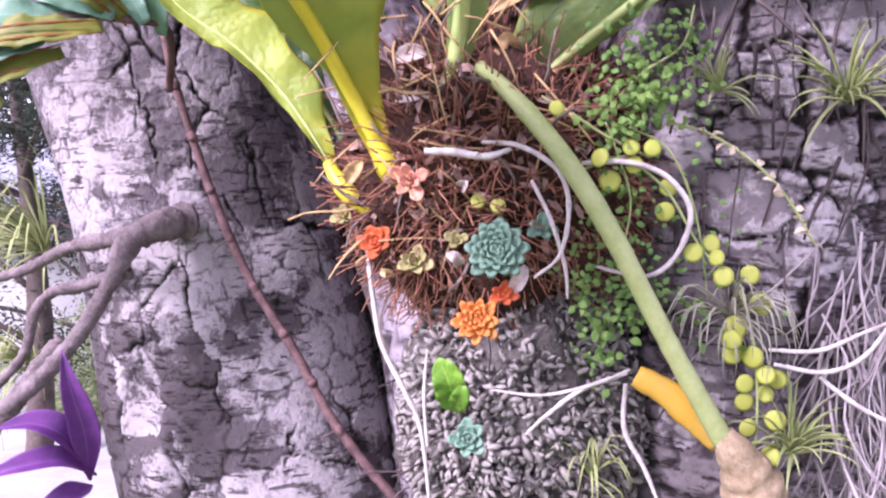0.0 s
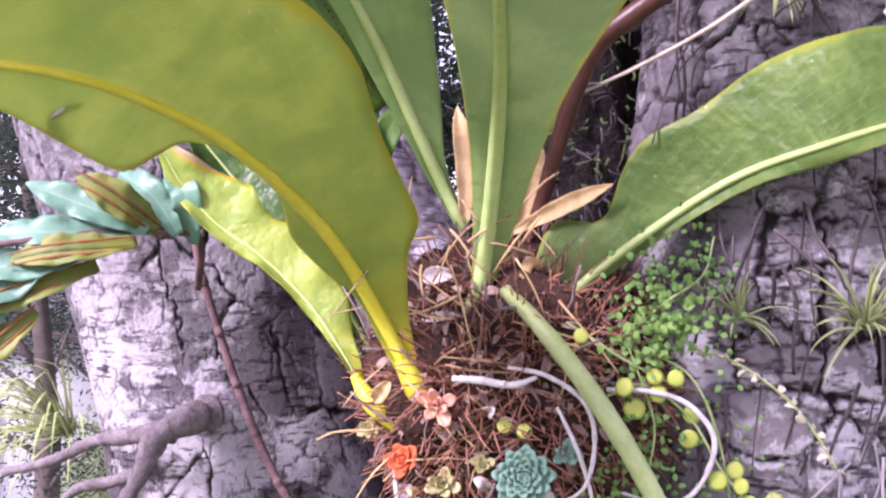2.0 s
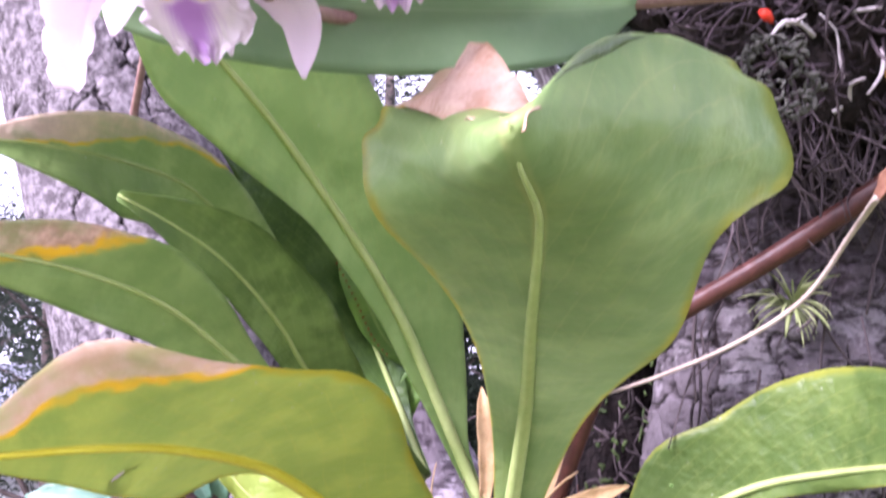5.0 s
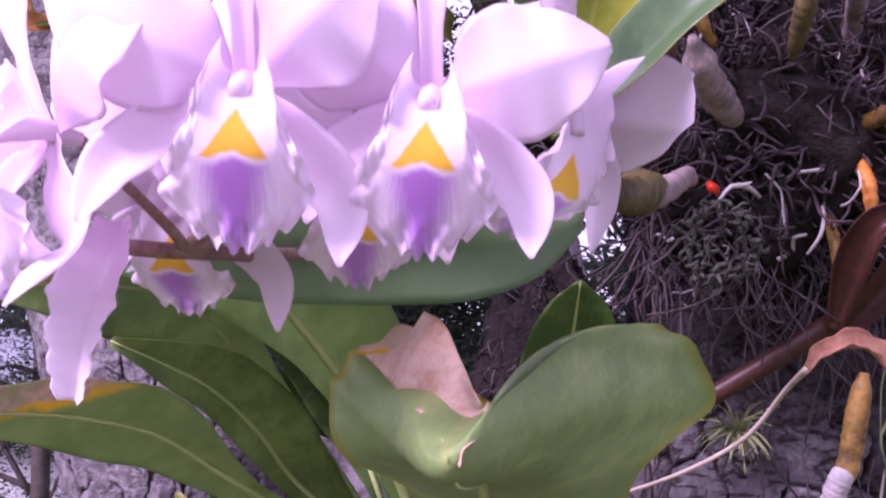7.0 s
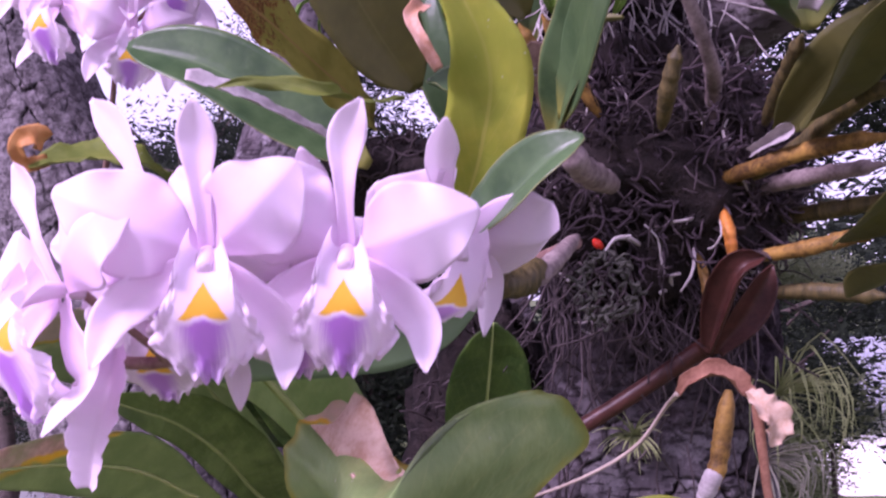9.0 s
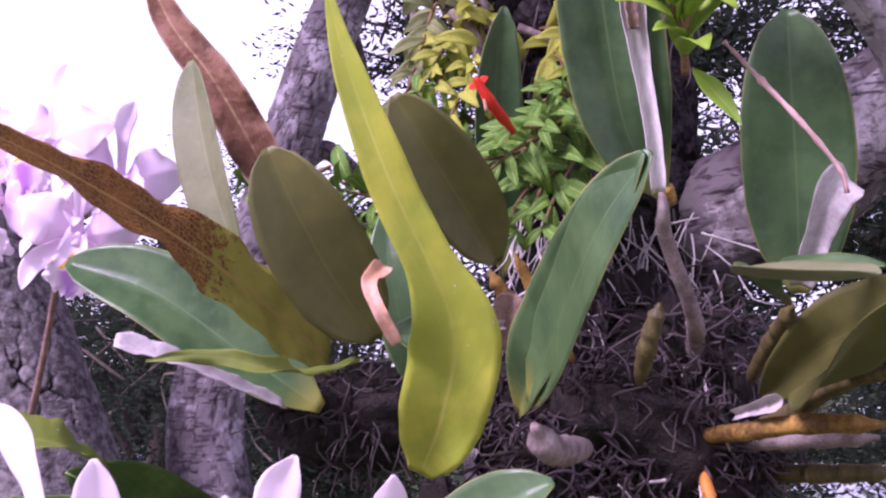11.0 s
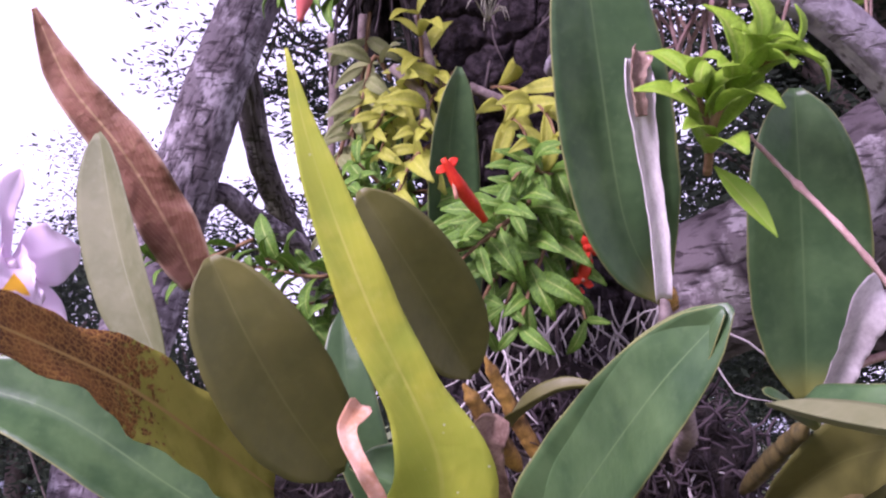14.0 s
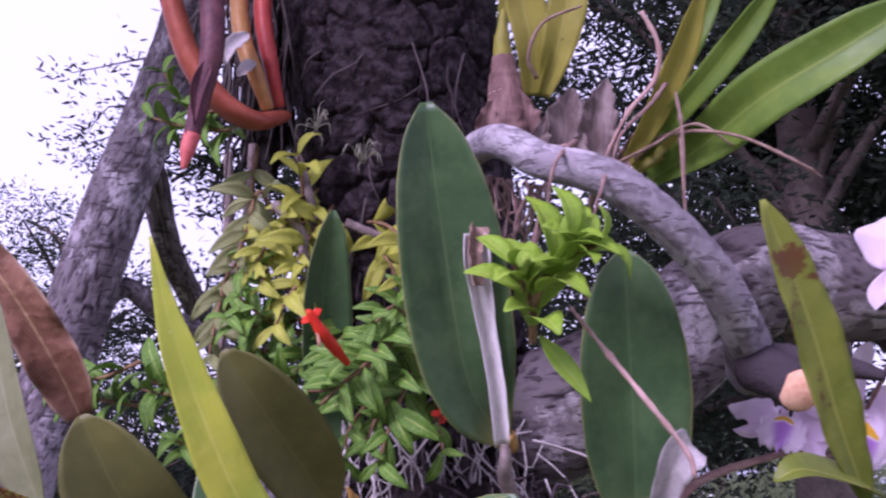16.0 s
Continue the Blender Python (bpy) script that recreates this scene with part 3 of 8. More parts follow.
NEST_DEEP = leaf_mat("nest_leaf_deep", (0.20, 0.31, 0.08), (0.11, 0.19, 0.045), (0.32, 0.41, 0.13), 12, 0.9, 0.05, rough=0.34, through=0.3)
DRY = plain_mat("dry_leaf", (0.48, 0.30, 0.19), (0.68, 0.52, 0.40), 70, 0.8, 0.15)
DRY_TAN = plain_mat("dry_tan", (0.42, 0.27, 0.12), (0.60, 0.42, 0.22), 80, 0.75, 0.15)
DRY_RUST = plain_mat("dry_rust", (0.20, 0.085, 0.05), (0.36, 0.18, 0.11), 80, 0.7, 0.1)
TWIG = plain_mat("pale_twig", (0.32, 0.25, 0.20), (0.50, 0.42, 0.35), 60, 0.8)
STALK = plain_mat("green_stalk", (0.25, 0.31, 0.11), (0.34, 0.39, 0.17), 50, 0.4)
STALK_DARK = plain_mat("dark_stalk", (0.045, 0.016, 0.012), (0.085, 0.03, 0.022), 60, 0.4)
NODE = plain_mat("stump", (0.24, 0.17, 0.10), (0.42, 0.33, 0.22), 120, 0.95, bump=0.9, dist=0.004)
anthurium = thing("anthurium", (0.03, 0.95, 1.28), "large nest anthurium with wavy yellowing leaves growing on the trunk", "plant")


def back_side(ob, mat):
    """The side of a blade that looks away from the walker is the glossy darker upper side."""
    ob.data.materials.append(mat)
    half_n = len(ob.data.vertices) // 2
    for p in ob.data.polygons:
        if min(p.vertices) >= half_n:
            p.material_index = 1


def nest_leaf(pts, half, mat=NEST_GREEN, ribm=NEST_RIB, r=0.006, label="", **kw):
    ob = part("leaf", leaf(pts, half, kw.pop("shape", NEST), m=44, k=7, **kw), mat, anthurium, label)
    part("midrib", rib(pts, r, r * 0.25, kw.get("face", (0, -1, 0.15))), ribm, ob)
    back_side(ob, {NEST_YELLOW: NEST_TOP_Y, NEST_MID: NEST_MID_TOP}.get(mat, NEST_TOP))
    return ob


# the yellowing leaf that arches towards the walker
nest_leaf([(-0.032, 0.930, 1.292), (-0.056, 0.920, 1.342), (-0.085, 0.860, 1.409), (-0.118, 0.740, 1.463), (-0.145, 0.630, 1.485), (-0.168, 0.560, 1.490), (-0.206, 0.500, 1.488)], 0.080, NEST_YELLOW, NEST_RIB_Y, 0.0065,
          "yellowing leaf with a dry brown margin", face=(0.1, -0.88, -0.35), fold=0.06, wave=0.003, waves=2.3, seed=4,
          left=[(0, 0.01, 0.0023), (0.08, 0.0106, -0.01), (0.16, 0.0079, -0.0048), (0.24, 0.0206, -0.0117), (0.32, 0.0271, -0.0134), (0.38, 0.009, 0.0009), (0.44, 0.0028, 0.0008), (0.52, 0.0038, 0.0039), (0.6, 0.0072, -0.002), (0.66, 0.0164, -0.0119), (0.7, 0.0528, -0.05), (0.76, 0.055, -0.05), (0.82, 0.0436, -0.0254), (0.9, 0.0235, -0.0022), (1, 0.0043, -0.0007)],
          right=[(0, 0.0081, 0.0015), (0.07, 0.0193, 0.0028), (0.13, 0.0336, 0.0059), (0.2, 0.0475, -0.0014), (0.27, 0.0671, -0.0217), (0.37, 0.0711, -0.0366), (0.45, 0.0802, -0.0088), (0.52, 0.101, 0.0268), (0.58, 0.1031, 0.0449), (0.64, 0.1055, 0.05), (0.7, 0.0874, 0.0478), (0.75, 0.0816, 0.05), (0.82, 0.0773, 0.05), (0.9, 0.0705, 0.0141), (1, 0.0142, 0.0027)])
# the wavy leaf low beside it
nest_leaf([(-0.081, 0.970, 1.279), (-0.100, 0.970, 1.313), (-0.129, 0.980, 1.352), (-0.171, 0.990, 1.392), (-0.215, 1.000, 1.423), (-0.245, 1.000, 1.459), (-0.271, 1.000, 1.506)], 0.03, NEST_YELLOW, NEST_RIB, 0.0015, "narrow leaf with deeply waved margins",
          face=(0.2, -0.9, 0.3), fold=0.2, wave=0.007, waves=3.4, seed=9,
          left=[(0, 0.003, 0), (0.2, 0.006, 0), (0.5, 0.010, 0), (0.8, 0.012, 0), (1, 0.002, 0)],
          right=[(0, 0.004, 0), (0.12, 0.014, 0), (0.25, 0.034, 0), (0.34, 0.026, 0), (0.45, 0.046, 0), (0.54, 0.032, 0), (0.66, 0.048, 0), (0.8, 0.034, 0), (1, 0.002, 0)])
# blade added behind: its dark green stands for the wavy leaf's half in shade
nest_leaf([(-0.072, 1.030, 1.289), (-0.109, 1.040, 1.346), (-0.159, 1.050, 1.405), (-0.209, 1.060, 1.460), (-0.258, 1.060, 1.521)], 0.034, NEST_DARK, NEST_RIB, 0.003, "dark blade standing for the wavy leaf's shaded half",
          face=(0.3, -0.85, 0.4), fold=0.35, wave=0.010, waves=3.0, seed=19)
# upright middle pair
nest_leaf([(0.010, 1.000, 1.410), (-0.012, 1.000, 1.455), (-0.068, 0.930, 1.591), (-0.132, 0.800, 1.702), (-0.170, 0.700, 1.755), (-0.198, 0.620, 1.804)], 0.09, NEST_GREEN, NEST_RIB, 0.006, "",
          face=(0.3, -0.95, 0.1), fold=0.22, wave=0.005, waves=1.8, seed=2,
          left=[(0, 0.006, 0), (0.2, 0.014, 0), (0.4, 0.021, 0), (0.55, 0.026, 0), (0.7, 0.045, 0), (0.85, 0.055, 0), (0.95, 0.03, 0), (1, 0.004, 0)],
          right=[(0, 0.006, 0), (0.1, 0.010, 0), (0.2, 0.034, 0), (0.35, 0.062, 0), (0.5, 0.075, 0), (0.7, 0.085, 0), (0.85, 0.065, 0), (0.95, 0.035, 0), (1, 0.004, 0)])
# the broad leaf: it leans over towards the walker and its end folds back, drying at the tip
broad_rows = [[(0.013, 0.950, 1.345), (0.017, 0.948, 1.346), (0.021, 0.946, 1.348), (0.025, 0.948, 1.346), (0.029, 0.950, 1.345)],
              [(0.020, 0.938, 1.400), (0.026, 0.934, 1.400), (0.032, 0.930, 1.401), (0.041, 0.934, 1.400), (0.050, 0.938, 1.400)],
              [(0.023, 0.835, 1.499), (0.035, 0.826, 1.499), (0.048, 0.822, 1.499), (0.070, 0.826, 1.498), (0.092, 0.840, 1.497)],
              [(0.014, 0.640, 1.566), (0.033, 0.628, 1.566), (0.056, 0.620, 1.564), (0.096, 0.630, 1.560), (0.137, 0.670, 1.552)],
              [(-0.014, 0.520, 1.606), (0.024, 0.495, 1.602), (0.061, 0.480, 1.598), (0.103, 0.495, 1.600), (0.150, 0.555, 1.602)],
              [(-0.026, 0.510, 1.640), (0.014, 0.465, 1.618), (0.055, 0.405, 1.606), (0.100, 0.440, 1.632), (0.188, 0.572, 1.633)],
              [(-0.017, 0.512, 1.656), (0.018, 0.462, 1.634), (0.050, 0.385, 1.621), (0.090, 0.430, 1.662), (0.174, 0.540, 1.668)],
              [(-0.012, 0.522, 1.664), (0.016, 0.490, 1.655), (0.056, 0.415, 1.633), (0.104, 0.446, 1.674), (0.158, 0.520, 1.680)],
              [(-0.002, 0.520, 1.668), (0.020, 0.500, 1.676), (0.066, 0.450, 1.641), (0.096, 0.456, 1.670), (0.140, 0.500, 1.682)]]
broad = part("leaf", sheet(broad_rows, 60, 33, 0.0011, 0.0022, 6), NEST_BROAD, anthurium, "broad leaf with a curled dry tip")
back_side(broad, NEST_TOP_B)
part("midrib", rib([r_[2] for r_ in broad_rows[:7]], 0.0072, 0.0008, (0, -1, 0)), NEST_RIB, broad)
dry_rows = [[(-0.006, 0.508, 1.660), (0.014, 0.490, 1.664), (0.028, 0.486, 1.684)],
            [(0.012, 0.480, 1.648), (0.024, 0.472, 1.660), (0.040, 0.474, 1.677)],
            [(0.028, 0.453, 1.636), (0.042, 0.450, 1.645), (0.054, 0.454, 1.652)],
            [(0.044, 0.418, 1.626), (0.056, 0.418, 1.632), (0.066, 0.428, 1.638)],
            [(0.054, 0.380, 1.620), (0.060, 0.386, 1.627), (0.068, 0.400, 1.632)]]
part("dry_tip", sheet(dry_rows, 40, 17, 0.0008, 0.0035, 9), DRY, broad, "crisp brown curled tip")
part("petiole", tube([(0.021, 0.944, 1.356), (0.019, 0.946, 1.344), (0.018, 0.955, 1.325), (0.016, 0.975, 1.30)], [0.0068, 0.0098, 0.0075, 0.007], 12, 20), NEST_RIB, broad, "swollen pale joint of the stalk")
part("petiole", tube([(-0.040, 0.928, 1.306), (-0.033, 0.928, 1.292), (-0.024, 0.935, 1.274), (-0.006, 0.955, 1.245)], [0.0065, 0.0115, 0.0095, 0.007], 12, 24), NEST_RIB_Y, anthurium, "swollen yellow leaf stalk")
part("petiole", tube([(-0.086, 0.970, 1.288), (-0.078, 0.966, 1.274), (-0.064, 0.960, 1.258), (-0.035, 0.965, 1.235)], [0.005, 0.0085, 0.0075, 0.006], 12, 24), NEST_RIB_Y, anthurium, "yellow leaf stalk")
part("petiole", tube([(0.080, 0.952, 1.338), (0.078, 0.955, 1.318), (0.070, 0.97, 1.290)], [0.006, 0.009, 0.007], 12, 20), NEST_RIB, anthurium)
# the leaf that reaches along the trunk
nest_leaf([(0.079, 0.950, 1.309), (0.080, 0.950, 1.333), (0.123, 0.950, 1.375), (0.218, 0.920, 1.440), (0.285, 0.860, 1.465), (0.342, 0.780, 1.478), (0.384, 0.720, 1.475)], 0.053, NEST_REACH, NEST_RIB, 0.0045, "", face=(0.0, -0.95, 0.18), fold=0.04, wave=0.004, waves=2.6, seed=12,
          left=[(0, 0.0054, 0.0062), (0.07, 0.0194, -0.0054), (0.13, 0.0502, 0.0028), (0.17, 0.0589, 0.0105), (0.21, 0.028, 0.0046), (0.25, 0.0327, 0.005), (0.3, 0.0509, -0.0008), (0.36, 0.0654, 0.0049), (0.43, 0.0586, 0.0127), (0.5, 0.0742, 0.0297), (0.58, 0.0809, 0.0304), (0.67, 0.0728, 0.031), (0.8, 0.0518, 0.0285), (0.9, 0.0312, 0.0122), (1, 0.0023, -0.0008)],
          right=[(0, 0.006, 0), (0.15, 0.008, 0), (0.4, 0.012, 0), (0.7, 0.014, 0), (0.9, 0.008, 0), (1, 0.002, 0)])
# leaves behind: a light one in front, a darker one beside it, and one above with a burnt margin
nest_leaf([(-0.060, 1.050, 1.430), (-0.155, 0.980, 1.496), (-0.197, 0.900, 1.540), (-0.229, 0.820, 1.580), (-0.264, 0.740, 1.599), (-0.296, 0.680, 1.605), (-0.319, 0.640, 1.604)], 0.045, NEST_MID, NEST_RIB, 0.004, "", face=(0.05, -0.97, -0.1), fold=0.15, wave=0.004, waves=2.2, seed=21,
          left=[(0, 0.006, 0), (0.2, 0.010, 0), (0.4, 0.024, 0), (0.6, 0.032, 0), (0.8, 0.030, 0), (0.93, 0.018, 0), (1, 0.003, 0)],
          right=[(0, 0.006, 0), (0.2, 0.008, 0), (0.4, 0.016, 0), (0.55, 0.034, 0), (0.7, 0.046, 0), (0.85, 0.034, 0), (0.95, 0.020, 0), (1, 0.003, 0)])
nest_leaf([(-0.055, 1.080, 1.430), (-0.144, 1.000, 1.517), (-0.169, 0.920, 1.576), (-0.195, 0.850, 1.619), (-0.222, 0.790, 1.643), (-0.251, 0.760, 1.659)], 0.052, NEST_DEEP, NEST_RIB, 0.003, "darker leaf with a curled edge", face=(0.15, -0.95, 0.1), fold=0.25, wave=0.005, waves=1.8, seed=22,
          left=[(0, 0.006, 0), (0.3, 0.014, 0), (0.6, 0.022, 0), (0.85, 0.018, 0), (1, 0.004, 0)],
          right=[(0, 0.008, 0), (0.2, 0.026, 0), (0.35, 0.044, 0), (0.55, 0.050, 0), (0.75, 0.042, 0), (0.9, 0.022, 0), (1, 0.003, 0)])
nest_leaf([(-0.100, 1.130, 1.470), (-0.200, 1.090, 1.600), (-0.238, 1.040, 1.660), (-0.265, 0.960, 1.699), (-0.293, 0.880, 1.707), (-0.320, 0.800, 1.704), (-0.361, 0.740, 1.699)], 0.055, NEST_BURNT, NEST_RIB, 0.003, "leaf with a burnt yellow margin", face=(0.1, -0.95, 0.0), fold=0.2, wave=0.006, waves=2.0, seed=24,
          left=[(0, 0.008, 0), (0.3, 0.02, 0), (0.55, 0.045, 0), (0.8, 0.05, 0), (1, 0.004, 0)],
          right=[(0, 0.008, 0), (0.3, 0.022, 0), (0.5, 0.036, 0), (0.75, 0.040, 0), (0.9, 0.026, 0), (1, 0.003, 0)])
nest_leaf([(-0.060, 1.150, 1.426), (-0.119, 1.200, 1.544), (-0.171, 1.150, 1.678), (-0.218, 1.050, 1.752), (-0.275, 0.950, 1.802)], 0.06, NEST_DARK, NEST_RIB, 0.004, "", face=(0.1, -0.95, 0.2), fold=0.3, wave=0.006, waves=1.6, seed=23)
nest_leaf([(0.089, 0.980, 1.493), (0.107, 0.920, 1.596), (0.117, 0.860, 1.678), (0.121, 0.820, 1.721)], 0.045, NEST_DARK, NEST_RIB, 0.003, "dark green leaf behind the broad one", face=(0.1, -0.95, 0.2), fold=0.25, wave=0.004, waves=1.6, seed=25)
# a cut green stalk ending in a rough brown node, and a shorter yellow one
part("stalk", tube([(0.046, 0.930, 1.360), (0.069, 0.900, 1.338), (0.106, 0.870, 1.292), (0.142, 0.860, 1.233), (0.186, 0.860, 1.145), (0.226, 0.870, 1.071)], [0.0055, 0.0075, 0.008, 0.0075, 0.0076, 0.0085], 12, 50, 3, 0.02), STALK, anthurium, "bare green stalk")
part("node", tube([(0.223, 0.870, 1.079), (0.232, 0.870, 1.066), (0.247, 0.880, 1.037), (0.255, 0.890, 1.003)], [0.010, 0.017, 0.0255, 0.026], 14, 24, 5, 0.05), NODE, anthurium, "rough pale brown stump")
part("stalk", tube([(0.162, 0.890, 1.120), (0.189, 0.885, 1.104), (0.222, 0.880, 1.068)], [0.009, 0.012, 0.007], 10, 20, 4, 0.03, 0.6), plain_mat("stalk_orange", (0.55, 0.30, 0.02), (0.40, 0.27, 0.05), 50, 0.5), anthurium, "short yellow stalk")
part("sheath", leaf([(0.053, 0.970, 1.408), (0.094, 0.950, 1.427), (0.134, 0.930, 1.444)], 0.009, STRAP, fold=0.6, wave=0.001, m=20, k=3), DRY_TAN, anthurium, "tan dry sheath")
part("sheath", leaf([(0.009, 1.000, 1.410), (0.012, 1.000, 1.465), (0.004, 1.020, 1.522)], 0.011, STRAP, fold=0.6, wave=0.002, m=20, k=3), DRY_TAN, anthurium)
part("sheath", leaf([(0.058, 1.000, 1.412), (0.070, 1.000, 1.452), (0.076, 1.020, 1.488)], 0.011, STRAP, fold=0.6, wave=0.002, m=20, k=3), DRY_TAN, anthurium)
# flower stalk with its dark spathe, and the dried one hanging over it
part("flower_stalk", tube([(0.071, 0.970, 1.414), (0.114, 0.920, 1.538), (0.155, 0.900, 1.576), (0.239, 0.890, 1.628), (0.328, 0.870, 1.688), (0.336, 0.840, 1.697)], [0.006, 0.0075, 0.0085, 0.0085, 0.009, 0.011], 12, 60), STALK_DARK, anthurium, "dark brown flower stalk")
part("spathe", leaf([(0.333, 0.840, 1.691), (0.345, 0.820, 1.736), (0.356, 0.800, 1.770), (0.379, 0.800, 1.780)], 0.024, STRAP, fold=0.9, m=26, thick=0.003, face=(-0.7, -0.7, 0)), STALK_DARK, anthurium, "dark maroon spathe")
part("spathe", leaf([(0.340, 0.840, 1.689), (0.368, 0.830, 1.726), (0.392, 0.820, 1.773)], 0.02, STRAP, fold=0.6, m=26, thick=0.003, face=(0.2, -0.9, 0.2)), STALK_DARK, anthurium)
part("dry_bract", leaf([(0.286, 0.745, 1.656), (0.297, 0.740, 1.669), (0.323, 0.740, 1.674), (0.345, 0.740, 1.655), (0.358, 0.730, 1.646)], 0.014, STRAP, fold=0.8, wave=0.002, m=30, face=(0, -0.6, 0.7)), DRY_RUST, anthurium, "curled dry bract")
part("dry_bract", leaf([(0.344, 0.730, 1.660), (0.353, 0.720, 1.649), (0.365, 0.720, 1.635), (0.360, 0.720, 1.612)], 0.015, STRAP, fold=0.5, wave=0.004, waves=5, m=24, face=(0.3, -0.9, 0.1)), DRY, anthurium)
part("dry_stalk", tube([(0.351, 0.730, 1.648), (0.355, 0.730, 1.606), (0.359, 0.730, 1.568), (0.368, 0.730, 1.530)], [0.005, 0.0045, 0.004, 0.004], 8, 24), DRY_RUST, anthurium)
part("dry_stalk", tube([(0.095, 0.940, 1.513), (0.156, 0.910, 1.535), (0.217, 0.880, 1.564), (0.261, 0.850, 1.597), (0.283, 0.800, 1.640), (0.285, 0.745, 1.657)], [0.0013, 0.0016, 0.0018, 0.002, 0.0022, 0.0028], 8, 50), TWIG, anthurium, "thin pale dried stalk")

# ---- cattleya orchid: leaves ----
ORCHID = leaf_mat("orchid_leaf", (0.085, 0.16, 0.06), (0.034, 0.08, 0.03), (0.12, 0.20, 0.08), 0, midw=0.012, rough=0.3, through=0.1, mottle=0.9, rim=(0.24, 0.25, 0.09), rim_at=0.475, stem=((0.24, 0.24, 0.05), 0.0, 0.16))
ORCHID_OLIVE = leaf_mat("orchid_leaf_olive", (0.135, 0.13, 0.032), (0.085, 0.088, 0.022), (0.15, 0.15, 0.045), 0, midw=0.012, rough=0.42, through=0.08, mottle=0.9)
ORCHID_PALE = leaf_mat("orchid_leaf_pale", (0.21, 0.22, 0.115), (0.15, 0.165, 0.075), (0.3, 0.32, 0.2), 0, midw=0.01, rough=0.5, through=0.15)
FROND_YELLOW = leaf_mat("frond_yellow", (0.50, 0.53, 0.055), (0.36, 0.44, 0.045), (0.60, 0.59, 0.13), 14, 0.5, 0.05, rough=0.45, through=0.35, puff=0.15)
k = Mat("frond_spores")
fu, fv = k.uv()
fau = k.math("ABSOLUTE", k.math("SUBTRACT", fu, 0.5))
fn = k.noise(170, 4, 0.7)
fb = k.noise(30, 3)
fnet = k.voro(230, "DISTANCE_TO_EDGE")
fph = k.math("FRACT", k.math("ADD", k.math("MULTIPLY", k.math("SUBTRACT", fv, k.math("MULTIPLY", fau, 0.5)), 26.0), k.math("MULTIPLY", fb, 0.6)))
fline = k.math("SUBTRACT", 1.0, k.step(k.math("ABSOLUTE", k.math("SUBTRACT", fph, 0.5)), 0.02, 0.10))
rust = k.mix(k.step(fb, 0.35, 0.65), (0.085, 0.032, 0.012), (0.21, 0.085, 0.022))
rust = k.mix(k.math("MULTIPLY", k.math("SUBTRACT", 1.0, k.step(fnet, 0.03, 0.12)), 0.75), rust, (0.36, 0.19, 0.04))
rust = k.mix(k.math("MULTIPLY", fline, 0.6), rust, (0.40, 0.24, 0.06))
olive = k.mix(k.step(fb, 0.35, 0.65), (0.26, 0.26, 0.035), (0.38, 0.36, 0.06))
# the spore cover breaks up into specks towards the base
fm = k.step(k.math("ADD", fn, k.math("MULTIPLY", k.math("SUBTRACT", fv, 0.36), 1.9)), 0.47, 0.55)
fc = k.mix(fm, olive, rust)
fc = k.mix(k.math("SUBTRACT", 1.0, k.step(fau, 0.01, 0.03)), fc, (0.42, 0.28, 0.08))
k.bump(k.math("ADD", fn, fm), 0.5, 0.0015)
FROND_SPORE = k.finish(fc, 0.7, 0.25, 0.2)
FROND_DULL = leaf_mat("frond_dull", (0.20, 0.25, 0.04), (0.13, 0.18, 0.03), (0.28, 0.30, 0.08), 14, 0.5, 0.05, rough=0.45, through=0.25, puff=0.15)
FROND_BROWN = leaf_mat("frond_brown", (0.26, 0.12, 0.075), (0.15, 0.06, 0.03), (0.38, 0.26, 0.12), 20, 0.7, 0.08, rough=0.6, through=0.15, rim=(0.34, 0.24, 0.16), rim_at=0.40)

# lit copy of the orchid green: the light on one low leaf is in its colour
ORCHID_LIT = leaf_mat("orchid_leaf_lit", (0.26, 0.40, 0.20), (0.19, 0.32, 0.15), (0.32, 0.44, 0.24), 0, midw=0.012, rough=0.35, through=0.5, mottle=0.9)
orchid = thing("cattleya_orchid", (0.22, 0.92, 1.9), "cattleya orchid with thick oval leaves rooted on the trunk", "orchid")


def orchid_leaf(pts, half, mat=ORCHID, label="", **kw):
    kw.setdefault("thick", 0.0022)
    kw.setdefault("fold", 0.42)
    return part("leaf", leaf(pts, half, kw.pop("shape", BLUNT), **kw), mat, orchid, label)


orchid_leaf([(0.057, 0.720, 1.933), (0.026, 0.690, 1.976), (-0.003, 0.660, 2.026), (-0.026, 0.645, 2.075)], 0.043, ORCHID_OLIVE)
orchid_leaf([(0.156, 0.745, 2.003), (0.129, 0.710, 2.040), (0.093, 0.670, 2.088), (0.069, 0.655, 2.122)], 0.0355, ORCHID_OLIVE)
orchid_leaf([(0.004, 0.800, 1.875), (-0.070, 0.800, 1.923), (-0.153, 0.800, 1.976), (-0.238, 0.810, 2.002)], 0.042, ORCHID, face=(0.2, -0.95, 0.3))
orchid_leaf([(0.177, 0.620, 1.884), (0.190, 0.550, 1.935), (0.208, 0.470, 1.990), (0.231, 0.430, 2.026)], 0.032, ORCHID, face=(-0.5, -0.8, 0.35), fold=0.12)
orchid_leaf([(-0.071, 0.780, 2.001), (-0.096, 0.780, 2.061), (-0.115, 0.785, 2.124), (-0.129, 0.790, 2.190)], 0.029, ORCHID_PALE, face=(-0.5, -0.85, 0))
orchid_leaf([(0.287, 0.700, 2.056), (0.252, 0.670, 2.107), (0.228, 0.640, 2.213), (0.211, 0.615, 2.305)], 0.0455, ORCHID, "tall leaf behind a dry flower sheath", face=(0.05, -1, 0.1))
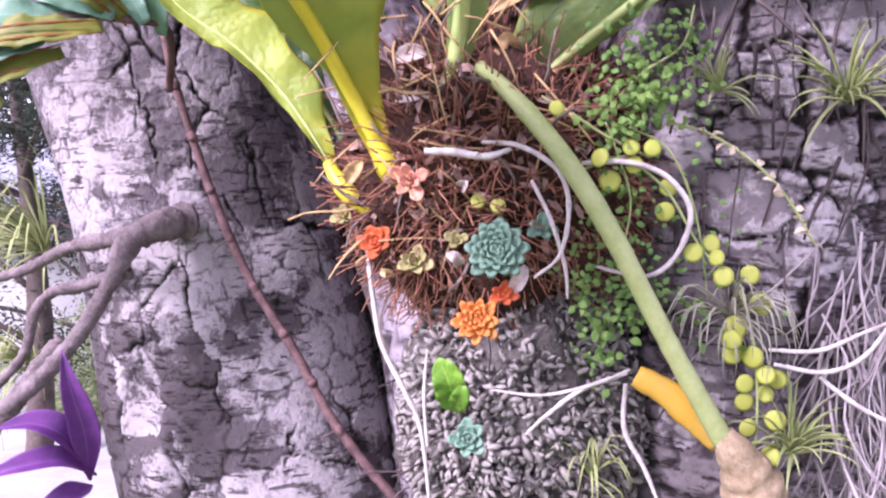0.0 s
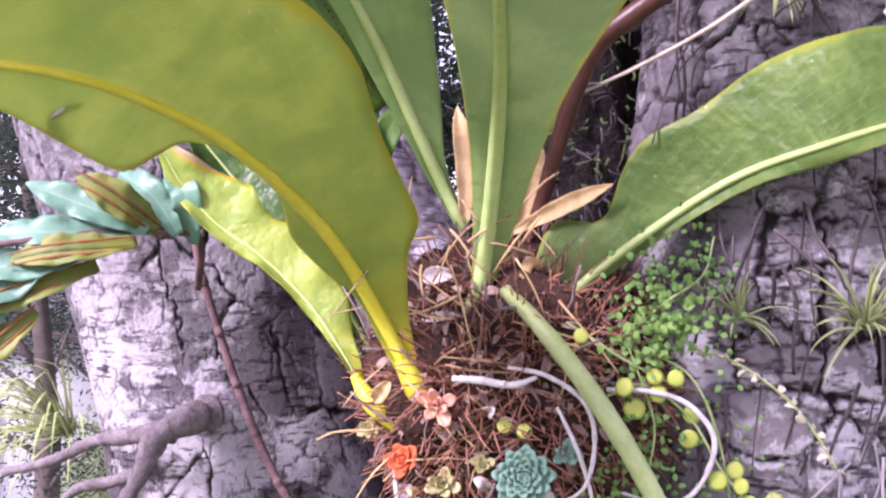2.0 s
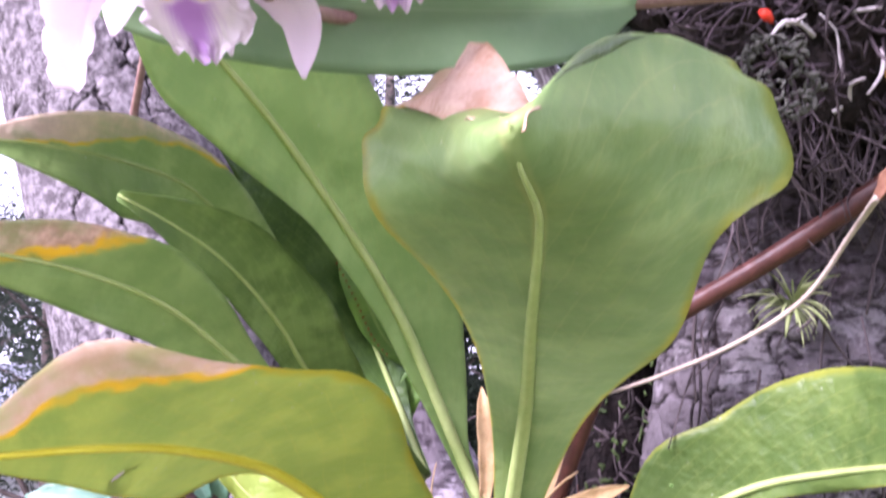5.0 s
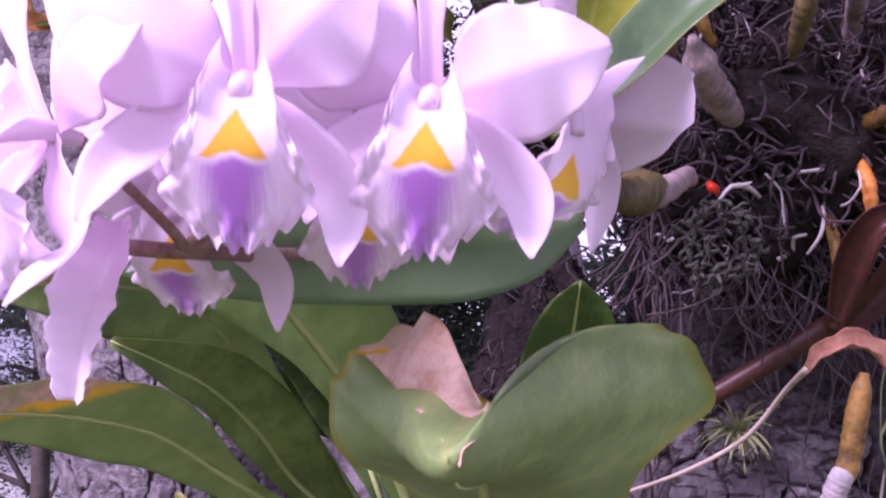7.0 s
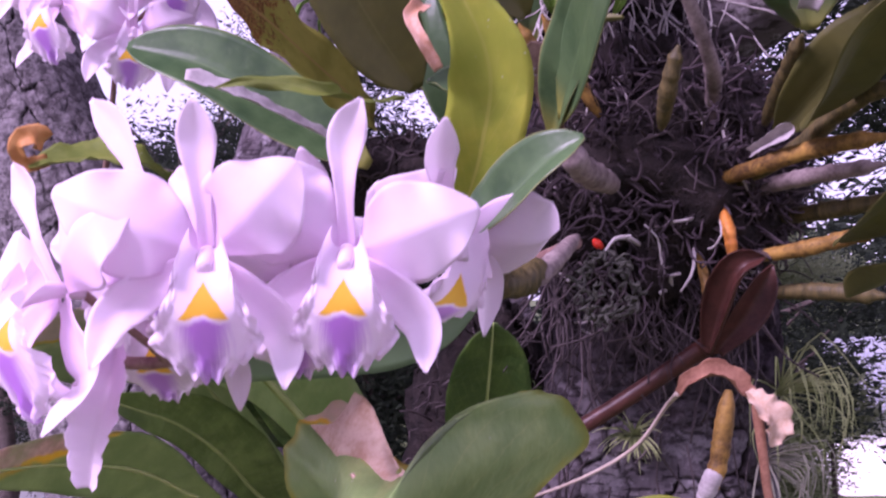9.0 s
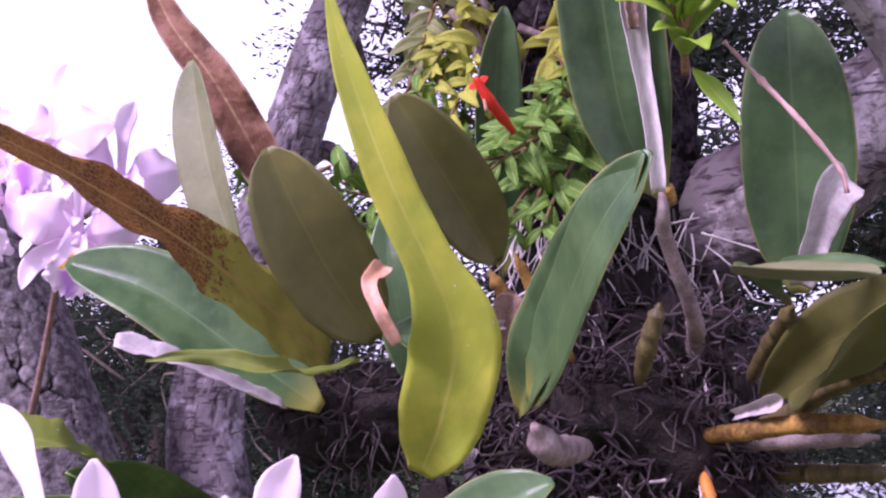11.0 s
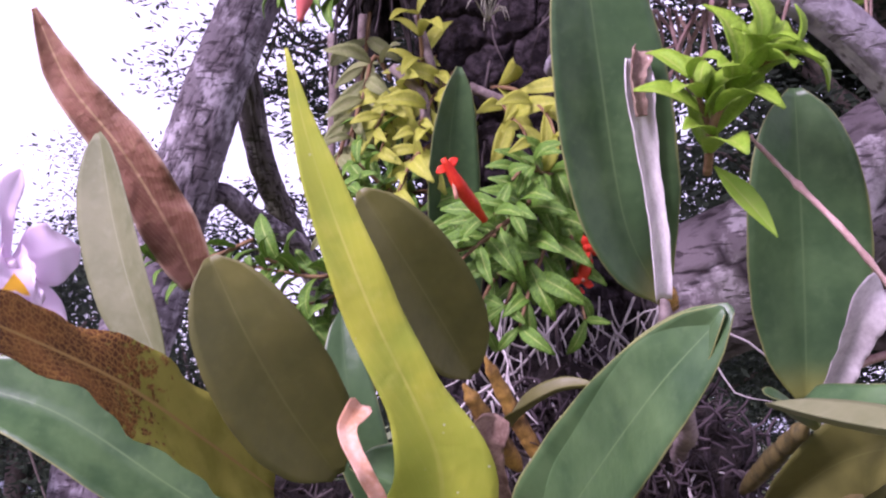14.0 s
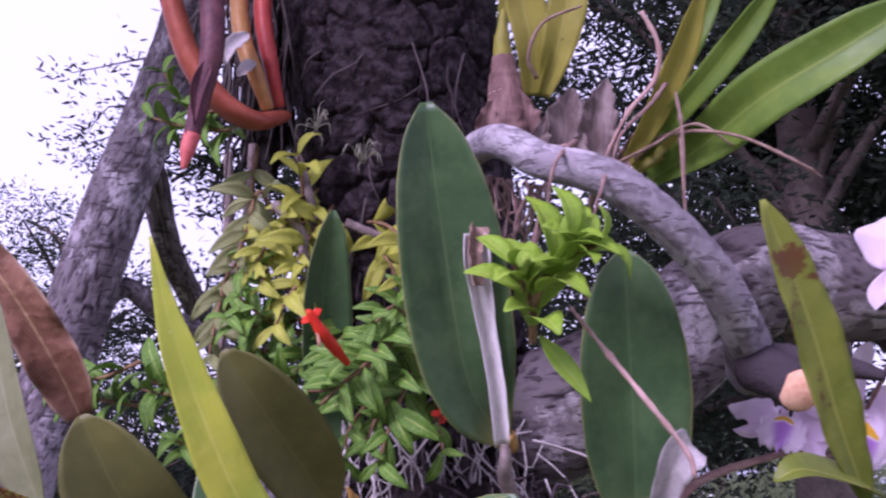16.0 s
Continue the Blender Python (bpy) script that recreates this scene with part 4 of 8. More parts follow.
orchid_leaf([(0.410, 0.740, 1.982), (0.403, 0.720, 2.075), (0.394, 0.700, 2.149), (0.389, 0.690, 2.212)], 0.05, ORCHID, "", face=(-0.2, -1, 0.1))
orchid_leaf([(0.168, 0.920, 2.012), (0.157, 0.900, 2.133), (0.155, 0.880, 2.207), (0.161, 0.860, 2.275)], 0.03, ORCHID, "", face=(0.4, -1, 0))
orchid_leaf([(0.093, 0.520, 1.784), (0.125, 0.470, 1.803), (0.154, 0.440, 1.828), (0.179, 0.430, 1.843)], 0.026, ORCHID, "", face=(-0.35, -0.8, 0.5))
orchid_leaf([(0.114, 0.620, 1.748), (0.056, 0.570, 1.728), (-0.031, 0.550, 1.724), (-0.119, 0.520, 1.720), (-0.173, 0.500, 1.719)], 0.037, ORCHID_LIT, "", face=(0, -0.9, -0.4))
orchid_leaf([(0.172, 0.660, 1.877), (0.180, 0.600, 1.914), (0.193, 0.560, 1.943), (0.227, 0.430, 2.025)], 0.03, ORCHID, "", face=(-0.6, -0.8, 0.1))

# ---- strap fern fronds among the orchid ----
strap_fern = thing("strap_fern", (0.1, 0.85, 1.9), "strap fern with yellow and rust-brown fronds", "fern")
part("frond", leaf([(0.096, 0.740, 1.825), (0.114, 0.680, 1.875), (0.120, 0.640, 1.943), (0.073, 0.600, 2.041), (0.039, 0.580, 2.126), (0.022, 0.570, 2.189)], 0.035,
                   [(0, 0.3), (0.08, 0.7), (0.18, 1.0), (0.34, 1.04), (0.40, 0.85), (0.48, 0.55), (0.66, 0.5), (0.83, 0.33), (1, 0.02)], m=54, fold=0.2, wave=0.003, waves=3, seed=31), FROND_YELLOW, strap_fern, "upright yellow-green frond")
part("frond", leaf([(0.011, 0.780, 1.919), (-0.034, 0.720, 1.958), (-0.079, 0.660, 1.995), (-0.124, 0.580, 2.022), (-0.162, 0.500, 2.040), (-0.197, 0.450, 2.047)], 0.034,
                   [(0, 0.6), (0.15, 1.0), (0.35, 1.0), (0.55, 0.8), (0.8, 0.45), (1, 0.02)], m=50, fold=0.12, wave=0.004, waves=4, seed=32, face=(0.3, -0.8, 0.5)), FROND_SPORE, strap_fern, "brown frond covered with spore dots")
part("frond", leaf([(-0.059, 0.86, 2.08), (-0.081, 0.85, 2.125), (-0.121, 0.84, 2.189), (-0.166, 0.84, 2.245), (-0.196, 0.84, 2.307)], 0.026, [(0, 0.5), (0.08, 0.85), (0.2, 1.0), (0.4, 0.9), (0.6, 0.8), (0.8, 0.6), (1, 0.08)], m=54, k=6, fold=0.45, wave=0.005, waves=3, seed=33), FROND_BROWN, strap_fern, "reddish brown dying frond")

# ---- surroundings ----
GRASS = plain_mat("lawn", (0.06, 0.09, 0.03), (0.13, 0.15, 0.06), 3, 0.95, 0, 0.6, dist=0.02)
ROAD = plain_mat("pale_concrete", (0.26, 0.255, 0.25), (0.36, 0.355, 0.35), 2, 0.9)


def ground_height(x, y):
    """The tree stands on a bank that falls away towards the street."""
    d = math.hypot(x - 0.1, y - 1.1)
    return -2.0 * soft(d, 2.5, 16) + 0.03 * math.sin(x * 1.7) * math.cos(y * 1.3)


gv, gf = [], []
rings = [0.3, 0.8, 1.5, 2.5, 4, 6, 8, 11, 14, 18, 25, 40, 80, 200, 700, 2500]
for rr in rings:
    for i in range(64):
        a = i / 64 * 2 * math.pi
        gx, gy = 0.1 + rr * math.cos(a), 1.1 + rr * math.sin(a)
        gv.append((gx, gy, ground_height(gx, gy) if rr < 200 else -2.0))
gf.append(tuple(range(63, -1, -1)))
for i in range(len(rings) - 1):
    for j in range(64):
        k = (j + 1) % 64
        gf.append((i * 64 + j, i * 64 + k, (i + 1) * 64 + k, (i + 1) * 64 + j))
gf[0] = tuple(range(64))
ground = part("ground", (gv, gf), GRASS)
tagged(ground, "mown lawn falling away to a street", "ground", "", "structure")

# ---- orchid: dry sheaths, bulbs, canes ----
SHEATH = plain_mat("papery_sheath", (0.38, 0.33, 0.34), (0.62, 0.57, 0.57), 60, 0.8, 0.15)
SHEATH_WHITE = plain_mat("white_sheath", (0.60, 0.54, 0.55), (0.86, 0.82, 0.82), 60, 0.8, 0.1, stretch=(3, 3, 0.5))
SHEATH_BROWN = plain_mat("brown_sheath", (0.16, 0.09, 0.07), (0.40, 0.28, 0.22), 60, 0.8, 0.1)
BULB = plain_mat("pseudobulb", (0.045, 0.04, 0.018), (0.15, 0.115, 0.04), 60, 0.55, stretch=(3, 3, 0.6))
BULB_YELLOW = plain_mat("pseudobulb_yellow", (0.07, 0.035, 0.014), (0.42, 0.24, 0.05), 38, 0.55)
BULB_GREY = plain_mat("pseudobulb_grey", (0.12, 0.085, 0.08), (0.34, 0.27, 0.26), 50, 0.8)


def sheath(pts, half, mat=SHEATH, parent=None, label="", face=(0, -1, 0.1), seed=0, fold=0.9):
    return part("sheath", leaf(pts, half, [(0, 0.5), (0.1, 0.6), (0.5, 0.62), (0.75, 0.8), (0.92, 1.0), (1, 0.7)], m=30, k=4, fold=fold, wave=0.0012, waves=5, seed=seed, face=face), mat, parent or orchid, label)


def cane(pts, radii, mat=BULB, label="", seed=0):
    r = np.interp(np.linspace(0, 1, 40), np.linspace(0, 1, len(radii)), radii) * 0.72
    t = np.linspace(0, 1, 40)
    r = r * np.minimum(1, 0.45 + 4 * t) * np.minimum(1, 0.30 + 5 * (1 - t))
    r = r * (1 + 0.16 * (np.abs(np.sin(t * 16.0 + seed)) > 0.97)) * (1 + 0.05 * np.sin(t * 37 + seed))
    return part("pseudobulb", tube(pts, list(r), 10, 44, seed, 0.025), mat, orchid, label)


sheath([(0.281, 0.685, 2.055), (0.272, 0.665, 2.101), (0.258, 0.645, 2.157), (0.251, 0.635, 2.190), (0.249, 0.630, 2.210)], 0.0165, SHEATH_WHITE, label="dry white flower sheath with a brown open end")
sheath([(0.251, 0.630, 2.170), (0.247, 0.624, 2.193), (0.251, 0.626, 2.214)], 0.0125, SHEATH_BROWN, face=(0.3, -0.9, 0.2), seed=3)
cane([(0.287, 0.700, 2.061), (0.289, 0.700, 2.044), (0.294, 0.720, 2.025), (0.330, 0.780, 1.963), (0.344, 0.850, 1.939), (0.335, 0.900, 1.865)], [0.010, 0.009, 0.010, 0.012, 0.013, 0.012], BULB_GREY)
cane([(0.288, 0.700, 2.063), (0.297, 0.710, 2.049)], [0.012, 0.008], BULB_YELLOW)
sheath([(0.385, 0.660, 1.980), (0.390, 0.640, 2.010), (0.398, 0.620, 2.043), (0.411, 0.620, 2.054)], 0.02, SHEATH, label="torn papery sheath", seed=5, fold=0.6)
orchid_leaf([(0.320, 0.600, 1.982), (0.332, 0.550, 1.973), (0.351, 0.500, 1.966), (0.368, 0.460, 1.965)], 0.022, ORCHID_PALE, face=(0, -0.5, 0.9))
cane([(0.364, 0.850, 1.853), (0.402, 0.780, 1.877), (0.435, 0.720, 1.908), (0.461, 0.660, 1.919)], [0.008, 0.011, 0.012, 0.009], BULB)
cane([(0.337, 0.880, 1.857), (0.369, 0.800, 1.864), (0.410, 0.740, 1.874), (0.458, 0.680, 1.876)], [0.008, 0.011, 0.012, 0.010], BULB_YELLOW, "yellow jointed cane")
cane([(0.369, 0.900, 1.846), (0.417, 0.840, 1.857), (0.488, 0.780, 1.864)], [0.009, 0.012, 0.010], BULB_GREY)
cane([(0.369, 0.880, 1.781), (0.421, 0.820, 1.788), (0.479, 0.760, 1.803)], [0.007, 0.011, 0.010], BULB_YELLOW)
cane([(0.396, 0.900, 1.746), (0.441, 0.840, 1.747), (0.491, 0.800, 1.741)], [0.008, 0.012, 0.012], BULB)
cane([(0.409, 0.920, 1.824), (0.450, 0.860, 1.827), (0.511, 0.800, 1.834)], [0.008, 0.013, 0.010], BULB)
cane([(0.348, 0.840, 1.836), (0.351, 0.820, 1.806), (0.355, 0.820, 1.773)], [0.005, 0.009, 0.006], plain_mat("pseudobulb_orange", (0.48, 0.15, 0.02), (0.60, 0.24, 0.04), 40, 0.5), "orange shrivelled bulb")
cane([(0.328, 0.860, 1.792), (0.333, 0.840, 1.746), (0.333, 0.840, 1.702)], [0.006, 0.0075, 0.007], BULB_YELLOW)
cane([(0.342, 0.800, 1.655), (0.336, 0.800, 1.618), (0.329, 0.800, 1.581), (0.320, 0.810, 1.553)], [0.010, 0.0125, 0.012, 0.010], BULB_YELLOW, "yellow cane with dark blotches")
cane([(0.328, 0.797, 1.582), (0.321, 0.800, 1.565), (0.315, 0.810, 1.542)], [0.0125, 0.012, 0.009], SHEATH)
cane([(0.285, 0.800, 1.904), (0.287, 0.760, 1.939), (0.293, 0.740, 1.971)], [0.008, 0.012, 0.009], BULB)
cane([(0.238, 0.780, 1.848), (0.197, 0.660, 1.851), (0.181, 0.620, 1.869)], [0.013, 0.016, 0.015], BULB_GREY, "stout grey ringed bulb")
cane([(0.196, 0.720, 1.798), (0.160, 0.600, 1.765), (0.133, 0.540, 1.754)], [0.009, 0.011, 0.014], BULB_GREY)
cane([(0.160, 0.600, 1.770), (0.137, 0.550, 1.756), (0.121, 0.530, 1.754)], [0.010, 0.018, 0.012], BULB)
cane([(0.200, 0.800, 1.931), (0.167, 0.760, 1.971), (0.149, 0.745, 1.996)], [0.010, 0.011, 0.007], BULB_YELLOW)
cane([(0.231, 0.840, 1.925), (0.199, 0.820, 1.975), (0.173, 0.800, 2.019)], [0.008, 0.010, 0.006], BULB_YELLOW)
orchid_leaf([(0.180, 0.800, 1.951), (0.194, 0.760, 1.975), (0.218, 0.740, 1.992), (0.243, 0.730, 1.996)], 0.012, ORCHID_OLIVE, fold=0.6, face=(-0.2, -0.5, 0.9))
orchid_leaf([(0.401, 0.740, 1.897), (0.407, 0.660, 1.916), (0.414, 0.600, 1.943), (0.438, 0.550, 1.971)], 0.034, ORCHID_OLIVE, face=(0.3, -0.9, -0.2))
orchid_leaf([(0.428, 0.740, 1.790), (0.437, 0.680, 1.805), (0.452, 0.620, 1.827), (0.478, 0.580, 1.839)], 0.03, ORCHID_OLIVE, face=(0.2, -0.9, -0.2))
orchid_leaf([(0.449, 0.780, 1.742), (0.459, 0.720, 1.756), (0.474, 0.660, 1.766)], 0.022, ORCHID_OLIVE, face=(0.2, -0.7, 0.5))
orchid_leaf([(0.377, 0.660, 1.966), (0.341, 0.620, 1.980), (0.370, 0.580, 1.980), (0.411, 0.560, 1.983)], 0.02, ORCHID, face=(0.1, -0.6, 0.8))
orchid_leaf([(0.389, 0.780, 1.896), (0.426, 0.720, 1.940), (0.462, 0.640, 1.960), (0.506, 0.600, 1.974)], 0.036, ORCHID_OLIVE, face=(0.2, -0.9, 0.2))
cane([(0.388, 0.820, 1.910), (0.391, 0.760, 1.941), (0.392, 0.700, 1.968)], [0.009, 0.011, 0.009], BULB)
sheath([(0.184, 0.780, 1.900), (0.173, 0.760, 1.927), (0.165, 0.740, 1.954), (0.170, 0.730, 1.975)], 0.018, SHEATH_BROWN, label="torn brown dry sheath", seed=8, fold=0.7)
sheath([(0.162, 0.740, 1.949), (0.149, 0.730, 1.947), (0.140, 0.725, 1.956)], 0.010, SHEATH, seed=9)
sheath([(0.370, 0.800, 1.880), (0.381, 0.760, 1.887), (0.394, 0.740, 1.894)], 0.012, SHEATH, seed=10)
sheath([(-0.007, 0.660, 1.878), (-0.040, 0.630, 1.893), (-0.078, 0.600, 1.909), (-0.113, 0.580, 1.918)], 0.012, SHEATH, label="pale papery sheath", face=(0.1, -0.7, 0.7), seed=11, fold=0.5)
part("leaf", leaf([(0.049, 0.660, 1.913), (0.022, 0.620, 1.905), (-0.006, 0.580, 1.904), (-0.034, 0.570, 1.910), (-0.061, 0.560, 1.910), (-0.084, 0.560, 1.906)], 0.007, STRAP, m=40, fold=0.3, wave=0.004, waves=2, roll=80, seed=12, face=(0, -0.3, 1)), FROND_DULL, strap_fern, "twisted yellow-green frond")
part("leaf", leaf([(0.096, 0.760, 1.849), (0.112, 0.730, 1.886), (0.103, 0.720, 1.921), (0.065, 0.720, 1.940)], 0.033, BLUNT, m=40, fold=0.7, wave=0.003, roll=-30, face=(0.5, -0.8, 0)), ORCHID, orchid)
sheath([(0.082, 0.600, 1.924), (0.069, 0.590, 1.947), (0.061, 0.600, 1.967), (0.070, 0.620, 1.982)], 0.009, plain_mat("salmon_dry", (0.50, 0.24, 0.12), (0.70, 0.46, 0.36), 40, 0.7, 0.2), label="curled salmon-coloured dry scale", seed=13, fold=0.5)
part("leaf", leaf([(0.107, 0.760, 1.879), (0.080, 0.750, 1.936), (0.064, 0.750, 1.998), (0.059, 0.760, 2.050)], 0.020, BLUNT, m=36, fold=0.2), ORCHID, orchid)
part("leaf", leaf([(-0.118, 0.600, 1.832), (-0.141, 0.560, 1.850), (-0.176, 0.540, 1.852), (-0.209, 0.520, 1.844)], 0.02, BLUNT, m=36, fold=0.4, wave=0.002, face=(0, -0.6, 0.8)), FROND_DULL, strap_fern)
sheath([(-0.199, 0.530, 1.849), (-0.211, 0.520, 1.846), (-0.213, 0.510, 1.859), (-0.201, 0.510, 1.865), (-0.197, 0.520, 1.862)], 0.010, plain_mat("orange_dry", (0.48, 0.20, 0.05), (0.62, 0.34, 0.12), 40, 0.6, 0.2), strap_fern, "curled orange dead tip", seed=14, fold=0.4)
# thin pink aerial stems
AERIAL = plain_mat("pink_stem", (0.36, 0.21, 0.19), (0.50, 0.34, 0.31), 60, 0.7)
for pts in ([(0.315, 0.600, 2.151), (0.334, 0.580, 2.118), (0.355, 0.560, 2.083), (0.382, 0.560, 2.049), (0.387, 0.560, 2.032)],
            [(0.319, 0.660, 2.224), (0.315, 0.660, 2.251), (0.330, 0.680, 2.290), (0.349, 0.700, 2.303)],
            [(0.336, 0.620, 2.225), (0.335, 0.600, 2.242), (0.338, 0.600, 2.257)],
            [(0.365, 0.660, 2.281), (0.378, 0.640, 2.313), (0.398, 0.630, 2.339), (0.398, 0.620, 2.364), (0.385, 0.620, 2.391)]):
    part("aerial_stem", tube(pts, [0.0016, 0.0022, 0.0016], 7, 30, 3, 0.18), AERIAL, orchid)

# ---- cattleya flowers ----
k = Mat("petal")
pu, pv = k.uv()
pn = k.noise(60, 3)
pc = k.mix(k.step(k.math("ADD", pv, k.math("MULTIPLY", pn, 0.3)), 0.0, 0.9), (0.89, 0.65, 0.88), (0.96, 0.83, 0.94))
stria = k.noise(30, 3, 0.6, co=k.tc.outputs["UV"], stretch=(3.0, 0.25, 1))
pc = k.mix(k.math("MULTIPLY", k.step(stria, 0.5, 0.7), 0.35), pc, (0.86, 0.72, 0.88))
k.bump(stria, 0.2, 0.002)
PETAL = k.finish(pc, 0.5, 0.25, 0.48)
k = Mat("lip")
lu, lv = k.uv()
ln_ = k.noise(90, 3)
lw = k.math("ADD", lv, k.math("MULTIPLY", k.math("SUBTRACT", ln_, 0.5), 0.12))
edge_u = k.math("ABSOLUTE", k.math("SUBTRACT", lu, 0.5))
# a yellow arrowhead in the throat, a violet fan below its notch, pale frilled margins
notch = k.math("ADD", 0.52, k.math("MULTIPLY", edge_u, 0.24))
wedge = k.math("SUBTRACT", k.math("MULTIPLY", k.math("SUBTRACT", lw, 0.27), 0.85), edge_u)
rays = k.noise(26, 2, 0.5, co=k.tc.outputs["UV"], stretch=(2.2, 0.12, 1))
fan = k.math("MULTIPLY", k.step(k.math("SUBTRACT", lw, notch), 0.0, 0.05), k.math("SUBTRACT", 1.0, k.step(k.math("ADD", k.math("MULTIPLY", edge_u, 1.3), k.math("ADD", k.math("MULTIPLY", lw, 0.55), k.math("MULTIPLY", rays, 0.25))), 0.60, 0.92)))
lc = k.mix(fan, (0.90, 0.74, 0.90), (0.50, 0.20, 0.68))
yel = k.math("MULTIPLY", k.step(wedge, -0.015, 0.015), k.math("SUBTRACT", 1.0, k.step(k.math("SUBTRACT", lw, notch), -0.02, 0.01)))
lc = k.mix(yel, lc, (0.86, 0.46, 0.012))
k.bump(ln_, 0.25, 0.002)
LIP = k.finish(lc, 0.5, 0.3, 0.35)
COLUMN = plain_mat("column", (0.78, 0.62, 0.74), (0.84, 0.72, 0.78), 60, 0.5, 0.2)
PEDICEL = plain_mat("pedicel", (0.20, 0.10, 0.09), (0.34, 0.22, 0.18), 60, 0.6)
PETAL_SHAPE = [(0, 0.14), (0.08, 0.32), (0.2, 0.70), (0.34, 0.96), (0.46, 1.0), (0.6, 0.93), (0.74, 0.74), (0.86, 0.50), (0.94, 0.32), (1, 0.08)]
SEPAL_SHAPE = [(0, 0.42), (0.3, 0.44), (0.5, 0.60), (0.64, 0.88), (0.76, 1.0), (0.87, 0.82), (0.95, 0.45), (1, 0.08)]
SIDE_SHAPE = [(0, 0.4), (0.2, 0.78), (0.42, 1.0), (0.62, 0.96), (0.8, 0.72), (0.92, 0.42), (1, 0.05)]


def lip_geo():
    """The lip: side lobes rolled up round the column, then a bent-down apron with a frilled margin."""
    m, n = 30, 49
    v, uv, f = [], [], []
    for i in range(m):
        s = i / (m - 1)
        wide = float(np.interp(s, [0, 0.2, 0.42, 0.58, 0.75, 0.9, 1.0], [0.006, 0.0105, 0.0135, 0.018, 0.0218, 0.0208, 0.0145]))
        for j in range(n):
            a = -1 + 2 * j / (n - 1)
            edge = max(abs(a) - 0.62, (s - 0.80) * 1.9, 0.0) / 0.38
            edge = edge if s > 0.3 else edge * s / 0.3
            frill = edge * (0.0030 * math.sin(a * 13 + s * 24) + 0.0016 * math.sin(a * 31 - s * 40 + 1))
            roll = max(0.0, 1 - s / 0.62)
            x = wide * (math.sin(a * (1.35 + 0.9 * roll)) / math.sin(1.35) if roll > 0 else a) * (1 + 0.05 * edge * math.sin(s * 33))
            if roll > 0:
                x = wide * ((1 - roll) * a + roll * math.sin(a * 2.1))
            y = 0.004 - 0.050 * s ** 1.2 * (1 - 0.16 * a * a * s) + 0.010 * roll * a * a + 0.0016 * edge * math.sin(a * 19)
            z = 0.010 + 0.022 * math.sin(min(1.0, s / 0.55) * 1.57) - 0.016 * max(0.0, s - 0.55) ** 1.2 / 0.4 - 0.006 * a * a * s + 0.008 * roll * (1 - math.cos(a * 1.6)) + frill
            v.append((x, y, z))
            uv.append(((a + 1) / 2, s))
    for i in range(m - 1):
        for j in range(n - 1):
            q = i * n + j
            f.append((q, q + 1, q + n + 1, q + n))
    return np.array(v), f, np.array(uv)


def petal_pts(ang, length, lift=0.01, droop=0.012, base=0.004, bend=0.0):
    """Control points of a petal at an angle round the flower; bend curves it sideways, droop carries its tip back."""
    ca, sa = math.cos(radians(ang)), math.sin(radians(ang))
    pts = []
    for t, z, b in ((0.0, 0.0, 0.0), (0.35, lift, 0.25), (0.72, lift * 0.8, 0.3), (1.0, -droop, -0.55)):
        r_, q = base + (length - base) * t, bend * length * b
        pts.append((r_ * ca - q * sa, r_ * sa + q * ca, z))
    return pts


LIP_GEO = lip_geo()
LIP_ME = mesh_of("lip", LIP_GEO[0], LIP_GEO[1], LIP, LIP_GEO[2])
COLUMN_ME = mesh_of("column", *tube([(0, 0.0, -0.012), (0, 0.002, 0.004), (0, -0.001, 0.018), (0, -0.005, 0.026)], [0.0035, 0.0045, 0.0055, 0.004], 10, 16)[:2], COLUMN)


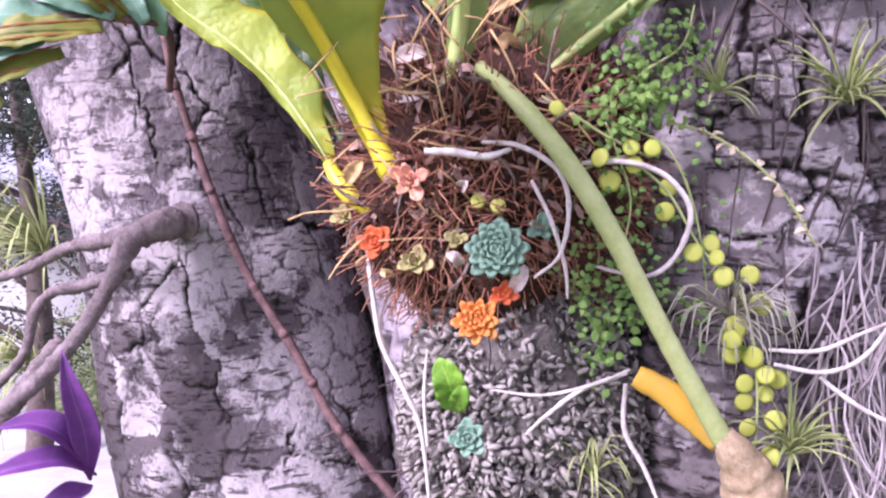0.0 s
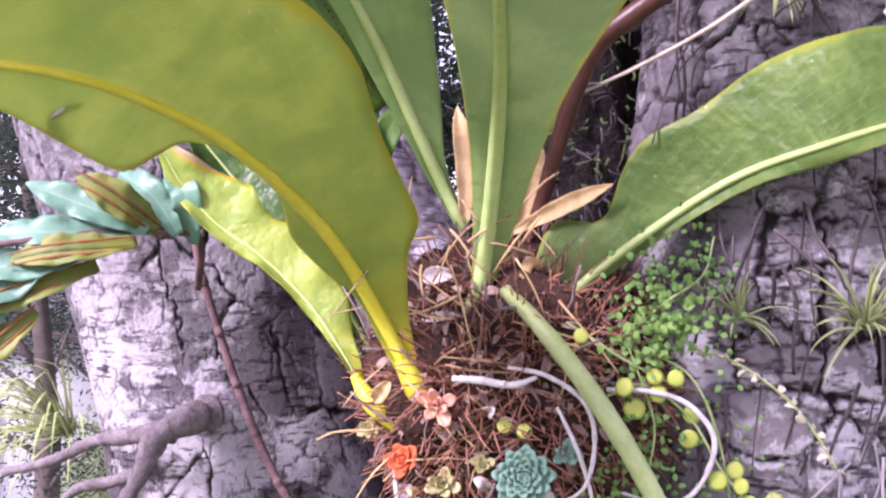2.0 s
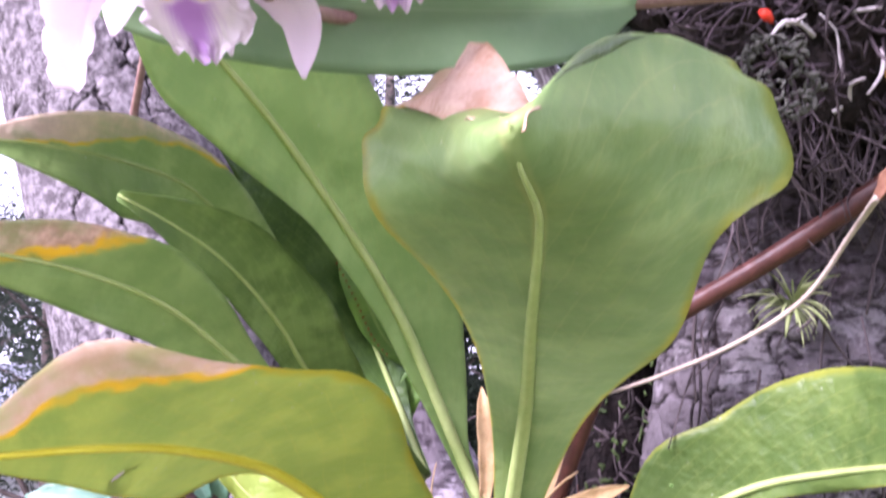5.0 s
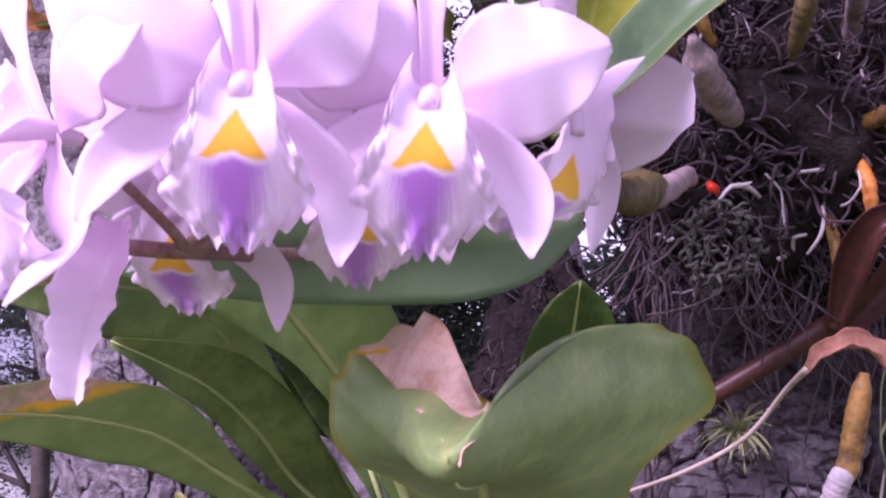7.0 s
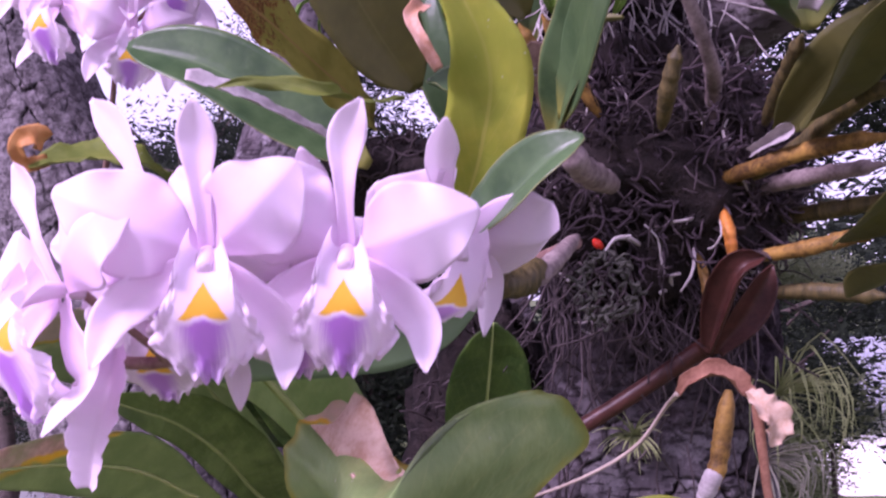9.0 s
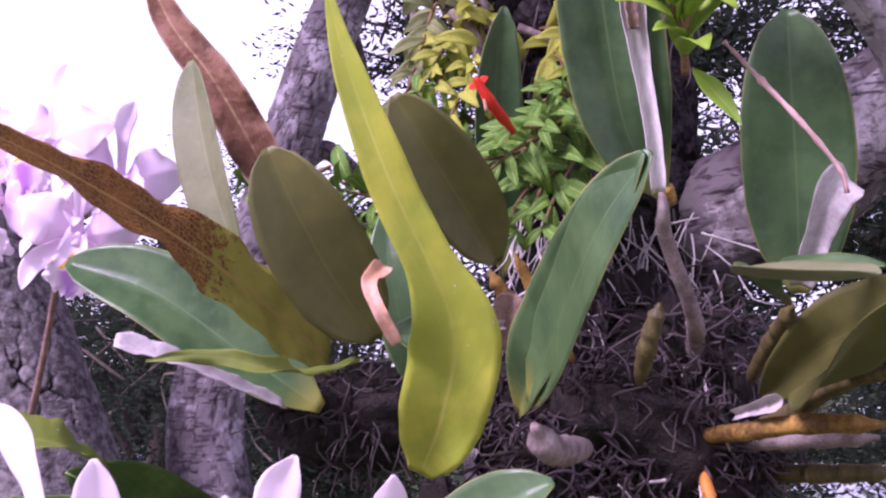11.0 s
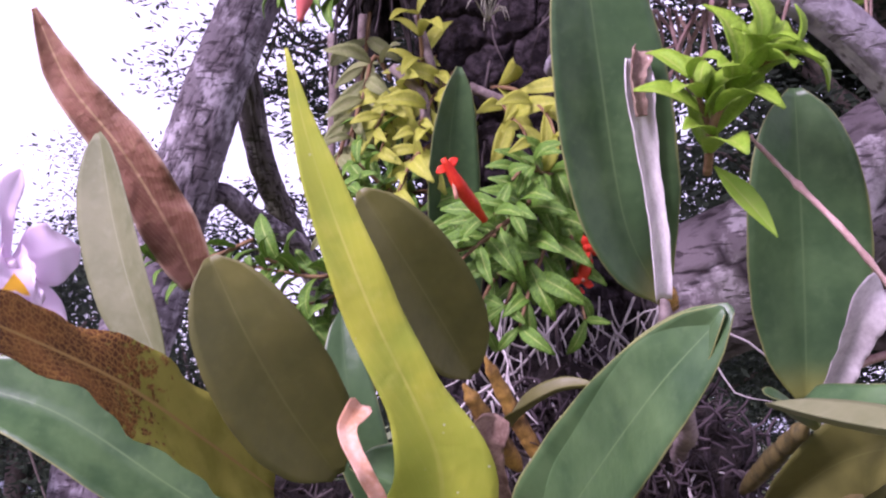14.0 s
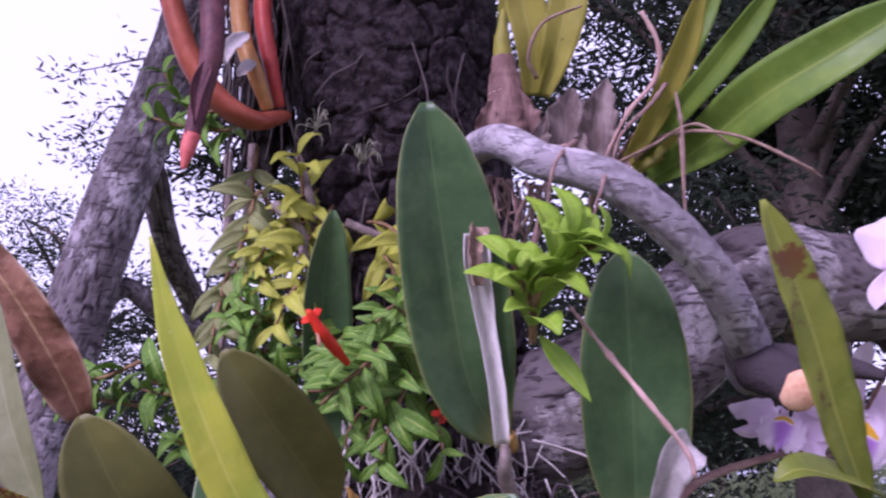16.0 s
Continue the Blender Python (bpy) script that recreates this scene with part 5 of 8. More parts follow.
def flower(parent, at, facing, up=(0, 0, 1), size=1.0, spray=None, dorsal=(90, 0.088), petals=((22, 0.073), (156, 0.077)), sepals=((-48, 0.078), (-135, 0.078)), seed=1, lip=1.12, half=0.0305):
    """One bloom, facing a way; its petals, sepals and lip are parts of it. Angles run round it from its right hand side."""
    f = Vector(facing).normalized()
    x = Vector(up).cross(f).normalized()
    y = f.cross(x)
    m = Matrix((x, y, f)).transposed().to_4x4()
    m.translation = Vector(at) - ORIGIN[parent.name]
    ob = new("flower", COLUMN_ME)
    ob.parent = parent
    ob.matrix_basis = m @ Matrix.Scale(size, 4)
    rg = np.random.default_rng(seed)
    c = new("lip", LIP_ME)
    c.parent = ob
    c.matrix_basis = Matrix.Translation((0, -0.002, 0)) @ Matrix.Diagonal((lip * 1.22, lip * 1.25, lip, 1))
    blades = [("sepal", leaf(petal_pts(dorsal[0], dorsal[1], 0.006, -0.012 + rg.normal() * 0.004, bend=rg.uniform(-0.12, 0.12)), 0.0122, SEPAL_SHAPE, (0, 0, 1), 0.35, 0.0009, 2, seed, 30, 4, 0.0007))]
    for ang, ln in sepals:
        blades.append(("sepal", leaf(petal_pts(ang, ln, 0.004, -0.024 + rg.normal() * 0.004, bend=0.22 if abs(ang) < 90 else -0.22), 0.0132, SIDE_SHAPE, (0, 0, 1), 0.30, 0.0010, 2, seed + 1, 30, 4, 0.0007)))
    for ang, ln in petals:
        w = half * rg.uniform(0.95, 1.08)
        blades.append(("petal", leaf(petal_pts(ang, ln, 0.012, 0.004 + rg.normal() * 0.004), w, PETAL_SHAPE, (0, 0, 1), -0.26, 0.0036, 1.5, seed + 5 + int(ang > 90), 40, 9, 0.0007)))
    for nm, g in blades:
        b = new(nm, mesh_of(nm, g[0], g[1], PETAL, g[2]))
        b.parent = ob
    if spray is not None:
        back = Vector(at) - f * 0.012 * size
        mid = (back + Vector(spray)) / 2 - f * 0.02 + Vector((0, 0, -0.012))
        part("pedicel", tube([tuple(back), tuple(mid), tuple(spray)], [0.003, 0.0026, 0.003], 8, 20), PEDICEL, parent)
    return ob


spray = thing("orchid_spray", (-0.086, 0.450, 1.708), "spray of pale lilac cattleya blooms with yellow throats", "orchid")
SP = (-0.086, 0.440, 1.708)
part("stem", tube([(-0.115, 0.430, 1.709), SP, (-0.041, 0.550, 1.718), (0.089, 0.620, 1.749), (0.196, 0.720, 1.793)], [0.0042, 0.004, 0.0045, 0.005, 0.006], 9, 40), PEDICEL, spray, "brown flowering stem")
flower(spray, (-0.035, 0.358, 1.770), (0.14, -0.97, -0.10), (-0.02, 0, 1), 1.0, SP, (93, 0.086), ((46, 0.072), (155, 0.092)), ((-54, 0.082), (-144, 0.082)), 11, half=0.0325)
flower(spray, (0.039, 0.382, 1.771), (0.05, -0.98, -0.10), (0.02, 0, 1), 1.0, SP, (88, 0.088), ((20, 0.080), (146, 0.084)), ((-48, 0.078), (-138, 0.072)), 12, half=0.0315)
flower(spray, (0.094, 0.452, 1.790), (0.44, -0.58, -0.68), (0.10, 0, 1), 1.0, SP, (126, 0.094), ((4, 0.098), (165, 0.070)), ((-42, 0.096), (-140, 0.07)), 13, 1.2, 0.039)
flower(spray, (-0.122, 0.370, 1.751), (-0.62, -0.76, 0.02), (-0.15, 0, 1), 1.05, SP, (112, 0.085), ((38, 0.074), (165, 0.086)), ((-62, 0.080), (-140, 0.08)), 14)
flower(spray, (-0.006, 0.455, 1.758), (0.1, -0.85, -0.52), (-0.05, 0, 1), 0.95, SP, (78, 0.105), ((35, 0.066), (135, 0.068)), ((-40, 0.07), (-150, 0.07)), 15)
flower(spray, (-0.100, 0.480, 1.742), (-0.05, -0.85, -0.52), (0.0, 0, 1), 0.95, SP, (92, 0.080), ((25, 0.066), (155, 0.068)), ((-50, 0.09), (-140, 0.07)), 16)
flower(spray, (-0.080, 0.430, 1.784), (-0.30, -0.92, 0.08), (-0.22, 0, 1), 0.98, SP, (108, 0.112), ((30, 0.060), (168, 0.094)), ((-50, 0.05), (-150, 0.06)), 17, 0.9, 0.030)
part("lip", leaf([(-0.104, 0.405, 1.718), (-0.104, 0.392, 1.695), (-0.112, 0.392, 1.667), (-0.118, 0.398, 1.637)], 0.021, [(0, 0.5), (0.25, 0.9), (0.45, 1.0), (0.65, 0.78), (0.85, 0.58), (0.95, 0.52), (1, 0.25)], m=44, k=7, fold=0.7, wave=0.0022, waves=6, seed=3, face=(-0.1, -0.95, 0.1), thick=0.0008), PETAL, spray, "long pale drooping lip")

spray_b = thing("orchid_spray", (-0.286, 0.950, 2.076), "distant spray of pale lilac cattleya blooms", "orchid")
SB = (-0.303, 0.970, 2.072)
part("stem", tube([SB, (-0.347, 1.050, 1.927), (-0.405, 1.150, 1.803)], [0.003, 0.004, 0.005], 8, 20), PEDICEL, spray_b)
flower(spray_b, (-0.234, 0.930, 2.102), (0.5, -0.8, 0.1), (0.05, 0, 1), 1.0, SB)
flower(spray_b, (-0.304, 0.920, 2.138), (-0.3, -0.9, 0.1), (0.1, 0, 1), 1.0, SB)
flower(spray_b, (-0.262, 0.900, 2.039), (0.2, -0.9, -0.3), (0.1, 0, 1), 0.9, SB)
flower(spray_b, (-0.352, 0.920, 2.077), (-0.4, -0.9, -0.1), (-0.1, 0, 1), 1.0, SB)
flower(spray_b, (-0.391, 0.950, 2.136), (-0.1, -0.9, -0.2), (-0.1, 0, 1), 1.0, SB)

spray_c = thing("orchid_spray", (0.747, 1.000, 2.071), "lilac cattleya blooms beyond the thick branch", "orchid")
SC = (0.789, 1.050, 2.058)
part("stem", tube([SC, (0.690, 1.000, 2.046), (0.559, 0.950, 2.017), (0.519, 0.950, 1.977)], [0.003, 0.0035, 0.0045, 0.005], 8, 20), PEDICEL, spray_c)
flower(spray_c, (0.681, 1.000, 2.071), (-0.1, -0.6, 0.7), (0.3, 0, 1), 0.9, SC)
flower(spray_c, (0.764, 0.980, 2.083), (-0.2, -0.9, 0.2), (0.2, 0, 1), 1.0, SC)
flower(spray_c, (0.706, 0.750, 2.223), (-0.5, -0.8, 0.1), (0.1, 0, 1), 0.9, SC)

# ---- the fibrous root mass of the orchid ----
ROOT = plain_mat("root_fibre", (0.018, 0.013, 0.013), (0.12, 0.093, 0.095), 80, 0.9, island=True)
# peat, kept near black so that its colour also carries the deep shade
PEAT_SHADE = plain_mat("peat_and_shade", (0.009, 0.007, 0.0065), (0.035, 0.025, 0.023), 50, 0.95, bump=1.0, dist=0.01)
WHITE_ROOT = plain_mat("white_root", (0.34, 0.29, 0.29), (0.60, 0.56, 0.55), 70, 0.7)


def mound(center, radii, n=48, m=36, lump=0.18, seed=0, freq=5.0):
    """A lumpy closed mass."""
    v, f = [], []
    sd = Vector((seed * 3.1, seed * 1.7, 0))
    for i in range(m + 1):
        ph = math.pi * i / m
        for j in range(n):
            th = 2 * math.pi * j / n
            d = Vector((math.sin(ph) * math.cos(th), math.sin(ph) * math.sin(th), math.cos(ph)))
            q = 1 + lump * (noise.noise(d * freq * 0.5 + sd) + 0.6 * noise.noise(d * freq * 1.6 + sd) + 0.35 * noise.noise(d * freq * 4 + sd))
            v.append((center[0] + d.x * radii[0] * q, center[1] + d.y * radii[1] * q, center[2] + d.z * radii[2] * q))
    for i in range(m):
        for j in range(n):
            kk = (j + 1) % n
            f.append((i * n + j, (i + 1) * n + j, (i + 1) * n + kk, i * n + kk))
    return np.array(v), f


def fibres(count, place, length, r, seed, wander=0.6, bias=(0, 0, -0.3), n=4, m=7):
    """Many thin bent threads; place(rng) gives a start and a way."""
    rg = np.random.default_rng(seed)
    geos = []
    for _ in range(count):
        p, d = place(rg)
        p, d = np.array(p, dtype=float), unit(np.array(d, dtype=float))
        ln = length * rg.uniform(0.4, 1.3)
        pts = [p]
        for _ in range(3):
            d = unit(d + wander * rg.normal(size=3) + np.array(bias) * 0.5)
            p = p + d * ln / 3
            pts.append(p)
        rr = r * rg.uniform(0.6, 1.4)
        geos.append(tube(pts, [rr, rr, rr * 0.6], n, m))
    return join(geos)


def on_mound(c, rad, front=True):
    def place(rg):
        d = unit(rg.normal(size=3))
        if front:
            d[1] = -abs(d[1])
        return np.array(c) + d * np.array(rad) * rg.uniform(0.8, 1.02), d + rg.normal(size=3) * 0.7
    return place


RC, RR_ = (0.30, 0.95, 1.875), (0.15, 0.115, 0.14)
root_mass = thing("root_mass", RC, "dark tangle of dead orchid roots clinging to the trunk", "roots")
part("peat", mound(RC, RR_, 64, 48, 0.22, 2, 6), PEAT_SHADE, root_mass)
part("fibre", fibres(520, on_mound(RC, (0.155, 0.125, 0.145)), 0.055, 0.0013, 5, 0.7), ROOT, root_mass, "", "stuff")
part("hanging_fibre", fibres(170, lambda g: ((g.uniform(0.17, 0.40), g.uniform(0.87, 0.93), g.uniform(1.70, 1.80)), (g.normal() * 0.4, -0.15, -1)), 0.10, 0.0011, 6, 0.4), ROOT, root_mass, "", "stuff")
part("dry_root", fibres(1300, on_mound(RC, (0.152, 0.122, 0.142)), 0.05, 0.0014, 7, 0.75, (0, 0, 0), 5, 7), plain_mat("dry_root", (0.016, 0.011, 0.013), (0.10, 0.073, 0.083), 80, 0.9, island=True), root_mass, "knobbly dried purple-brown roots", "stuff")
part("pale_fibre", fibres(30, on_mound((0.28, 0.93, 1.83), (0.12, 0.12, 0.13)), 0.05, 0.0017, 8, 0.7), WHITE_ROOT, root_mass, "", "stuff")
part("upper_fibre", fibres(110, lambda g: ((g.uniform(0.17, 0.38), 0.905, g.uniform(1.98, 2.08)), (g.normal() * 0.35, -0.05, -1)), 0.09, 0.0010, 9, 0.45), WHITE_ROOT, root_mass, "pale roots running down the bark", "stuff")
# dark mound, fibres and tufts added for the deep shade in the crotch behind the big leaves
crotch = thing("crotch_shade_fill", (0.10, 1.18, 1.55), "dark fill standing for the deep shade in the crotch", "moss")
part("peat", mound((0.10, 1.19, 1.52), (0.095, 0.085, 0.25), 48, 48, 0.2, 12, 6), PEAT_SHADE, crotch)
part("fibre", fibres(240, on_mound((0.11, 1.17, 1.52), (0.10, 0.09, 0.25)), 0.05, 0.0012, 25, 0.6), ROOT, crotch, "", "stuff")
part("moss", fibres(260, on_mound((0.13, 1.14, 1.50), (0.085, 0.09, 0.16)), 0.012, 0.0016, 26, 0.8, (0, 0, 0)), plain_mat("shade_fill_green", (0.02, 0.035, 0.012), (0.08, 0.12, 0.035), 60, 0.9, island=True), crotch, "", "stuff")
LICHEN = plain_mat("grey_lichen", (0.05, 0.05, 0.04), (0.12, 0.12, 0.10), 60, 0.95)
part("lichen", fibres(110, on_mound((0.230, 0.800, 1.753), (0.03, 0.015, 0.035)), 0.014, 0.0016, 10, 0.8, (0, 0, 0)), LICHEN, root_mass, "tufted grey lichen", "stuff")
RED = plain_mat("scarlet", (0.62, 0.025, 0.012), (0.78, 0.07, 0.02), 60, 0.45, 0.15)
part("red_bud", tube([(0.216, 0.775, 1.798), (0.219, 0.770, 1.794), (0.224, 0.775, 1.791)], [0.002, 0.0045, 0.002], 8, 8), RED, root_mass, "small red fallen flower")

# dark mass added for the black shade where the orchid's leaves and bulbs join
gap_fill = thing("orchid_shade_fill", (0.044, 0.860, 1.882), "dark mass standing for the shade under the orchid leaves", "roots")
part("peat", mound((0.025, 0.900, 1.868), (0.085, 0.05, 0.05), 40, 30, 0.25, 22, 6), PEAT_SHADE, gap_fill)
part("fibre", fibres(150, on_mound((0.025, 0.900, 1.868), (0.085, 0.055, 0.05)), 0.05, 0.0012, 27, 0.6), ROOT, gap_fill, "", "stuff")

# ---- the nest: needles, moss and litter between the trunks ----
NEEDLE = plain_mat("needle_litter", (0.09, 0.034, 0.022), (0.42, 0.19, 0.12), 90, 0.85, island=True)
LITTER = plain_mat("litter_soil", (0.018, 0.010, 0.009), (0.08, 0.032, 0.02), 60, 0.95, bump=1.0, dist=0.008)
NC = (0.055, 1.02, 1.275)
nest = thing("needle_nest", NC, "pocket of rust-red conifer needles and leaf litter in the fork", "litter")
part("litter", mound(NC, (0.135, 0.115, 0.125), 64, 48, 0.2, 4, 5), LITTER, nest)
part("needles", fibres(2600, on_mound(NC, (0.133, 0.119, 0.124)), 0.036, 0.0007, 15, 0.12, (0, 0, 0), 4, 5), NEEDLE, nest, "", "stuff")
part("needles", fibres(70, lambda g: ((g.uniform(-0.06, 0.10), g.uniform(0.90, 0.96), g.uniform(1.22, 1.42)), (g.normal(), -0.2, g.normal() * 0.8)), 0.06, 0.0009, 16, 0.15, (0, 0, 0), 4, 5), DRY_TAN, nest, "", "stuff")
FLAKE = plain_mat("litter_flake", (0.07, 0.035, 0.028), (0.46, 0.31, 0.26), 60, 0.85, island=True)
rg = np.random.default_rng(61)
fl = []
for _ in range(700):
    d = unit(rg.normal(size=3))
    d[1] = -abs(d[1])
    c = np.array(NC) + d * np.array((0.13, 0.115, 0.122)) * rg.uniform(0.97, 1.06)
    e = unit(rg.normal(size=3))
    ln = rg.uniform(0.006, 0.017)
    fl.append(leaf([c - e * ln * 0.5, c + d * ln * 0.12, c + e * ln * 0.5], ln * rg.uniform(0.15, 0.32), OVAL, tuple(d + 0.4 * rg.normal(size=3)), 0.5, 0, 1, 0, 6, 2, 0.0005))
part("flake", join(fl), FLAKE, nest, "", "stuff")
part("stick", fibres(110, on_mound(NC, (0.133, 0.121, 0.124)), 0.06, 0.0013, 63, 0.25, (0, 0, 0), 5, 6), plain_mat("dead_stick", (0.09, 0.065, 0.06), (0.30, 0.24, 0.22), 60, 0.9, island=True), nest, "", "stuff")
DRYP = plain_mat("pale_litter", (0.40, 0.31, 0.30), (0.62, 0.54, 0.52), 60, 0.8, 0.1)
for i, (a, b, h) in enumerate((((-0.064, 0.930, 1.271), (-0.049, 0.920, 1.289), 0.008), ((0.029, 0.900, 1.206), (0.019, 0.890, 1.216), 0.006), ((0.068, 0.890, 1.185), (0.079, 0.885, 1.207), 0.007), ((0.071, 0.950, 1.374), (0.060, 0.940, 1.382), 0.009),
                               ((-0.024, 0.950, 1.370), (0.003, 0.940, 1.373), 0.009), ((0.030, 0.900, 1.265), (0.035, 0.890, 1.272), 0.006), ((-0.032, 0.940, 1.193), (-0.039, 0.930, 1.198), 0.005), ((-0.025, 0.950, 1.336), (0.009, 0.940, 1.339), 0.005))):
    mid = tuple((p + q) / 2 + (-0.006 if n_ == 1 else 0.002) for n_, (p, q) in enumerate(zip(a, b)))
    part("dry_leaf", leaf([a, mid, b], h, OVAL, fold=0.6, wave=0.001, m=14, k=3, seed=i), DRYP if i % 3 else DRY_TAN, nest)

# ---- grey seed-pod clump below it ----
POD = plain_mat("grey_pods", (0.13, 0.12, 0.105), (0.32, 0.30, 0.28), 60, 0.6, island=True)
PC = (0.075, 1.02, 1.06)
clump = thing("pod_clump", PC, "grey clump of small bead-like dried pods hanging under the nest", "plant")
part("core", mound(PC, (0.106, 0.101, 0.142), 64, 56, 0.15, 7, 5), plain_mat("pod_core", (0.045, 0.04, 0.036), (0.15, 0.138, 0.125), 90, 0.9, bump=1.0, dist=0.006), clump)
rg = np.random.default_rng(44)
pods = []
g = tube([(-1.7, 0, 0), (-0.9, 0, 0), (0, 0, 0), (1.0, 0, 0), (1.7, 0, 0)], [0.2, 0.62, 0.76, 0.55, 0.12], 8, 9)
POD_ME = mesh_of("pod", g[0], g[1], plain_mat("grey_pod", (0.13, 0.12, 0.105), (0.32, 0.30, 0.28), 60, 0.6, obj=True))
single = 0
for i in range(5600):
    d = unit(rg.normal(size=3))
    d[1] = -abs(d[1])
    if rg.uniform() < 0.25 and d[2] > 0.3:
        continue
    c = np.array(PC) + d * np.array((0.108, 0.104, 0.145)) * rg.uniform(0.9, 1.06)
    a = unit(d + rg.normal(size=3) * 0.8 + np.array((0, 0, -0.3)))
    s = rg.uniform(0.0017, 0.0042)
    if single < 290 and d[1] < -0.55:
        single += 1
        o = new("pod", POD_ME)
        o.parent = clump
        c = c + d * 0.003
        o.matrix_basis = Matrix.Translation(Vector(c) - ORIGIN[clump.name]) @ Vector(a).to_track_quat("X", "Z").to_matrix().to_4x4() @ Matrix.Scale(s * 1.1, 4)
        continue
    pods.append(tube([c - a * s * 1.7, c - a * s * 0.9, c, c + a * s * 1.0, c + a * s * 1.7], [0.0008, s * 0.62, s * 0.76, s * 0.55, 0.0005], 6, 6))
part("pods", join(pods), POD, clump, "", "stuff")
part("threads", fibres(70, on_mound(PC, (0.11, 0.105, 0.15)), 0.07, 0.0009, 46, 0.3), ROOT, clump, "", "stuff")
FERNLET = leaf_mat("fernlet", (0.18, 0.36, 0.03), (0.10, 0.26, 0.02), (0.3, 0.45, 0.1), 10, 0.5, 0.1)
part("young_leaf", leaf([(0.022, 0.900, 1.090), (0.019, 0.885, 1.116), (0.011, 0.885, 1.136)], 0.013, BLUNT, fold=0.2, wave=0.0015, m=20, k=4), FERNLET, clump, "bright green young leaf")
part("young_leaf", leaf([(0.022, 0.900, 1.090), (0.028, 0.885, 1.107), (0.030, 0.885, 1.116)], 0.008, BLUNT, fold=0.2, wave=0.0015, m=14, k=3), FERNLET, clump)


# ---- succulent rosettes ----
def rosette(at, size, mat, label, facing=(0, -1, 0.3), count=26, plump=0.36, seed=0, name="succulent", core=None):
    """A rosette of plump leaves in a spiral, the inner ones shorter and steeper."""
    ob = thing(name, at, label, "succulent")
    f = Vector(facing).normalized()
    q = f.to_track_quat("Z", "Y").to_matrix()
    rg = np.random.default_rng(seed)
    me = None
    for i in range(count):
        t = i / (count - 1)
        ln = size * (0.35 + 0.65 * t)
        tilt = 0.15 + 1.25 * t ** 0.8 + rg.normal() * 0.05
        az = i * 2.39996 + rg.normal() * 0.06
        if me is None:
            g = leaf([(0, 0, 0), (0.4, 0, 0.04), (0.75, 0, 0.09), (1.0, 0, 0.2)], plump, [(0, 0.45), (0.3, 0.75), (0.6, 1.0), (0.85, 0.95), (0.95, 0.7), (1, 0.25)], (0, 0, 1), 0.3, 0, 1, 0, 9, 3, 0.16)
            me = mesh_of("leaf", g[0], g[1], mat, g[2])
        o = new("leaf", me)
        o.parent = ob
        d = Vector((math.sin(tilt) * math.cos(az), math.sin(tilt) * math.sin(az), math.cos(tilt)))
        up = Vector((0, 0, 1))
        x = (q @ d).normalized()
        z = q @ (Vector((-math.cos(tilt) * math.cos(az), -math.cos(tilt) * math.sin(az), math.sin(tilt))))
        y = z.cross(x)
        mm = Matrix((x, y, z)).transposed().to_4x4()
        o.matrix_basis = Matrix.Translation(x * size * 0.05) @ mm @ Matrix.Scale(ln, 4)
    return ob


TEAL = plain_mat("teal_succulent", (0.12, 0.22, 0.16), (0.20, 0.34, 0.25), 90, 0.55, 0.1, 0.1, obj=True)
ORANGE = plain_mat("orange_succulent", (0.56, 0.17, 0.03), (0.72, 0.30, 0.08), 90, 0.5, 0.15, 0.1, obj=True)
RED_ORANGE = plain_mat("red_succulent", (0.46, 0.08, 0.03), (0.62, 0.16, 0.05), 90, 0.5, 0.15, 0.1, obj=True)
CORAL = plain_mat("coral_succulent", (0.50, 0.20, 0.13), (0.66, 0.34, 0.24), 90, 0.55, 0.15, 0.1, obj=True)
OLIVE = plain_mat("olive_succulent", (0.26, 0.24, 0.09), (0.40, 0.36, 0.16), 90, 0.55, 0.15, 0.1, obj=True)
rosette((0.058, 0.885, 1.218), 0.024, TEAL, "blue-green echeveria rosette in the needle litter", (-0.05, -0.95, 0.25), 56, 0.27, 1)
rosette((0.033, 0.875, 1.074), 0.016, TEAL, "small blue-green rosette among the grey pods", (0, -0.9, 0.4), 20, 0.33, 2)
rosette((0.042, 0.880, 1.165), 0.019, ORANGE, "bright orange stonecrop rosette on the pod clump", (0, -0.9, 0.3), 40, 0.24, 3)
rosette((-0.040, 0.930, 1.222), 0.016, RED_ORANGE, "red-orange stonecrop cluster beside the fork", (-0.2, -0.9, 0.3), 18, 0.4, 4)
rosette((-0.008, 0.900, 1.273), 0.019, CORAL, "coral pink open rosette in the litter", (-0.1, -0.95, 0.2), 11, 0.32, 5)
rosette((-0.007, 0.905, 1.208), 0.015, OLIVE, "olive green loose rosette in the litter", (0, -0.9, 0.4), 14, 0.35, 6)
rosette((-0.073, 0.960, 1.243), 0.011, OLIVE, "yellow-green small rosette at the trunk edge", (-0.3, -0.9, 0.3), 14, 0.4, 7)
rosette((0.062, 0.890, 1.184), 0.012, RED_ORANGE, "small rust-red rosette under the echeveria", (0, -0.9, 0.3), 14, 0.35, 8)
rosette((0.091, 0.895, 1.234), 0.013, TEAL, "small blue-green rosette behind a white root", (0.2, -0.9, 0.3), 14, 0.35, 9)
rosette((0.027, 0.895, 1.226), 0.010, OLIVE, "pale green tiny rosette in the litter", (0, -0.9, 0.3), 10, 0.4, 10)

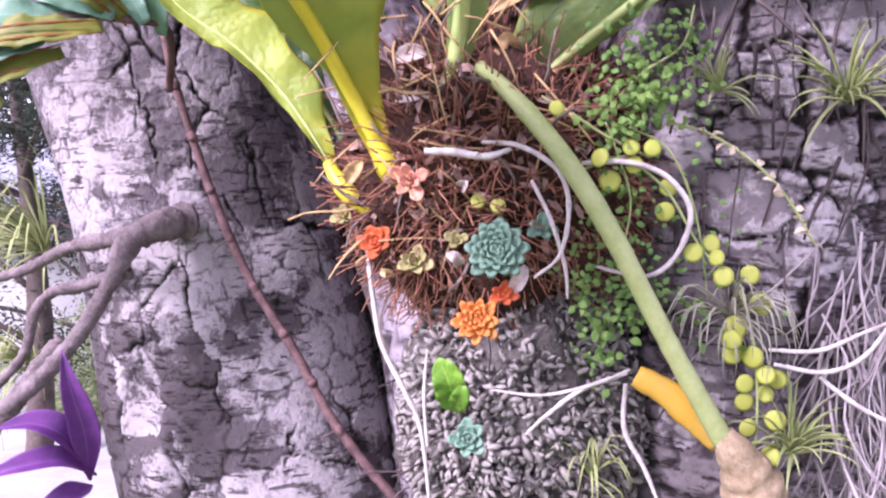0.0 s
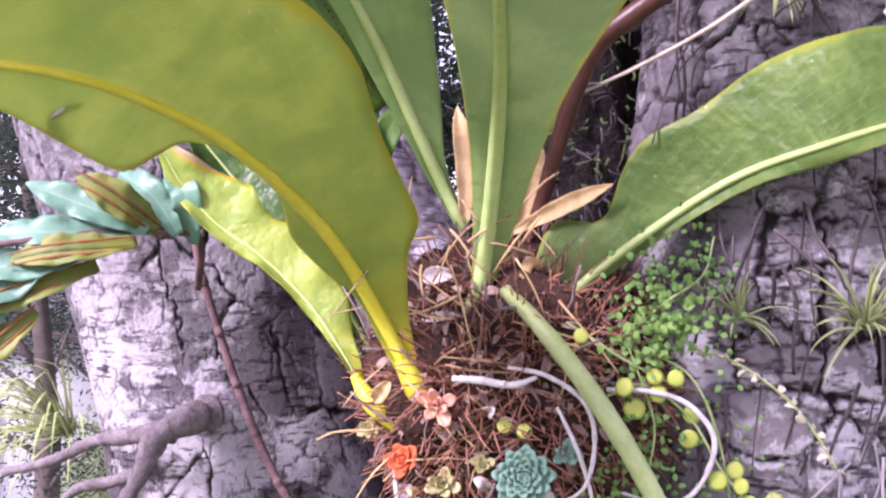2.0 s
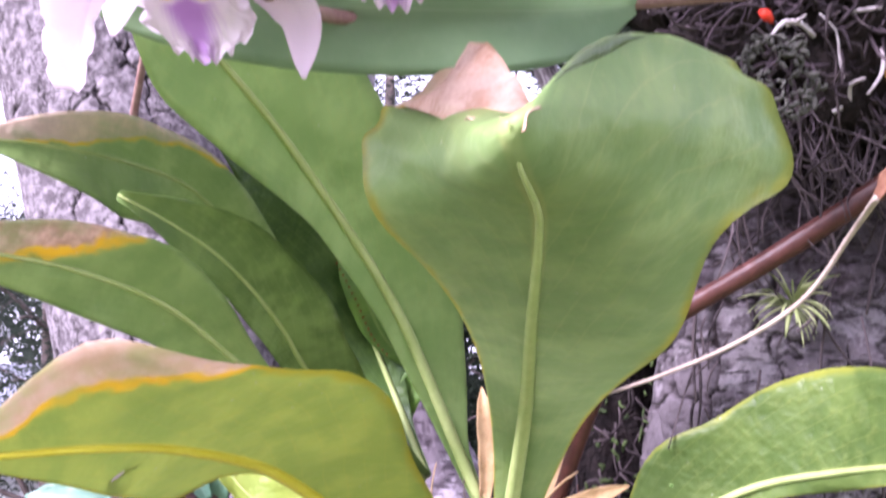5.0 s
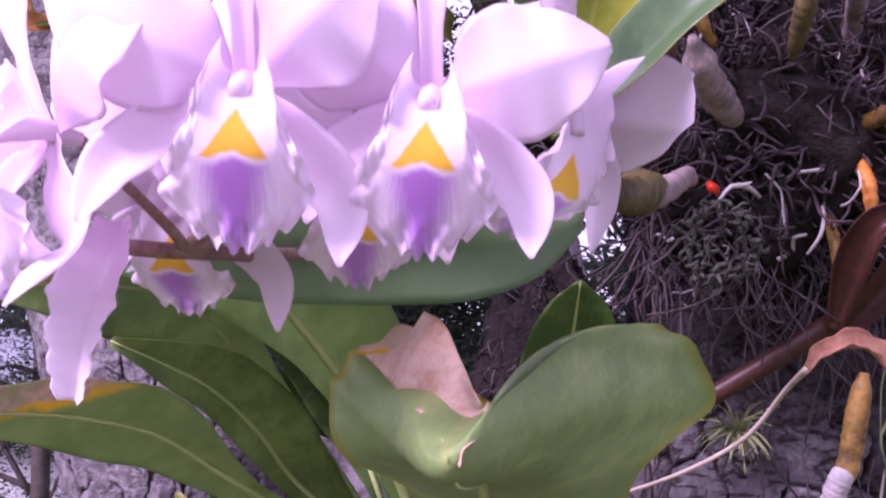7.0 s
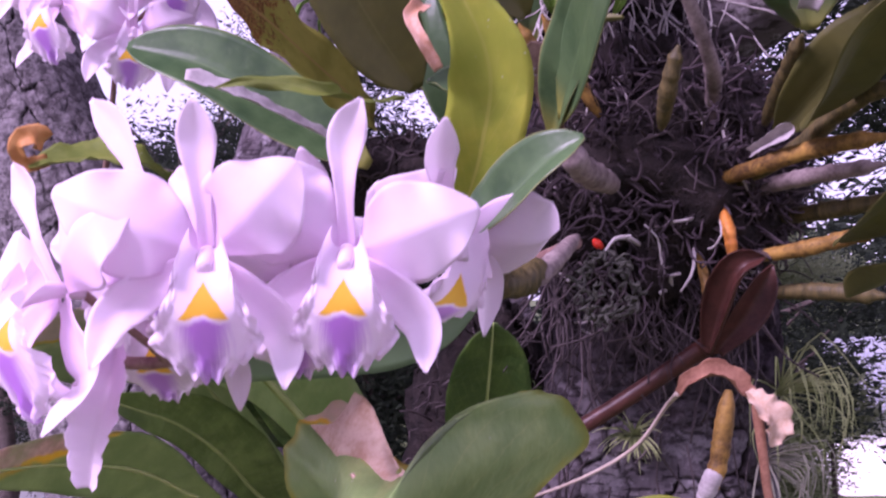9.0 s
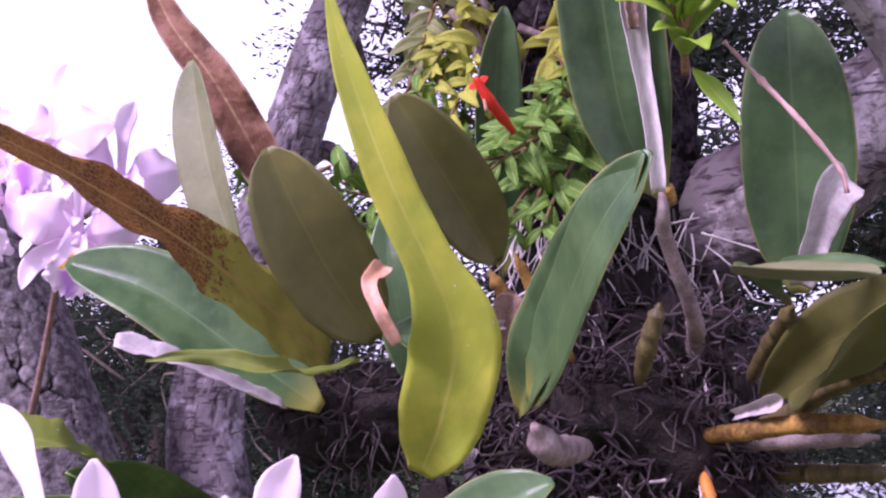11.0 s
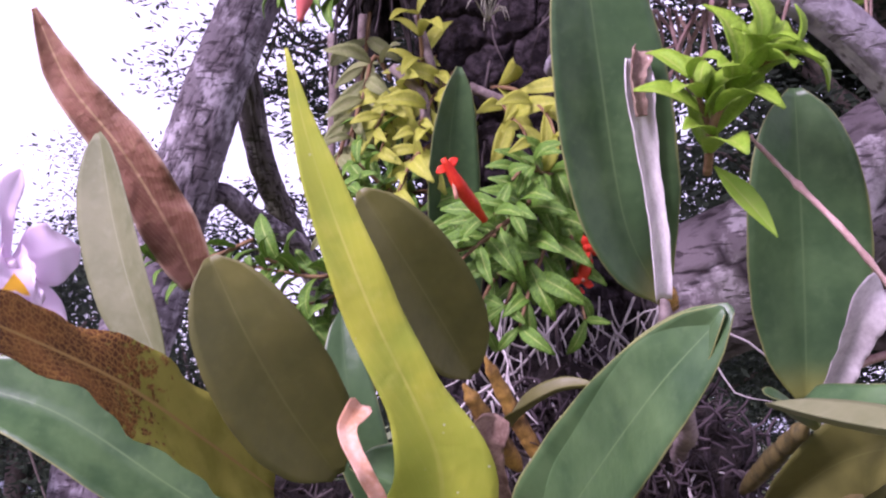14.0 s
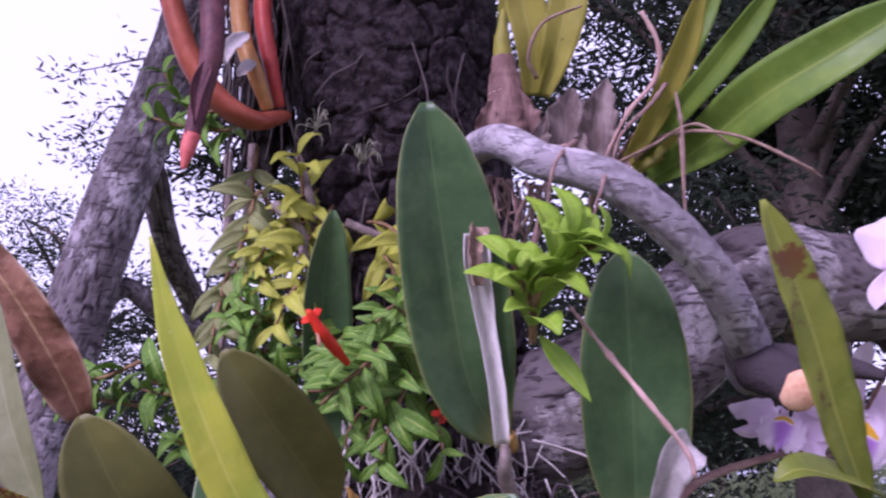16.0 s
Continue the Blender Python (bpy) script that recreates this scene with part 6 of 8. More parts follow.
# ---- white aerial roots ----
WR = (([(0.005, 0.885, 1.295), (0.026, 0.880, 1.294), (0.051, 0.880, 1.290), (0.070, 0.885, 1.295)], 0.0042, "stout white root across the litter"),
      ([(0.048, 0.900, 1.301), (0.077, 0.880, 1.297), (0.104, 0.870, 1.279), (0.112, 0.865, 1.252), (0.105, 0.870, 1.216), (0.086, 0.880, 1.198)], 0.0028, "curved white root over the litter"),
      ([(0.124, 0.900, 1.283), (0.156, 0.885, 1.283), (0.185, 0.885, 1.272), (0.203, 0.885, 1.245), (0.191, 0.885, 1.211), (0.168, 0.885, 1.197), (0.131, 0.890, 1.205)], 0.003, "looped grey root on the bark"),
      ([(-0.052, 0.950, 1.221), (-0.047, 0.940, 1.179), (-0.040, 0.935, 1.138), (-0.022, 0.930, 1.101), (-0.009, 0.930, 1.068), (-0.003, 0.930, 1.002)], 0.003, "long pale root hanging in the gap"),
      ([(0.259, 0.880, 1.141), (0.293, 0.870, 1.142), (0.325, 0.870, 1.155), (0.357, 0.880, 1.165)], 0.0024, "pale root arching off the trunk"),
      ([(0.263, 0.880, 1.130), (0.297, 0.870, 1.126), (0.323, 0.860, 1.140), (0.353, 0.870, 1.175)], 0.0024, "pale root arching off the trunk"),
      ([(0.296, 0.880, 1.120), (0.322, 0.870, 1.100), (0.354, 0.870, 1.083)], 0.0026, "pale root arching off the trunk"),
      ([(0.155, 0.890, 1.122), (0.120, 0.870, 1.114), (0.094, 0.870, 1.095), (0.077, 0.880, 1.077)], 0.0026, "pale root reaching to the pod clump"),
      ([(0.157, 0.885, 1.126), (0.129, 0.870, 1.118), (0.090, 0.870, 1.110), (0.052, 0.875, 1.113)], 0.0018, "pale root reaching to the pod clump"),
      ([(0.154, 0.890, 1.114), (0.153, 0.890, 1.078), (0.168, 0.890, 1.047), (0.180, 0.890, 1.016)], 0.0028, "grey root down the bark"),
      ([(0.085, 0.890, 1.271), (0.099, 0.880, 1.241), (0.109, 0.885, 1.206), (0.111, 0.890, 1.180)], 0.0024, "grey root in the litter"),
      ([(-0.003, 0.920, 1.057), (-0.005, 0.925, 1.098), (-0.002, 0.930, 1.134)], 0.002, "thin brown stem in the gap"))
for pts, r, lab in WR:
    ob = thing("aerial_root", pts[0], lab, "root", "aerial roots")
    part("root", tube(pts, [r * 0.6, r * 0.75, r * 0.7, r * 0.4], 8, 44, 2, 0.08), WHITE_ROOT, ob)
hang = thing("root_bundle", (0.336, 0.920, 1.142), "bundle of thin grey roots hanging down the bark", "roots")
GREY_ROOT = plain_mat("grey_root", (0.20, 0.17, 0.175), (0.46, 0.41, 0.42), 60, 0.85, obj=True)
for i in range(120):
    part("root", fibres(1, lambda g: ((g.uniform(0.30, 0.42), 0.915 + g.uniform(-0.012, 0.01), g.uniform(1.02, 1.24)), (g.normal() * 0.25, -0.05, -1)), 0.15, 0.0010, 900 + i, 0.30, m=12), GREY_ROOT, hang)
bark_roots = thing("bark_roots", (0.28, 0.92, 1.5), "fine grey roots creeping over the trunk bark", "roots")
part("root", fibres(130, lambda g: (lambda a, z: ((0.30 + 0.152 * math.sin(a), 1.07 - 0.152 * math.cos(a), z), (g.normal() * 0.5, -0.03, -1)))(g.uniform(-0.9, 0.8), g.uniform(1.1, 1.75)), 0.09, 0.0013, 19, 0.28, (0, 0.0, -0.3)), ROOT, bark_roots, "", "stuff")
part("root", fibres(60, lambda g: (lambda a, z: ((0.27 + 0.135 * math.sin(a), 1.05 - 0.135 * math.cos(a), z), (g.normal() * 0.5, -0.03, -1)))(g.uniform(-0.9, 0.8), g.uniform(2.05, 2.5)), 0.08, 0.0014, 20, 0.3, (0, 0.0, -0.3)), ROOT, bark_roots, "", "stuff")

# ---- button vine with round yellow-green leaves ----
DISC = plain_mat("button_leaf", (0.42, 0.48, 0.07), (0.56, 0.60, 0.14), 60, 0.45, 0.3, 0.15, obj=True)
vine = thing("button_vine", (0.223, 0.890, 1.204), "trailing vine with round yellow-green button leaves", "plant")
dv, df = [(0, 0, 0.0022)], []
for i in range(14):
    a = i / 14 * 2 * math.pi
    dv += [(math.cos(a) * 0.7, math.sin(a) * 0.72, 0.0016 + 0.10), (math.cos(a), math.sin(a), 0.0), (math.cos(a) * 0.8, math.sin(a) * 0.8, -0.14)]
dv[0] = (0, 0, 0.13)
dv.append((0, 0, -0.16))
for i in range(14):
    a, b = 1 + 3 * i, 1 + 3 * ((i + 1) % 14)
    df += [(0, a, b), (a, a + 1, b + 1, b), (a + 1, a + 2, b + 2, b + 1), (43, b + 2, a + 2)]
DISC_ME = mesh_of("leaf", dv, df, DISC)
rg = np.random.default_rng(3)
for x, z, r in ((0.136, 1.287, 0.0076), (0.144, 1.269, 0.0085), (0.160, 1.294, 0.0067), (0.175, 1.293, 0.0067), (0.162, 1.281, 0.0071), (0.188, 1.263, 0.0071), (0.185, 1.245, 0.0076), (0.105, 1.325, 0.0062), (0.044, 1.256, 0.0062), (0.059, 1.252, 0.0062), (0.205, 1.214, 0.0076), (0.220, 1.220, 0.0071), (0.222, 1.210, 0.0067), (0.227, 1.196, 0.0080), (0.248, 1.196, 0.0076), (0.256, 1.173, 0.0089), (0.238, 1.156, 0.0093), (0.233, 1.148, 0.0080), (0.235, 1.135, 0.0080), (0.249, 1.134, 0.0089), (0.258, 1.121, 0.0076), (0.244, 1.113, 0.0076), (0.260, 1.104, 0.0071), (0.268, 1.116, 0.0076), (0.244, 1.098, 0.0076), (0.266, 1.085, 0.0085), (0.245, 1.080, 0.0076), (0.262, 1.058, 0.0080)):
    o = new("leaf", DISC_ME)
    o.parent = vine
    o.matrix_basis = Matrix.Translation(Vector((x, 0.892 + rg.uniform(-0.01, 0.006), z)) - ORIGIN[vine.name]) @ Vector((rg.normal() * 0.25, -1, rg.uniform(-0.1, 0.5))).to_track_quat("Z", "Y").to_matrix().to_4x4() @ Matrix.Scale(r, 4)
for pts in ([(0.124, 0.900, 1.278), (0.153, 0.895, 1.286), (0.187, 0.895, 1.260), (0.211, 0.890, 1.217), (0.236, 0.890, 1.191), (0.249, 0.890, 1.152), (0.253, 0.890, 1.104), (0.251, 0.890, 1.061)], [(0.094, 0.910, 1.335), (0.116, 0.900, 1.321), (0.141, 0.900, 1.304), (0.175, 0.900, 1.286)]):
    part("stem", tube(pts, [0.0011, 0.0012, 0.001], 6, 50), STALK, vine)

# ---- pale beaded vine ----
BEAD = plain_mat("pale_beads", (0.52, 0.42, 0.32), (0.68, 0.58, 0.44), 60, 0.7, obj=True)
beads = thing("beaded_vine", (0.240, 0.910, 1.297), "creeping stem with small pale buff leaves", "plant")
bl = spline([(0.189, 0.915, 1.313), (0.219, 0.912, 1.304), (0.244, 0.910, 1.288), (0.269, 0.910, 1.266), (0.289, 0.905, 1.236), (0.298, 0.905, 1.218)], 26)
part("stem", tube(bl[::5], [0.0011, 0.0011], 6, 40), STALK, beads)
gb = leaf([(0, 0, 0), (0.5, 0, 0.1), (1, 0, 0)], 0.4, OVAL, (0, 0, 1), 0.3, 0, 1, 0, 6, 2, 0.1)
BEAD_ME = mesh_of("leaf", gb[0], gb[1], BEAD)
for i, p in enumerate(bl):
    o = new("leaf", BEAD_ME)
    o.parent = beads
    o.matrix_basis = Matrix.Translation(Vector(p) - ORIGIN[beads.name]) @ Euler((rg.uniform(-1.4, 1.4), rg.uniform(-0.6, 0.6), rg.uniform(0, 6.28))).to_matrix().to_4x4() @ Matrix.Scale(rg.uniform(0.007, 0.011), 4)


# ---- air plants and grass tufts ----
def tuft(at, n, length, half, mat, label, out=(0, -1, 0.3), seed=0, spread=0.9, droop=0.5, name="air_plant"):
    """A tuft of narrow arching blades."""
    ob = thing(name, at, label, "air plant", "air plants on the bark")
    rg = np.random.default_rng(seed)
    f = unit(np.array(out, dtype=float))
    for i in range(n):
        d = unit(f + spread * rg.normal(size=3) * np.array((1, 0.5, 0.9)))
        ln = length * rg.uniform(0.6, 1.15)
        a = np.array(at) + rg.normal(size=3) * length * 0.03
        b = a + d * ln * 0.45 + np.array((0, 0, 0.08 * ln))
        c = a + d * ln * 0.8 + np.array((0, 0, 0.02 * ln))
        e = a + unit(d + np.array((0, 0, -droop))) * ln
        part("blade", leaf([a, b, c, e], half * rg.uniform(0.7, 1.2), [(0, 0.9), (0.3, 1), (0.6, 0.7), (0.85, 0.35), (1, 0.03)], fold=0.7, m=9, k=1, thick=0.0005, face=(0.1, -0.5, 0.9)), mat, ob)
    return ob


AIR = plain_mat("air_plant", (0.22, 0.28, 0.09), (0.42, 0.46, 0.22), 40, 0.7, 0.15, 0.2, obj=True)
AIR_GREY = plain_mat("air_plant_grey", (0.22, 0.23, 0.16), (0.40, 0.38, 0.30), 40, 0.8, 0.1, 0.2, obj=True)
tuft((0.228, 0.915, 1.336), 18, 0.042, 0.0018, AIR, "small silvery green air plant on bark", (-0.1, -0.6, 0.7), 1, 0.7, 0.1)
tuft((0.325, 0.915, 1.327), 34, 0.062, 0.0026, AIR, "large green air plant on bark", (-0.1, -0.6, 0.5), 2, 0.9, 0.1)
tuft((0.278, 0.890, 1.060), 34, 0.06, 0.0022, AIR, "green air plant beside the stump", (0.05, -0.6, 0.6), 3, 0.8, 0.1)
tuft((0.235, 0.905, 1.163), 44, 0.06, 0.0012, AIR_GREY, "grey brown tuft of dying blades", (0, -0.6, 0.2), 4, 0.8)
tuft((0.130, 0.920, 1.033), 24, 0.05, 0.0015, AIR, "dark green tuft under the clump", (0, -0.5, 0.5), 5, 0.6)
tuft((0.267, 0.920, 1.597), 40, 0.042, 0.0018, AIR, "green air plant under the flower stalk", (0, -0.7, 0.2), 6, 1.0, 0.1)
tuft((0.429, 0.950, 1.638), 36, 0.085, 0.0018, AIR, "long grassy air plant at the trunk side", (0.6, -0.5, 0.2), 7, 0.7, 0.8)
tuft((0.410, 0.950, 1.568), 26, 0.08, 0.0016, AIR_GREY, "long grassy tuft at the trunk side", (0.6, -0.5, -0.2), 8, 0.7, 0.8)
tuft((-0.447, 1.200, 1.200), 50, 0.11, 0.002, AIR, "pale grassy tuft behind the fork", (-0.6, -0.5, 0.5), 9, 0.6, 0.5)
tuft((-0.467, 1.200, 1.075), 40, 0.10, 0.002, AIR, "green grassy tuft behind the fork", (-0.5, -0.5, 0.3), 10, 0.7, 0.5)
tuft((0.148, 0.930, 2.375), 14, 0.03, 0.0008, AIR_GREY, "thin grey air plant on the upper trunk", (0, -0.8, 0.1), 11, 0.9)
tuft((0.193, 0.900, 2.333), 16, 0.03, 0.0010, AIR_GREY, "thin grey air plant on the upper trunk", (0, -0.7, 0.6), 12, 0.6)

# ---- creeping herb with tiny leaves ----
HERB = plain_mat("creeping_herb", (0.08, 0.19, 0.04), (0.20, 0.34, 0.09), 60, 0.6, 0.25, 0.1, island=True)
HERB_ONE = plain_mat("herb_leaf", (0.08, 0.19, 0.04), (0.24, 0.38, 0.09), 60, 0.55, 0.25, 0.1, obj=True)
herb = thing("creeping_herb", (0.177, 0.920, 1.333), "creeping herb with tiny round green leaves on bark", "plant")
rg = np.random.default_rng(8)
made = 0
g = leaf([(0, 0, 0), (0.5, 0, 0.06), (1, 0, -0.05)], 0.44, OVAL, (0, 0, 1), 0.25, 0, 1, 0, 7, 2, 0.05)
HERB_ME = mesh_of("leaf", g[0], g[1], HERB_ONE, g[2])
hg = []
for cx, cz, sx, sz, cnt in ((0.176, 1.337, 0.016, 0.016, 170), (0.150, 1.312, 0.012, 0.013, 70), (0.203, 1.366, 0.013, 0.016, 60), (0.140, 1.164, 0.012, 0.018, 120), (0.135, 1.128, 0.008, 0.008, 30), (0.157, 1.181, 0.016, 0.016, 50), (0.217, 1.163, 0.016, 0.018, 40), (0.165, 1.36, 0.02, 0.03, 120), (0.15, 1.26, 0.012, 0.03, 80), (0.20, 1.23, 0.03, 0.03, 60), (0.125, 1.21, 0.014, 0.02, 60)):
    for _ in range(cnt):
        c = np.array((cx + rg.normal() * sx, 0.905 + rg.uniform(-0.02, 0.015), cz + rg.normal() * sz))
        d = unit(rg.normal(size=3) + np.array((0, -0.6, 0)))
        s = rg.uniform(0.004, 0.0075)
        if made < 290 and cnt > 60:
            made += 1
            o = new("leaf", HERB_ME)
            o.parent = herb
            x = Vector(d)
            z = Vector((0.2 * rg.normal(), -1, 0.5))
            y = z.cross(x).normalized()
            o.matrix_basis = Matrix.Translation(Vector(c) - ORIGIN[herb.name]) @ Matrix((x, y, x.cross(y))).transposed().to_4x4() @ Matrix.Scale(s * 1.2, 4)
            continue
        hg.append(leaf([c, c + d * s * 0.5, c + d * s], s * 0.42, OVAL, (0, -1, 0.4), 0.2, 0, 1, 0, 5, 1, 0.0004))
part("leaves", join(hg), HERB, herb, "", "stuff")
for pts in ([(0.15, 0.915, 1.33), (0.17, 0.90, 1.35), (0.20, 0.905, 1.37), (0.21, 0.91, 1.40)], [(0.14, 0.91, 1.32), (0.15, 0.895, 1.29), (0.16, 0.90, 1.25), (0.15, 0.905, 1.20)], [(0.16, 0.91, 1.31), (0.19, 0.90, 1.29), (0.21, 0.905, 1.24), (0.22, 0.91, 1.17)]):
    part("stem", tube(pts, [0.0009, 0.0011, 0.0007], 5, 24, 3, 0.1), STALK, herb)

# ---- on the fork: vine, roots, ferns, purple spiderwort ----
VINE = plain_mat("brown_vine", (0.075, 0.04, 0.042), (0.17, 0.10, 0.10), 60, 0.8)
climber = thing("woody_climber", (-0.162, 1.100, 1.115), "thin red-brown woody climber running down the fork", "vine")
part("stem", tube([(-0.275, 1.120, 1.417), (-0.264, 1.115, 1.367), (-0.232, 1.115, 1.260), (-0.194, 1.100, 1.177), (-0.149, 1.090, 1.105), (-0.106, 1.085, 1.027), (-0.041, 1.080, 0.945)], [0.0038, 0.0042, 0.0046, 0.0046, 0.005, 0.0052], 9, 80, 3, 0.07), VINE, climber)
for i, p in enumerate(spline([(-0.264, 1.115, 1.367), (-0.232, 1.115, 1.260), (-0.194, 1.100, 1.177), (-0.149, 1.090, 1.105), (-0.106, 1.085, 1.027)], 8)):
    q = np.array(p)
    part("node", tube([q + np.array((-0.002, -0.001, 0.004)), q + np.array((0.0005, -0.002, 0)), q + np.array((0.002, -0.001, -0.004))], [0.004, 0.0054, 0.004], 8, 8, i, 0.1), VINE, climber)
    if i % 2:
        part("rootlet", tube([q, q + np.array((0.012 * (1 if i % 4 == 1 else -1), 0.006, -0.006)), q + np.array((0.024 * (1 if i % 4 == 1 else -1), 0.014, -0.016))], [0.0010, 0.0008, 0.0004], 5, 10, i, 0.2), VINE, climber)
KNOT = plain_mat("knot_wood", (0.075, 0.058, 0.06), (0.21, 0.17, 0.175), 50, 0.9, bump=0.8, dist=0.004)
snag = thing("dead_roots", (-0.297, 1.090, 1.218), "twisted brown dead roots gripping the fork", "roots")
for pts, r in (([(-0.264, 1.130, 1.232), (-0.285, 1.090, 1.227), (-0.301, 1.070, 1.215), (-0.314, 1.050, 1.179), (-0.338, 1.030, 1.134), (-0.375, 1.010, 1.090), (-0.427, 1.000, 1.051)], [0.022, 0.018, 0.012, 0.010, 0.010, 0.010, 0.010]),
               ([(-0.287, 1.080, 1.222), (-0.327, 1.080, 1.217), (-0.376, 1.100, 1.208), (-0.434, 1.120, 1.184), (-0.483, 1.120, 1.173)], [0.015, 0.010, 0.008, 0.007, 0.006]),
               ([(-0.302, 1.070, 1.187), (-0.348, 1.070, 1.174), (-0.382, 1.070, 1.167), (-0.401, 1.070, 1.145), (-0.414, 1.070, 1.106), (-0.458, 1.070, 1.061)], [0.009, 0.008, 0.007, 0.007, 0.006, 0.006]),
               ([(-0.355, 1.030, 1.129), (-0.379, 1.020, 1.099), (-0.398, 1.010, 1.069), (-0.427, 1.000, 1.040)], [0.009, 0.010, 0.012, 0.012])):
    part("root", tube(pts, [0.78 * q for q in r], 10, 60, 6, 0.10), KNOT, snag)
PURPLE = leaf_mat("purple_leaf", (0.17, 0.045, 0.22), (0.10, 0.03, 0.15), (0.25, 0.10, 0.30), 0, midw=0.02, rough=0.5, through=0.2)
wort = thing("purple_spiderwort", (-0.327, 1.000, 1.014), "deep purple spiderwort with folded leaves", "plant")
for pts, h in (([(-0.322, 1.000, 1.003), (-0.316, 0.980, 1.051), (-0.322, 0.970, 1.094), (-0.328, 0.970, 1.129)], 0.016), ([(-0.319, 1.000, 1.014), (-0.332, 0.970, 1.053), (-0.353, 0.960, 1.066), (-0.383, 0.950, 1.064)], 0.017), ([(-0.316, 1.000, 1.008), (-0.334, 0.970, 1.030), (-0.360, 0.950, 1.031), (-0.396, 0.940, 1.022)], 0.014),
               ([(-0.320, 1.000, 0.998), (-0.330, 0.970, 0.997), (-0.352, 0.950, 0.993)], 0.014)):
    part("leaf", leaf(pts, h, LANCE, fold=0.55, m=22, k=4, face=(0.2, -0.6, 0.7)), PURPLE, wort)

FERN = leaf_mat("blue_fern", (0.15, 0.29, 0.20), (0.09, 0.20, 0.13), (0.22, 0.36, 0.25), 0, midw=0.03, rough=0.35, through=0.2)
FERN_RUST = leaf_mat("fern_spores", (0.20, 0.20, 0.03), (0.14, 0.17, 0.03), (0.22, 0.24, 0.05), 0, midw=0.03, rough=0.5, through=0.2)
SPORE = plain_mat("spore_line", (0.14, 0.05, 0.015), (0.24, 0.10, 0.03), 120, 0.9)
fern = thing("blue_fern", (-0.246, 1.050, 1.413), "blue-green fern with rust-striped undersides behind the fork", "fern")
FB = (-0.240, 1.030, 1.409)
part("stipe", tube([(-0.265, 1.100, 1.361), FB, (-0.265, 1.000, 1.416), (-0.307, 0.970, 1.417), (-0.386, 0.940, 1.408), (-0.483, 0.920, 1.399)], [0.004, 0.004, 0.003, 0.003, 0.002], 7, 40), VINE, fern)
for i, (pts, h, rust) in enumerate((
        ([(-0.242, 1.020, 1.404), (-0.239, 1.000, 1.436), (-0.245, 1.000, 1.457), (-0.267, 1.020, 1.478)], 0.014, 0), ([(-0.249, 1.000, 1.413), (-0.266, 1.000, 1.441), (-0.282, 1.000, 1.457), (-0.311, 1.020, 1.472)], 0.015, 0),
        ([(-0.265, 1.000, 1.416), (-0.281, 0.970, 1.437), (-0.304, 0.960, 1.455), (-0.325, 0.960, 1.465)], 0.016, 1), ([(-0.269, 0.980, 1.417), (-0.302, 0.970, 1.432), (-0.339, 0.970, 1.447), (-0.376, 0.970, 1.462)], 0.015, 0),
        ([(-0.285, 0.980, 1.417), (-0.324, 0.960, 1.417), (-0.361, 0.950, 1.418), (-0.402, 0.950, 1.417)], 0.015, 0), ([(-0.276, 0.970, 1.407), (-0.304, 0.950, 1.404), (-0.340, 0.940, 1.401), (-0.378, 0.940, 1.394)], 0.015, 1),
        ([(-0.307, 0.970, 1.412), (-0.345, 0.950, 1.393), (-0.386, 0.940, 1.389), (-0.427, 0.940, 1.393)], 0.016, 0), ([(-0.312, 0.970, 1.387), (-0.344, 0.950, 1.376), (-0.385, 0.940, 1.362), (-0.426, 0.930, 1.348)], 0.017, 1),
        ([(-0.340, 0.950, 1.403), (-0.375, 0.940, 1.372), (-0.411, 0.930, 1.370), (-0.442, 0.930, 1.374)], 0.016, 0), ([(-0.359, 0.950, 1.349), (-0.385, 0.940, 1.325), (-0.410, 0.930, 1.307), (-0.440, 0.930, 1.292)], 0.017, 1),
        ([(-0.376, 0.950, 1.393), (-0.400, 0.940, 1.345), (-0.425, 0.930, 1.326)], 0.016, 0))):
    ob = part("leaflet", leaf(pts, h, STRAP, fold=0.15, wave=0.0025, waves=3.5, seed=40 + i, m=26, k=4, face=(0, -0.9, 0.45)), FERN_RUST if rust else FERN, fern)
    if rust:
        for off in (-0.35, 0.35):
            q = [tuple(np.array(p) + np.array((0, -0.004, h * off))) for p in pts]
            part("spore_line", tube(q, [0.0008, 0.0014, 0.0014, 0.0006], 5, 24, i, 0.2), SPORE, ob)
DOTFERN = leaf_mat("dotted_fern", (0.13, 0.26, 0.03), (0.08, 0.18, 0.025), (0.2, 0.3, 0.06), 0, midw=0.05, rough=0.45, through=0.2)
dots = thing("dotted_fern", (-0.113, 1.200, 1.534), "green fern frond with rows of dark spore dots", "fern")
dl = [(-0.089, 1.200, 1.546), (-0.116, 1.180, 1.575), (-0.137, 1.160, 1.622), (-0.162, 1.150, 1.669)]
part("frond", leaf(dl, 0.020, STRAP, fold=0.1, wave=0.001, m=26, k=4), DOTFERN, dots)
ds = spline(dl, 22)
for off in (-0.009, 0.009):
    for p in ds[3:20]:
        part("spore_dot", tube([(p[0] + off, p[1] - 0.003, p[2] + off * 0.5), (p[0] + off, p[1] - 0.005, p[2] + off * 0.5)], [0.0015, 0.0012], 6, 3), SPORE, dots)
part("frond", leaf([(-0.102, 1.200, 1.460), (-0.083, 1.200, 1.521), (-0.064, 1.200, 1.552), (-0.110, 1.220, 1.567)], 0.016, STRAP, fold=0.2, wave=0.003, m=26, k=4), DOTFERN, dots)
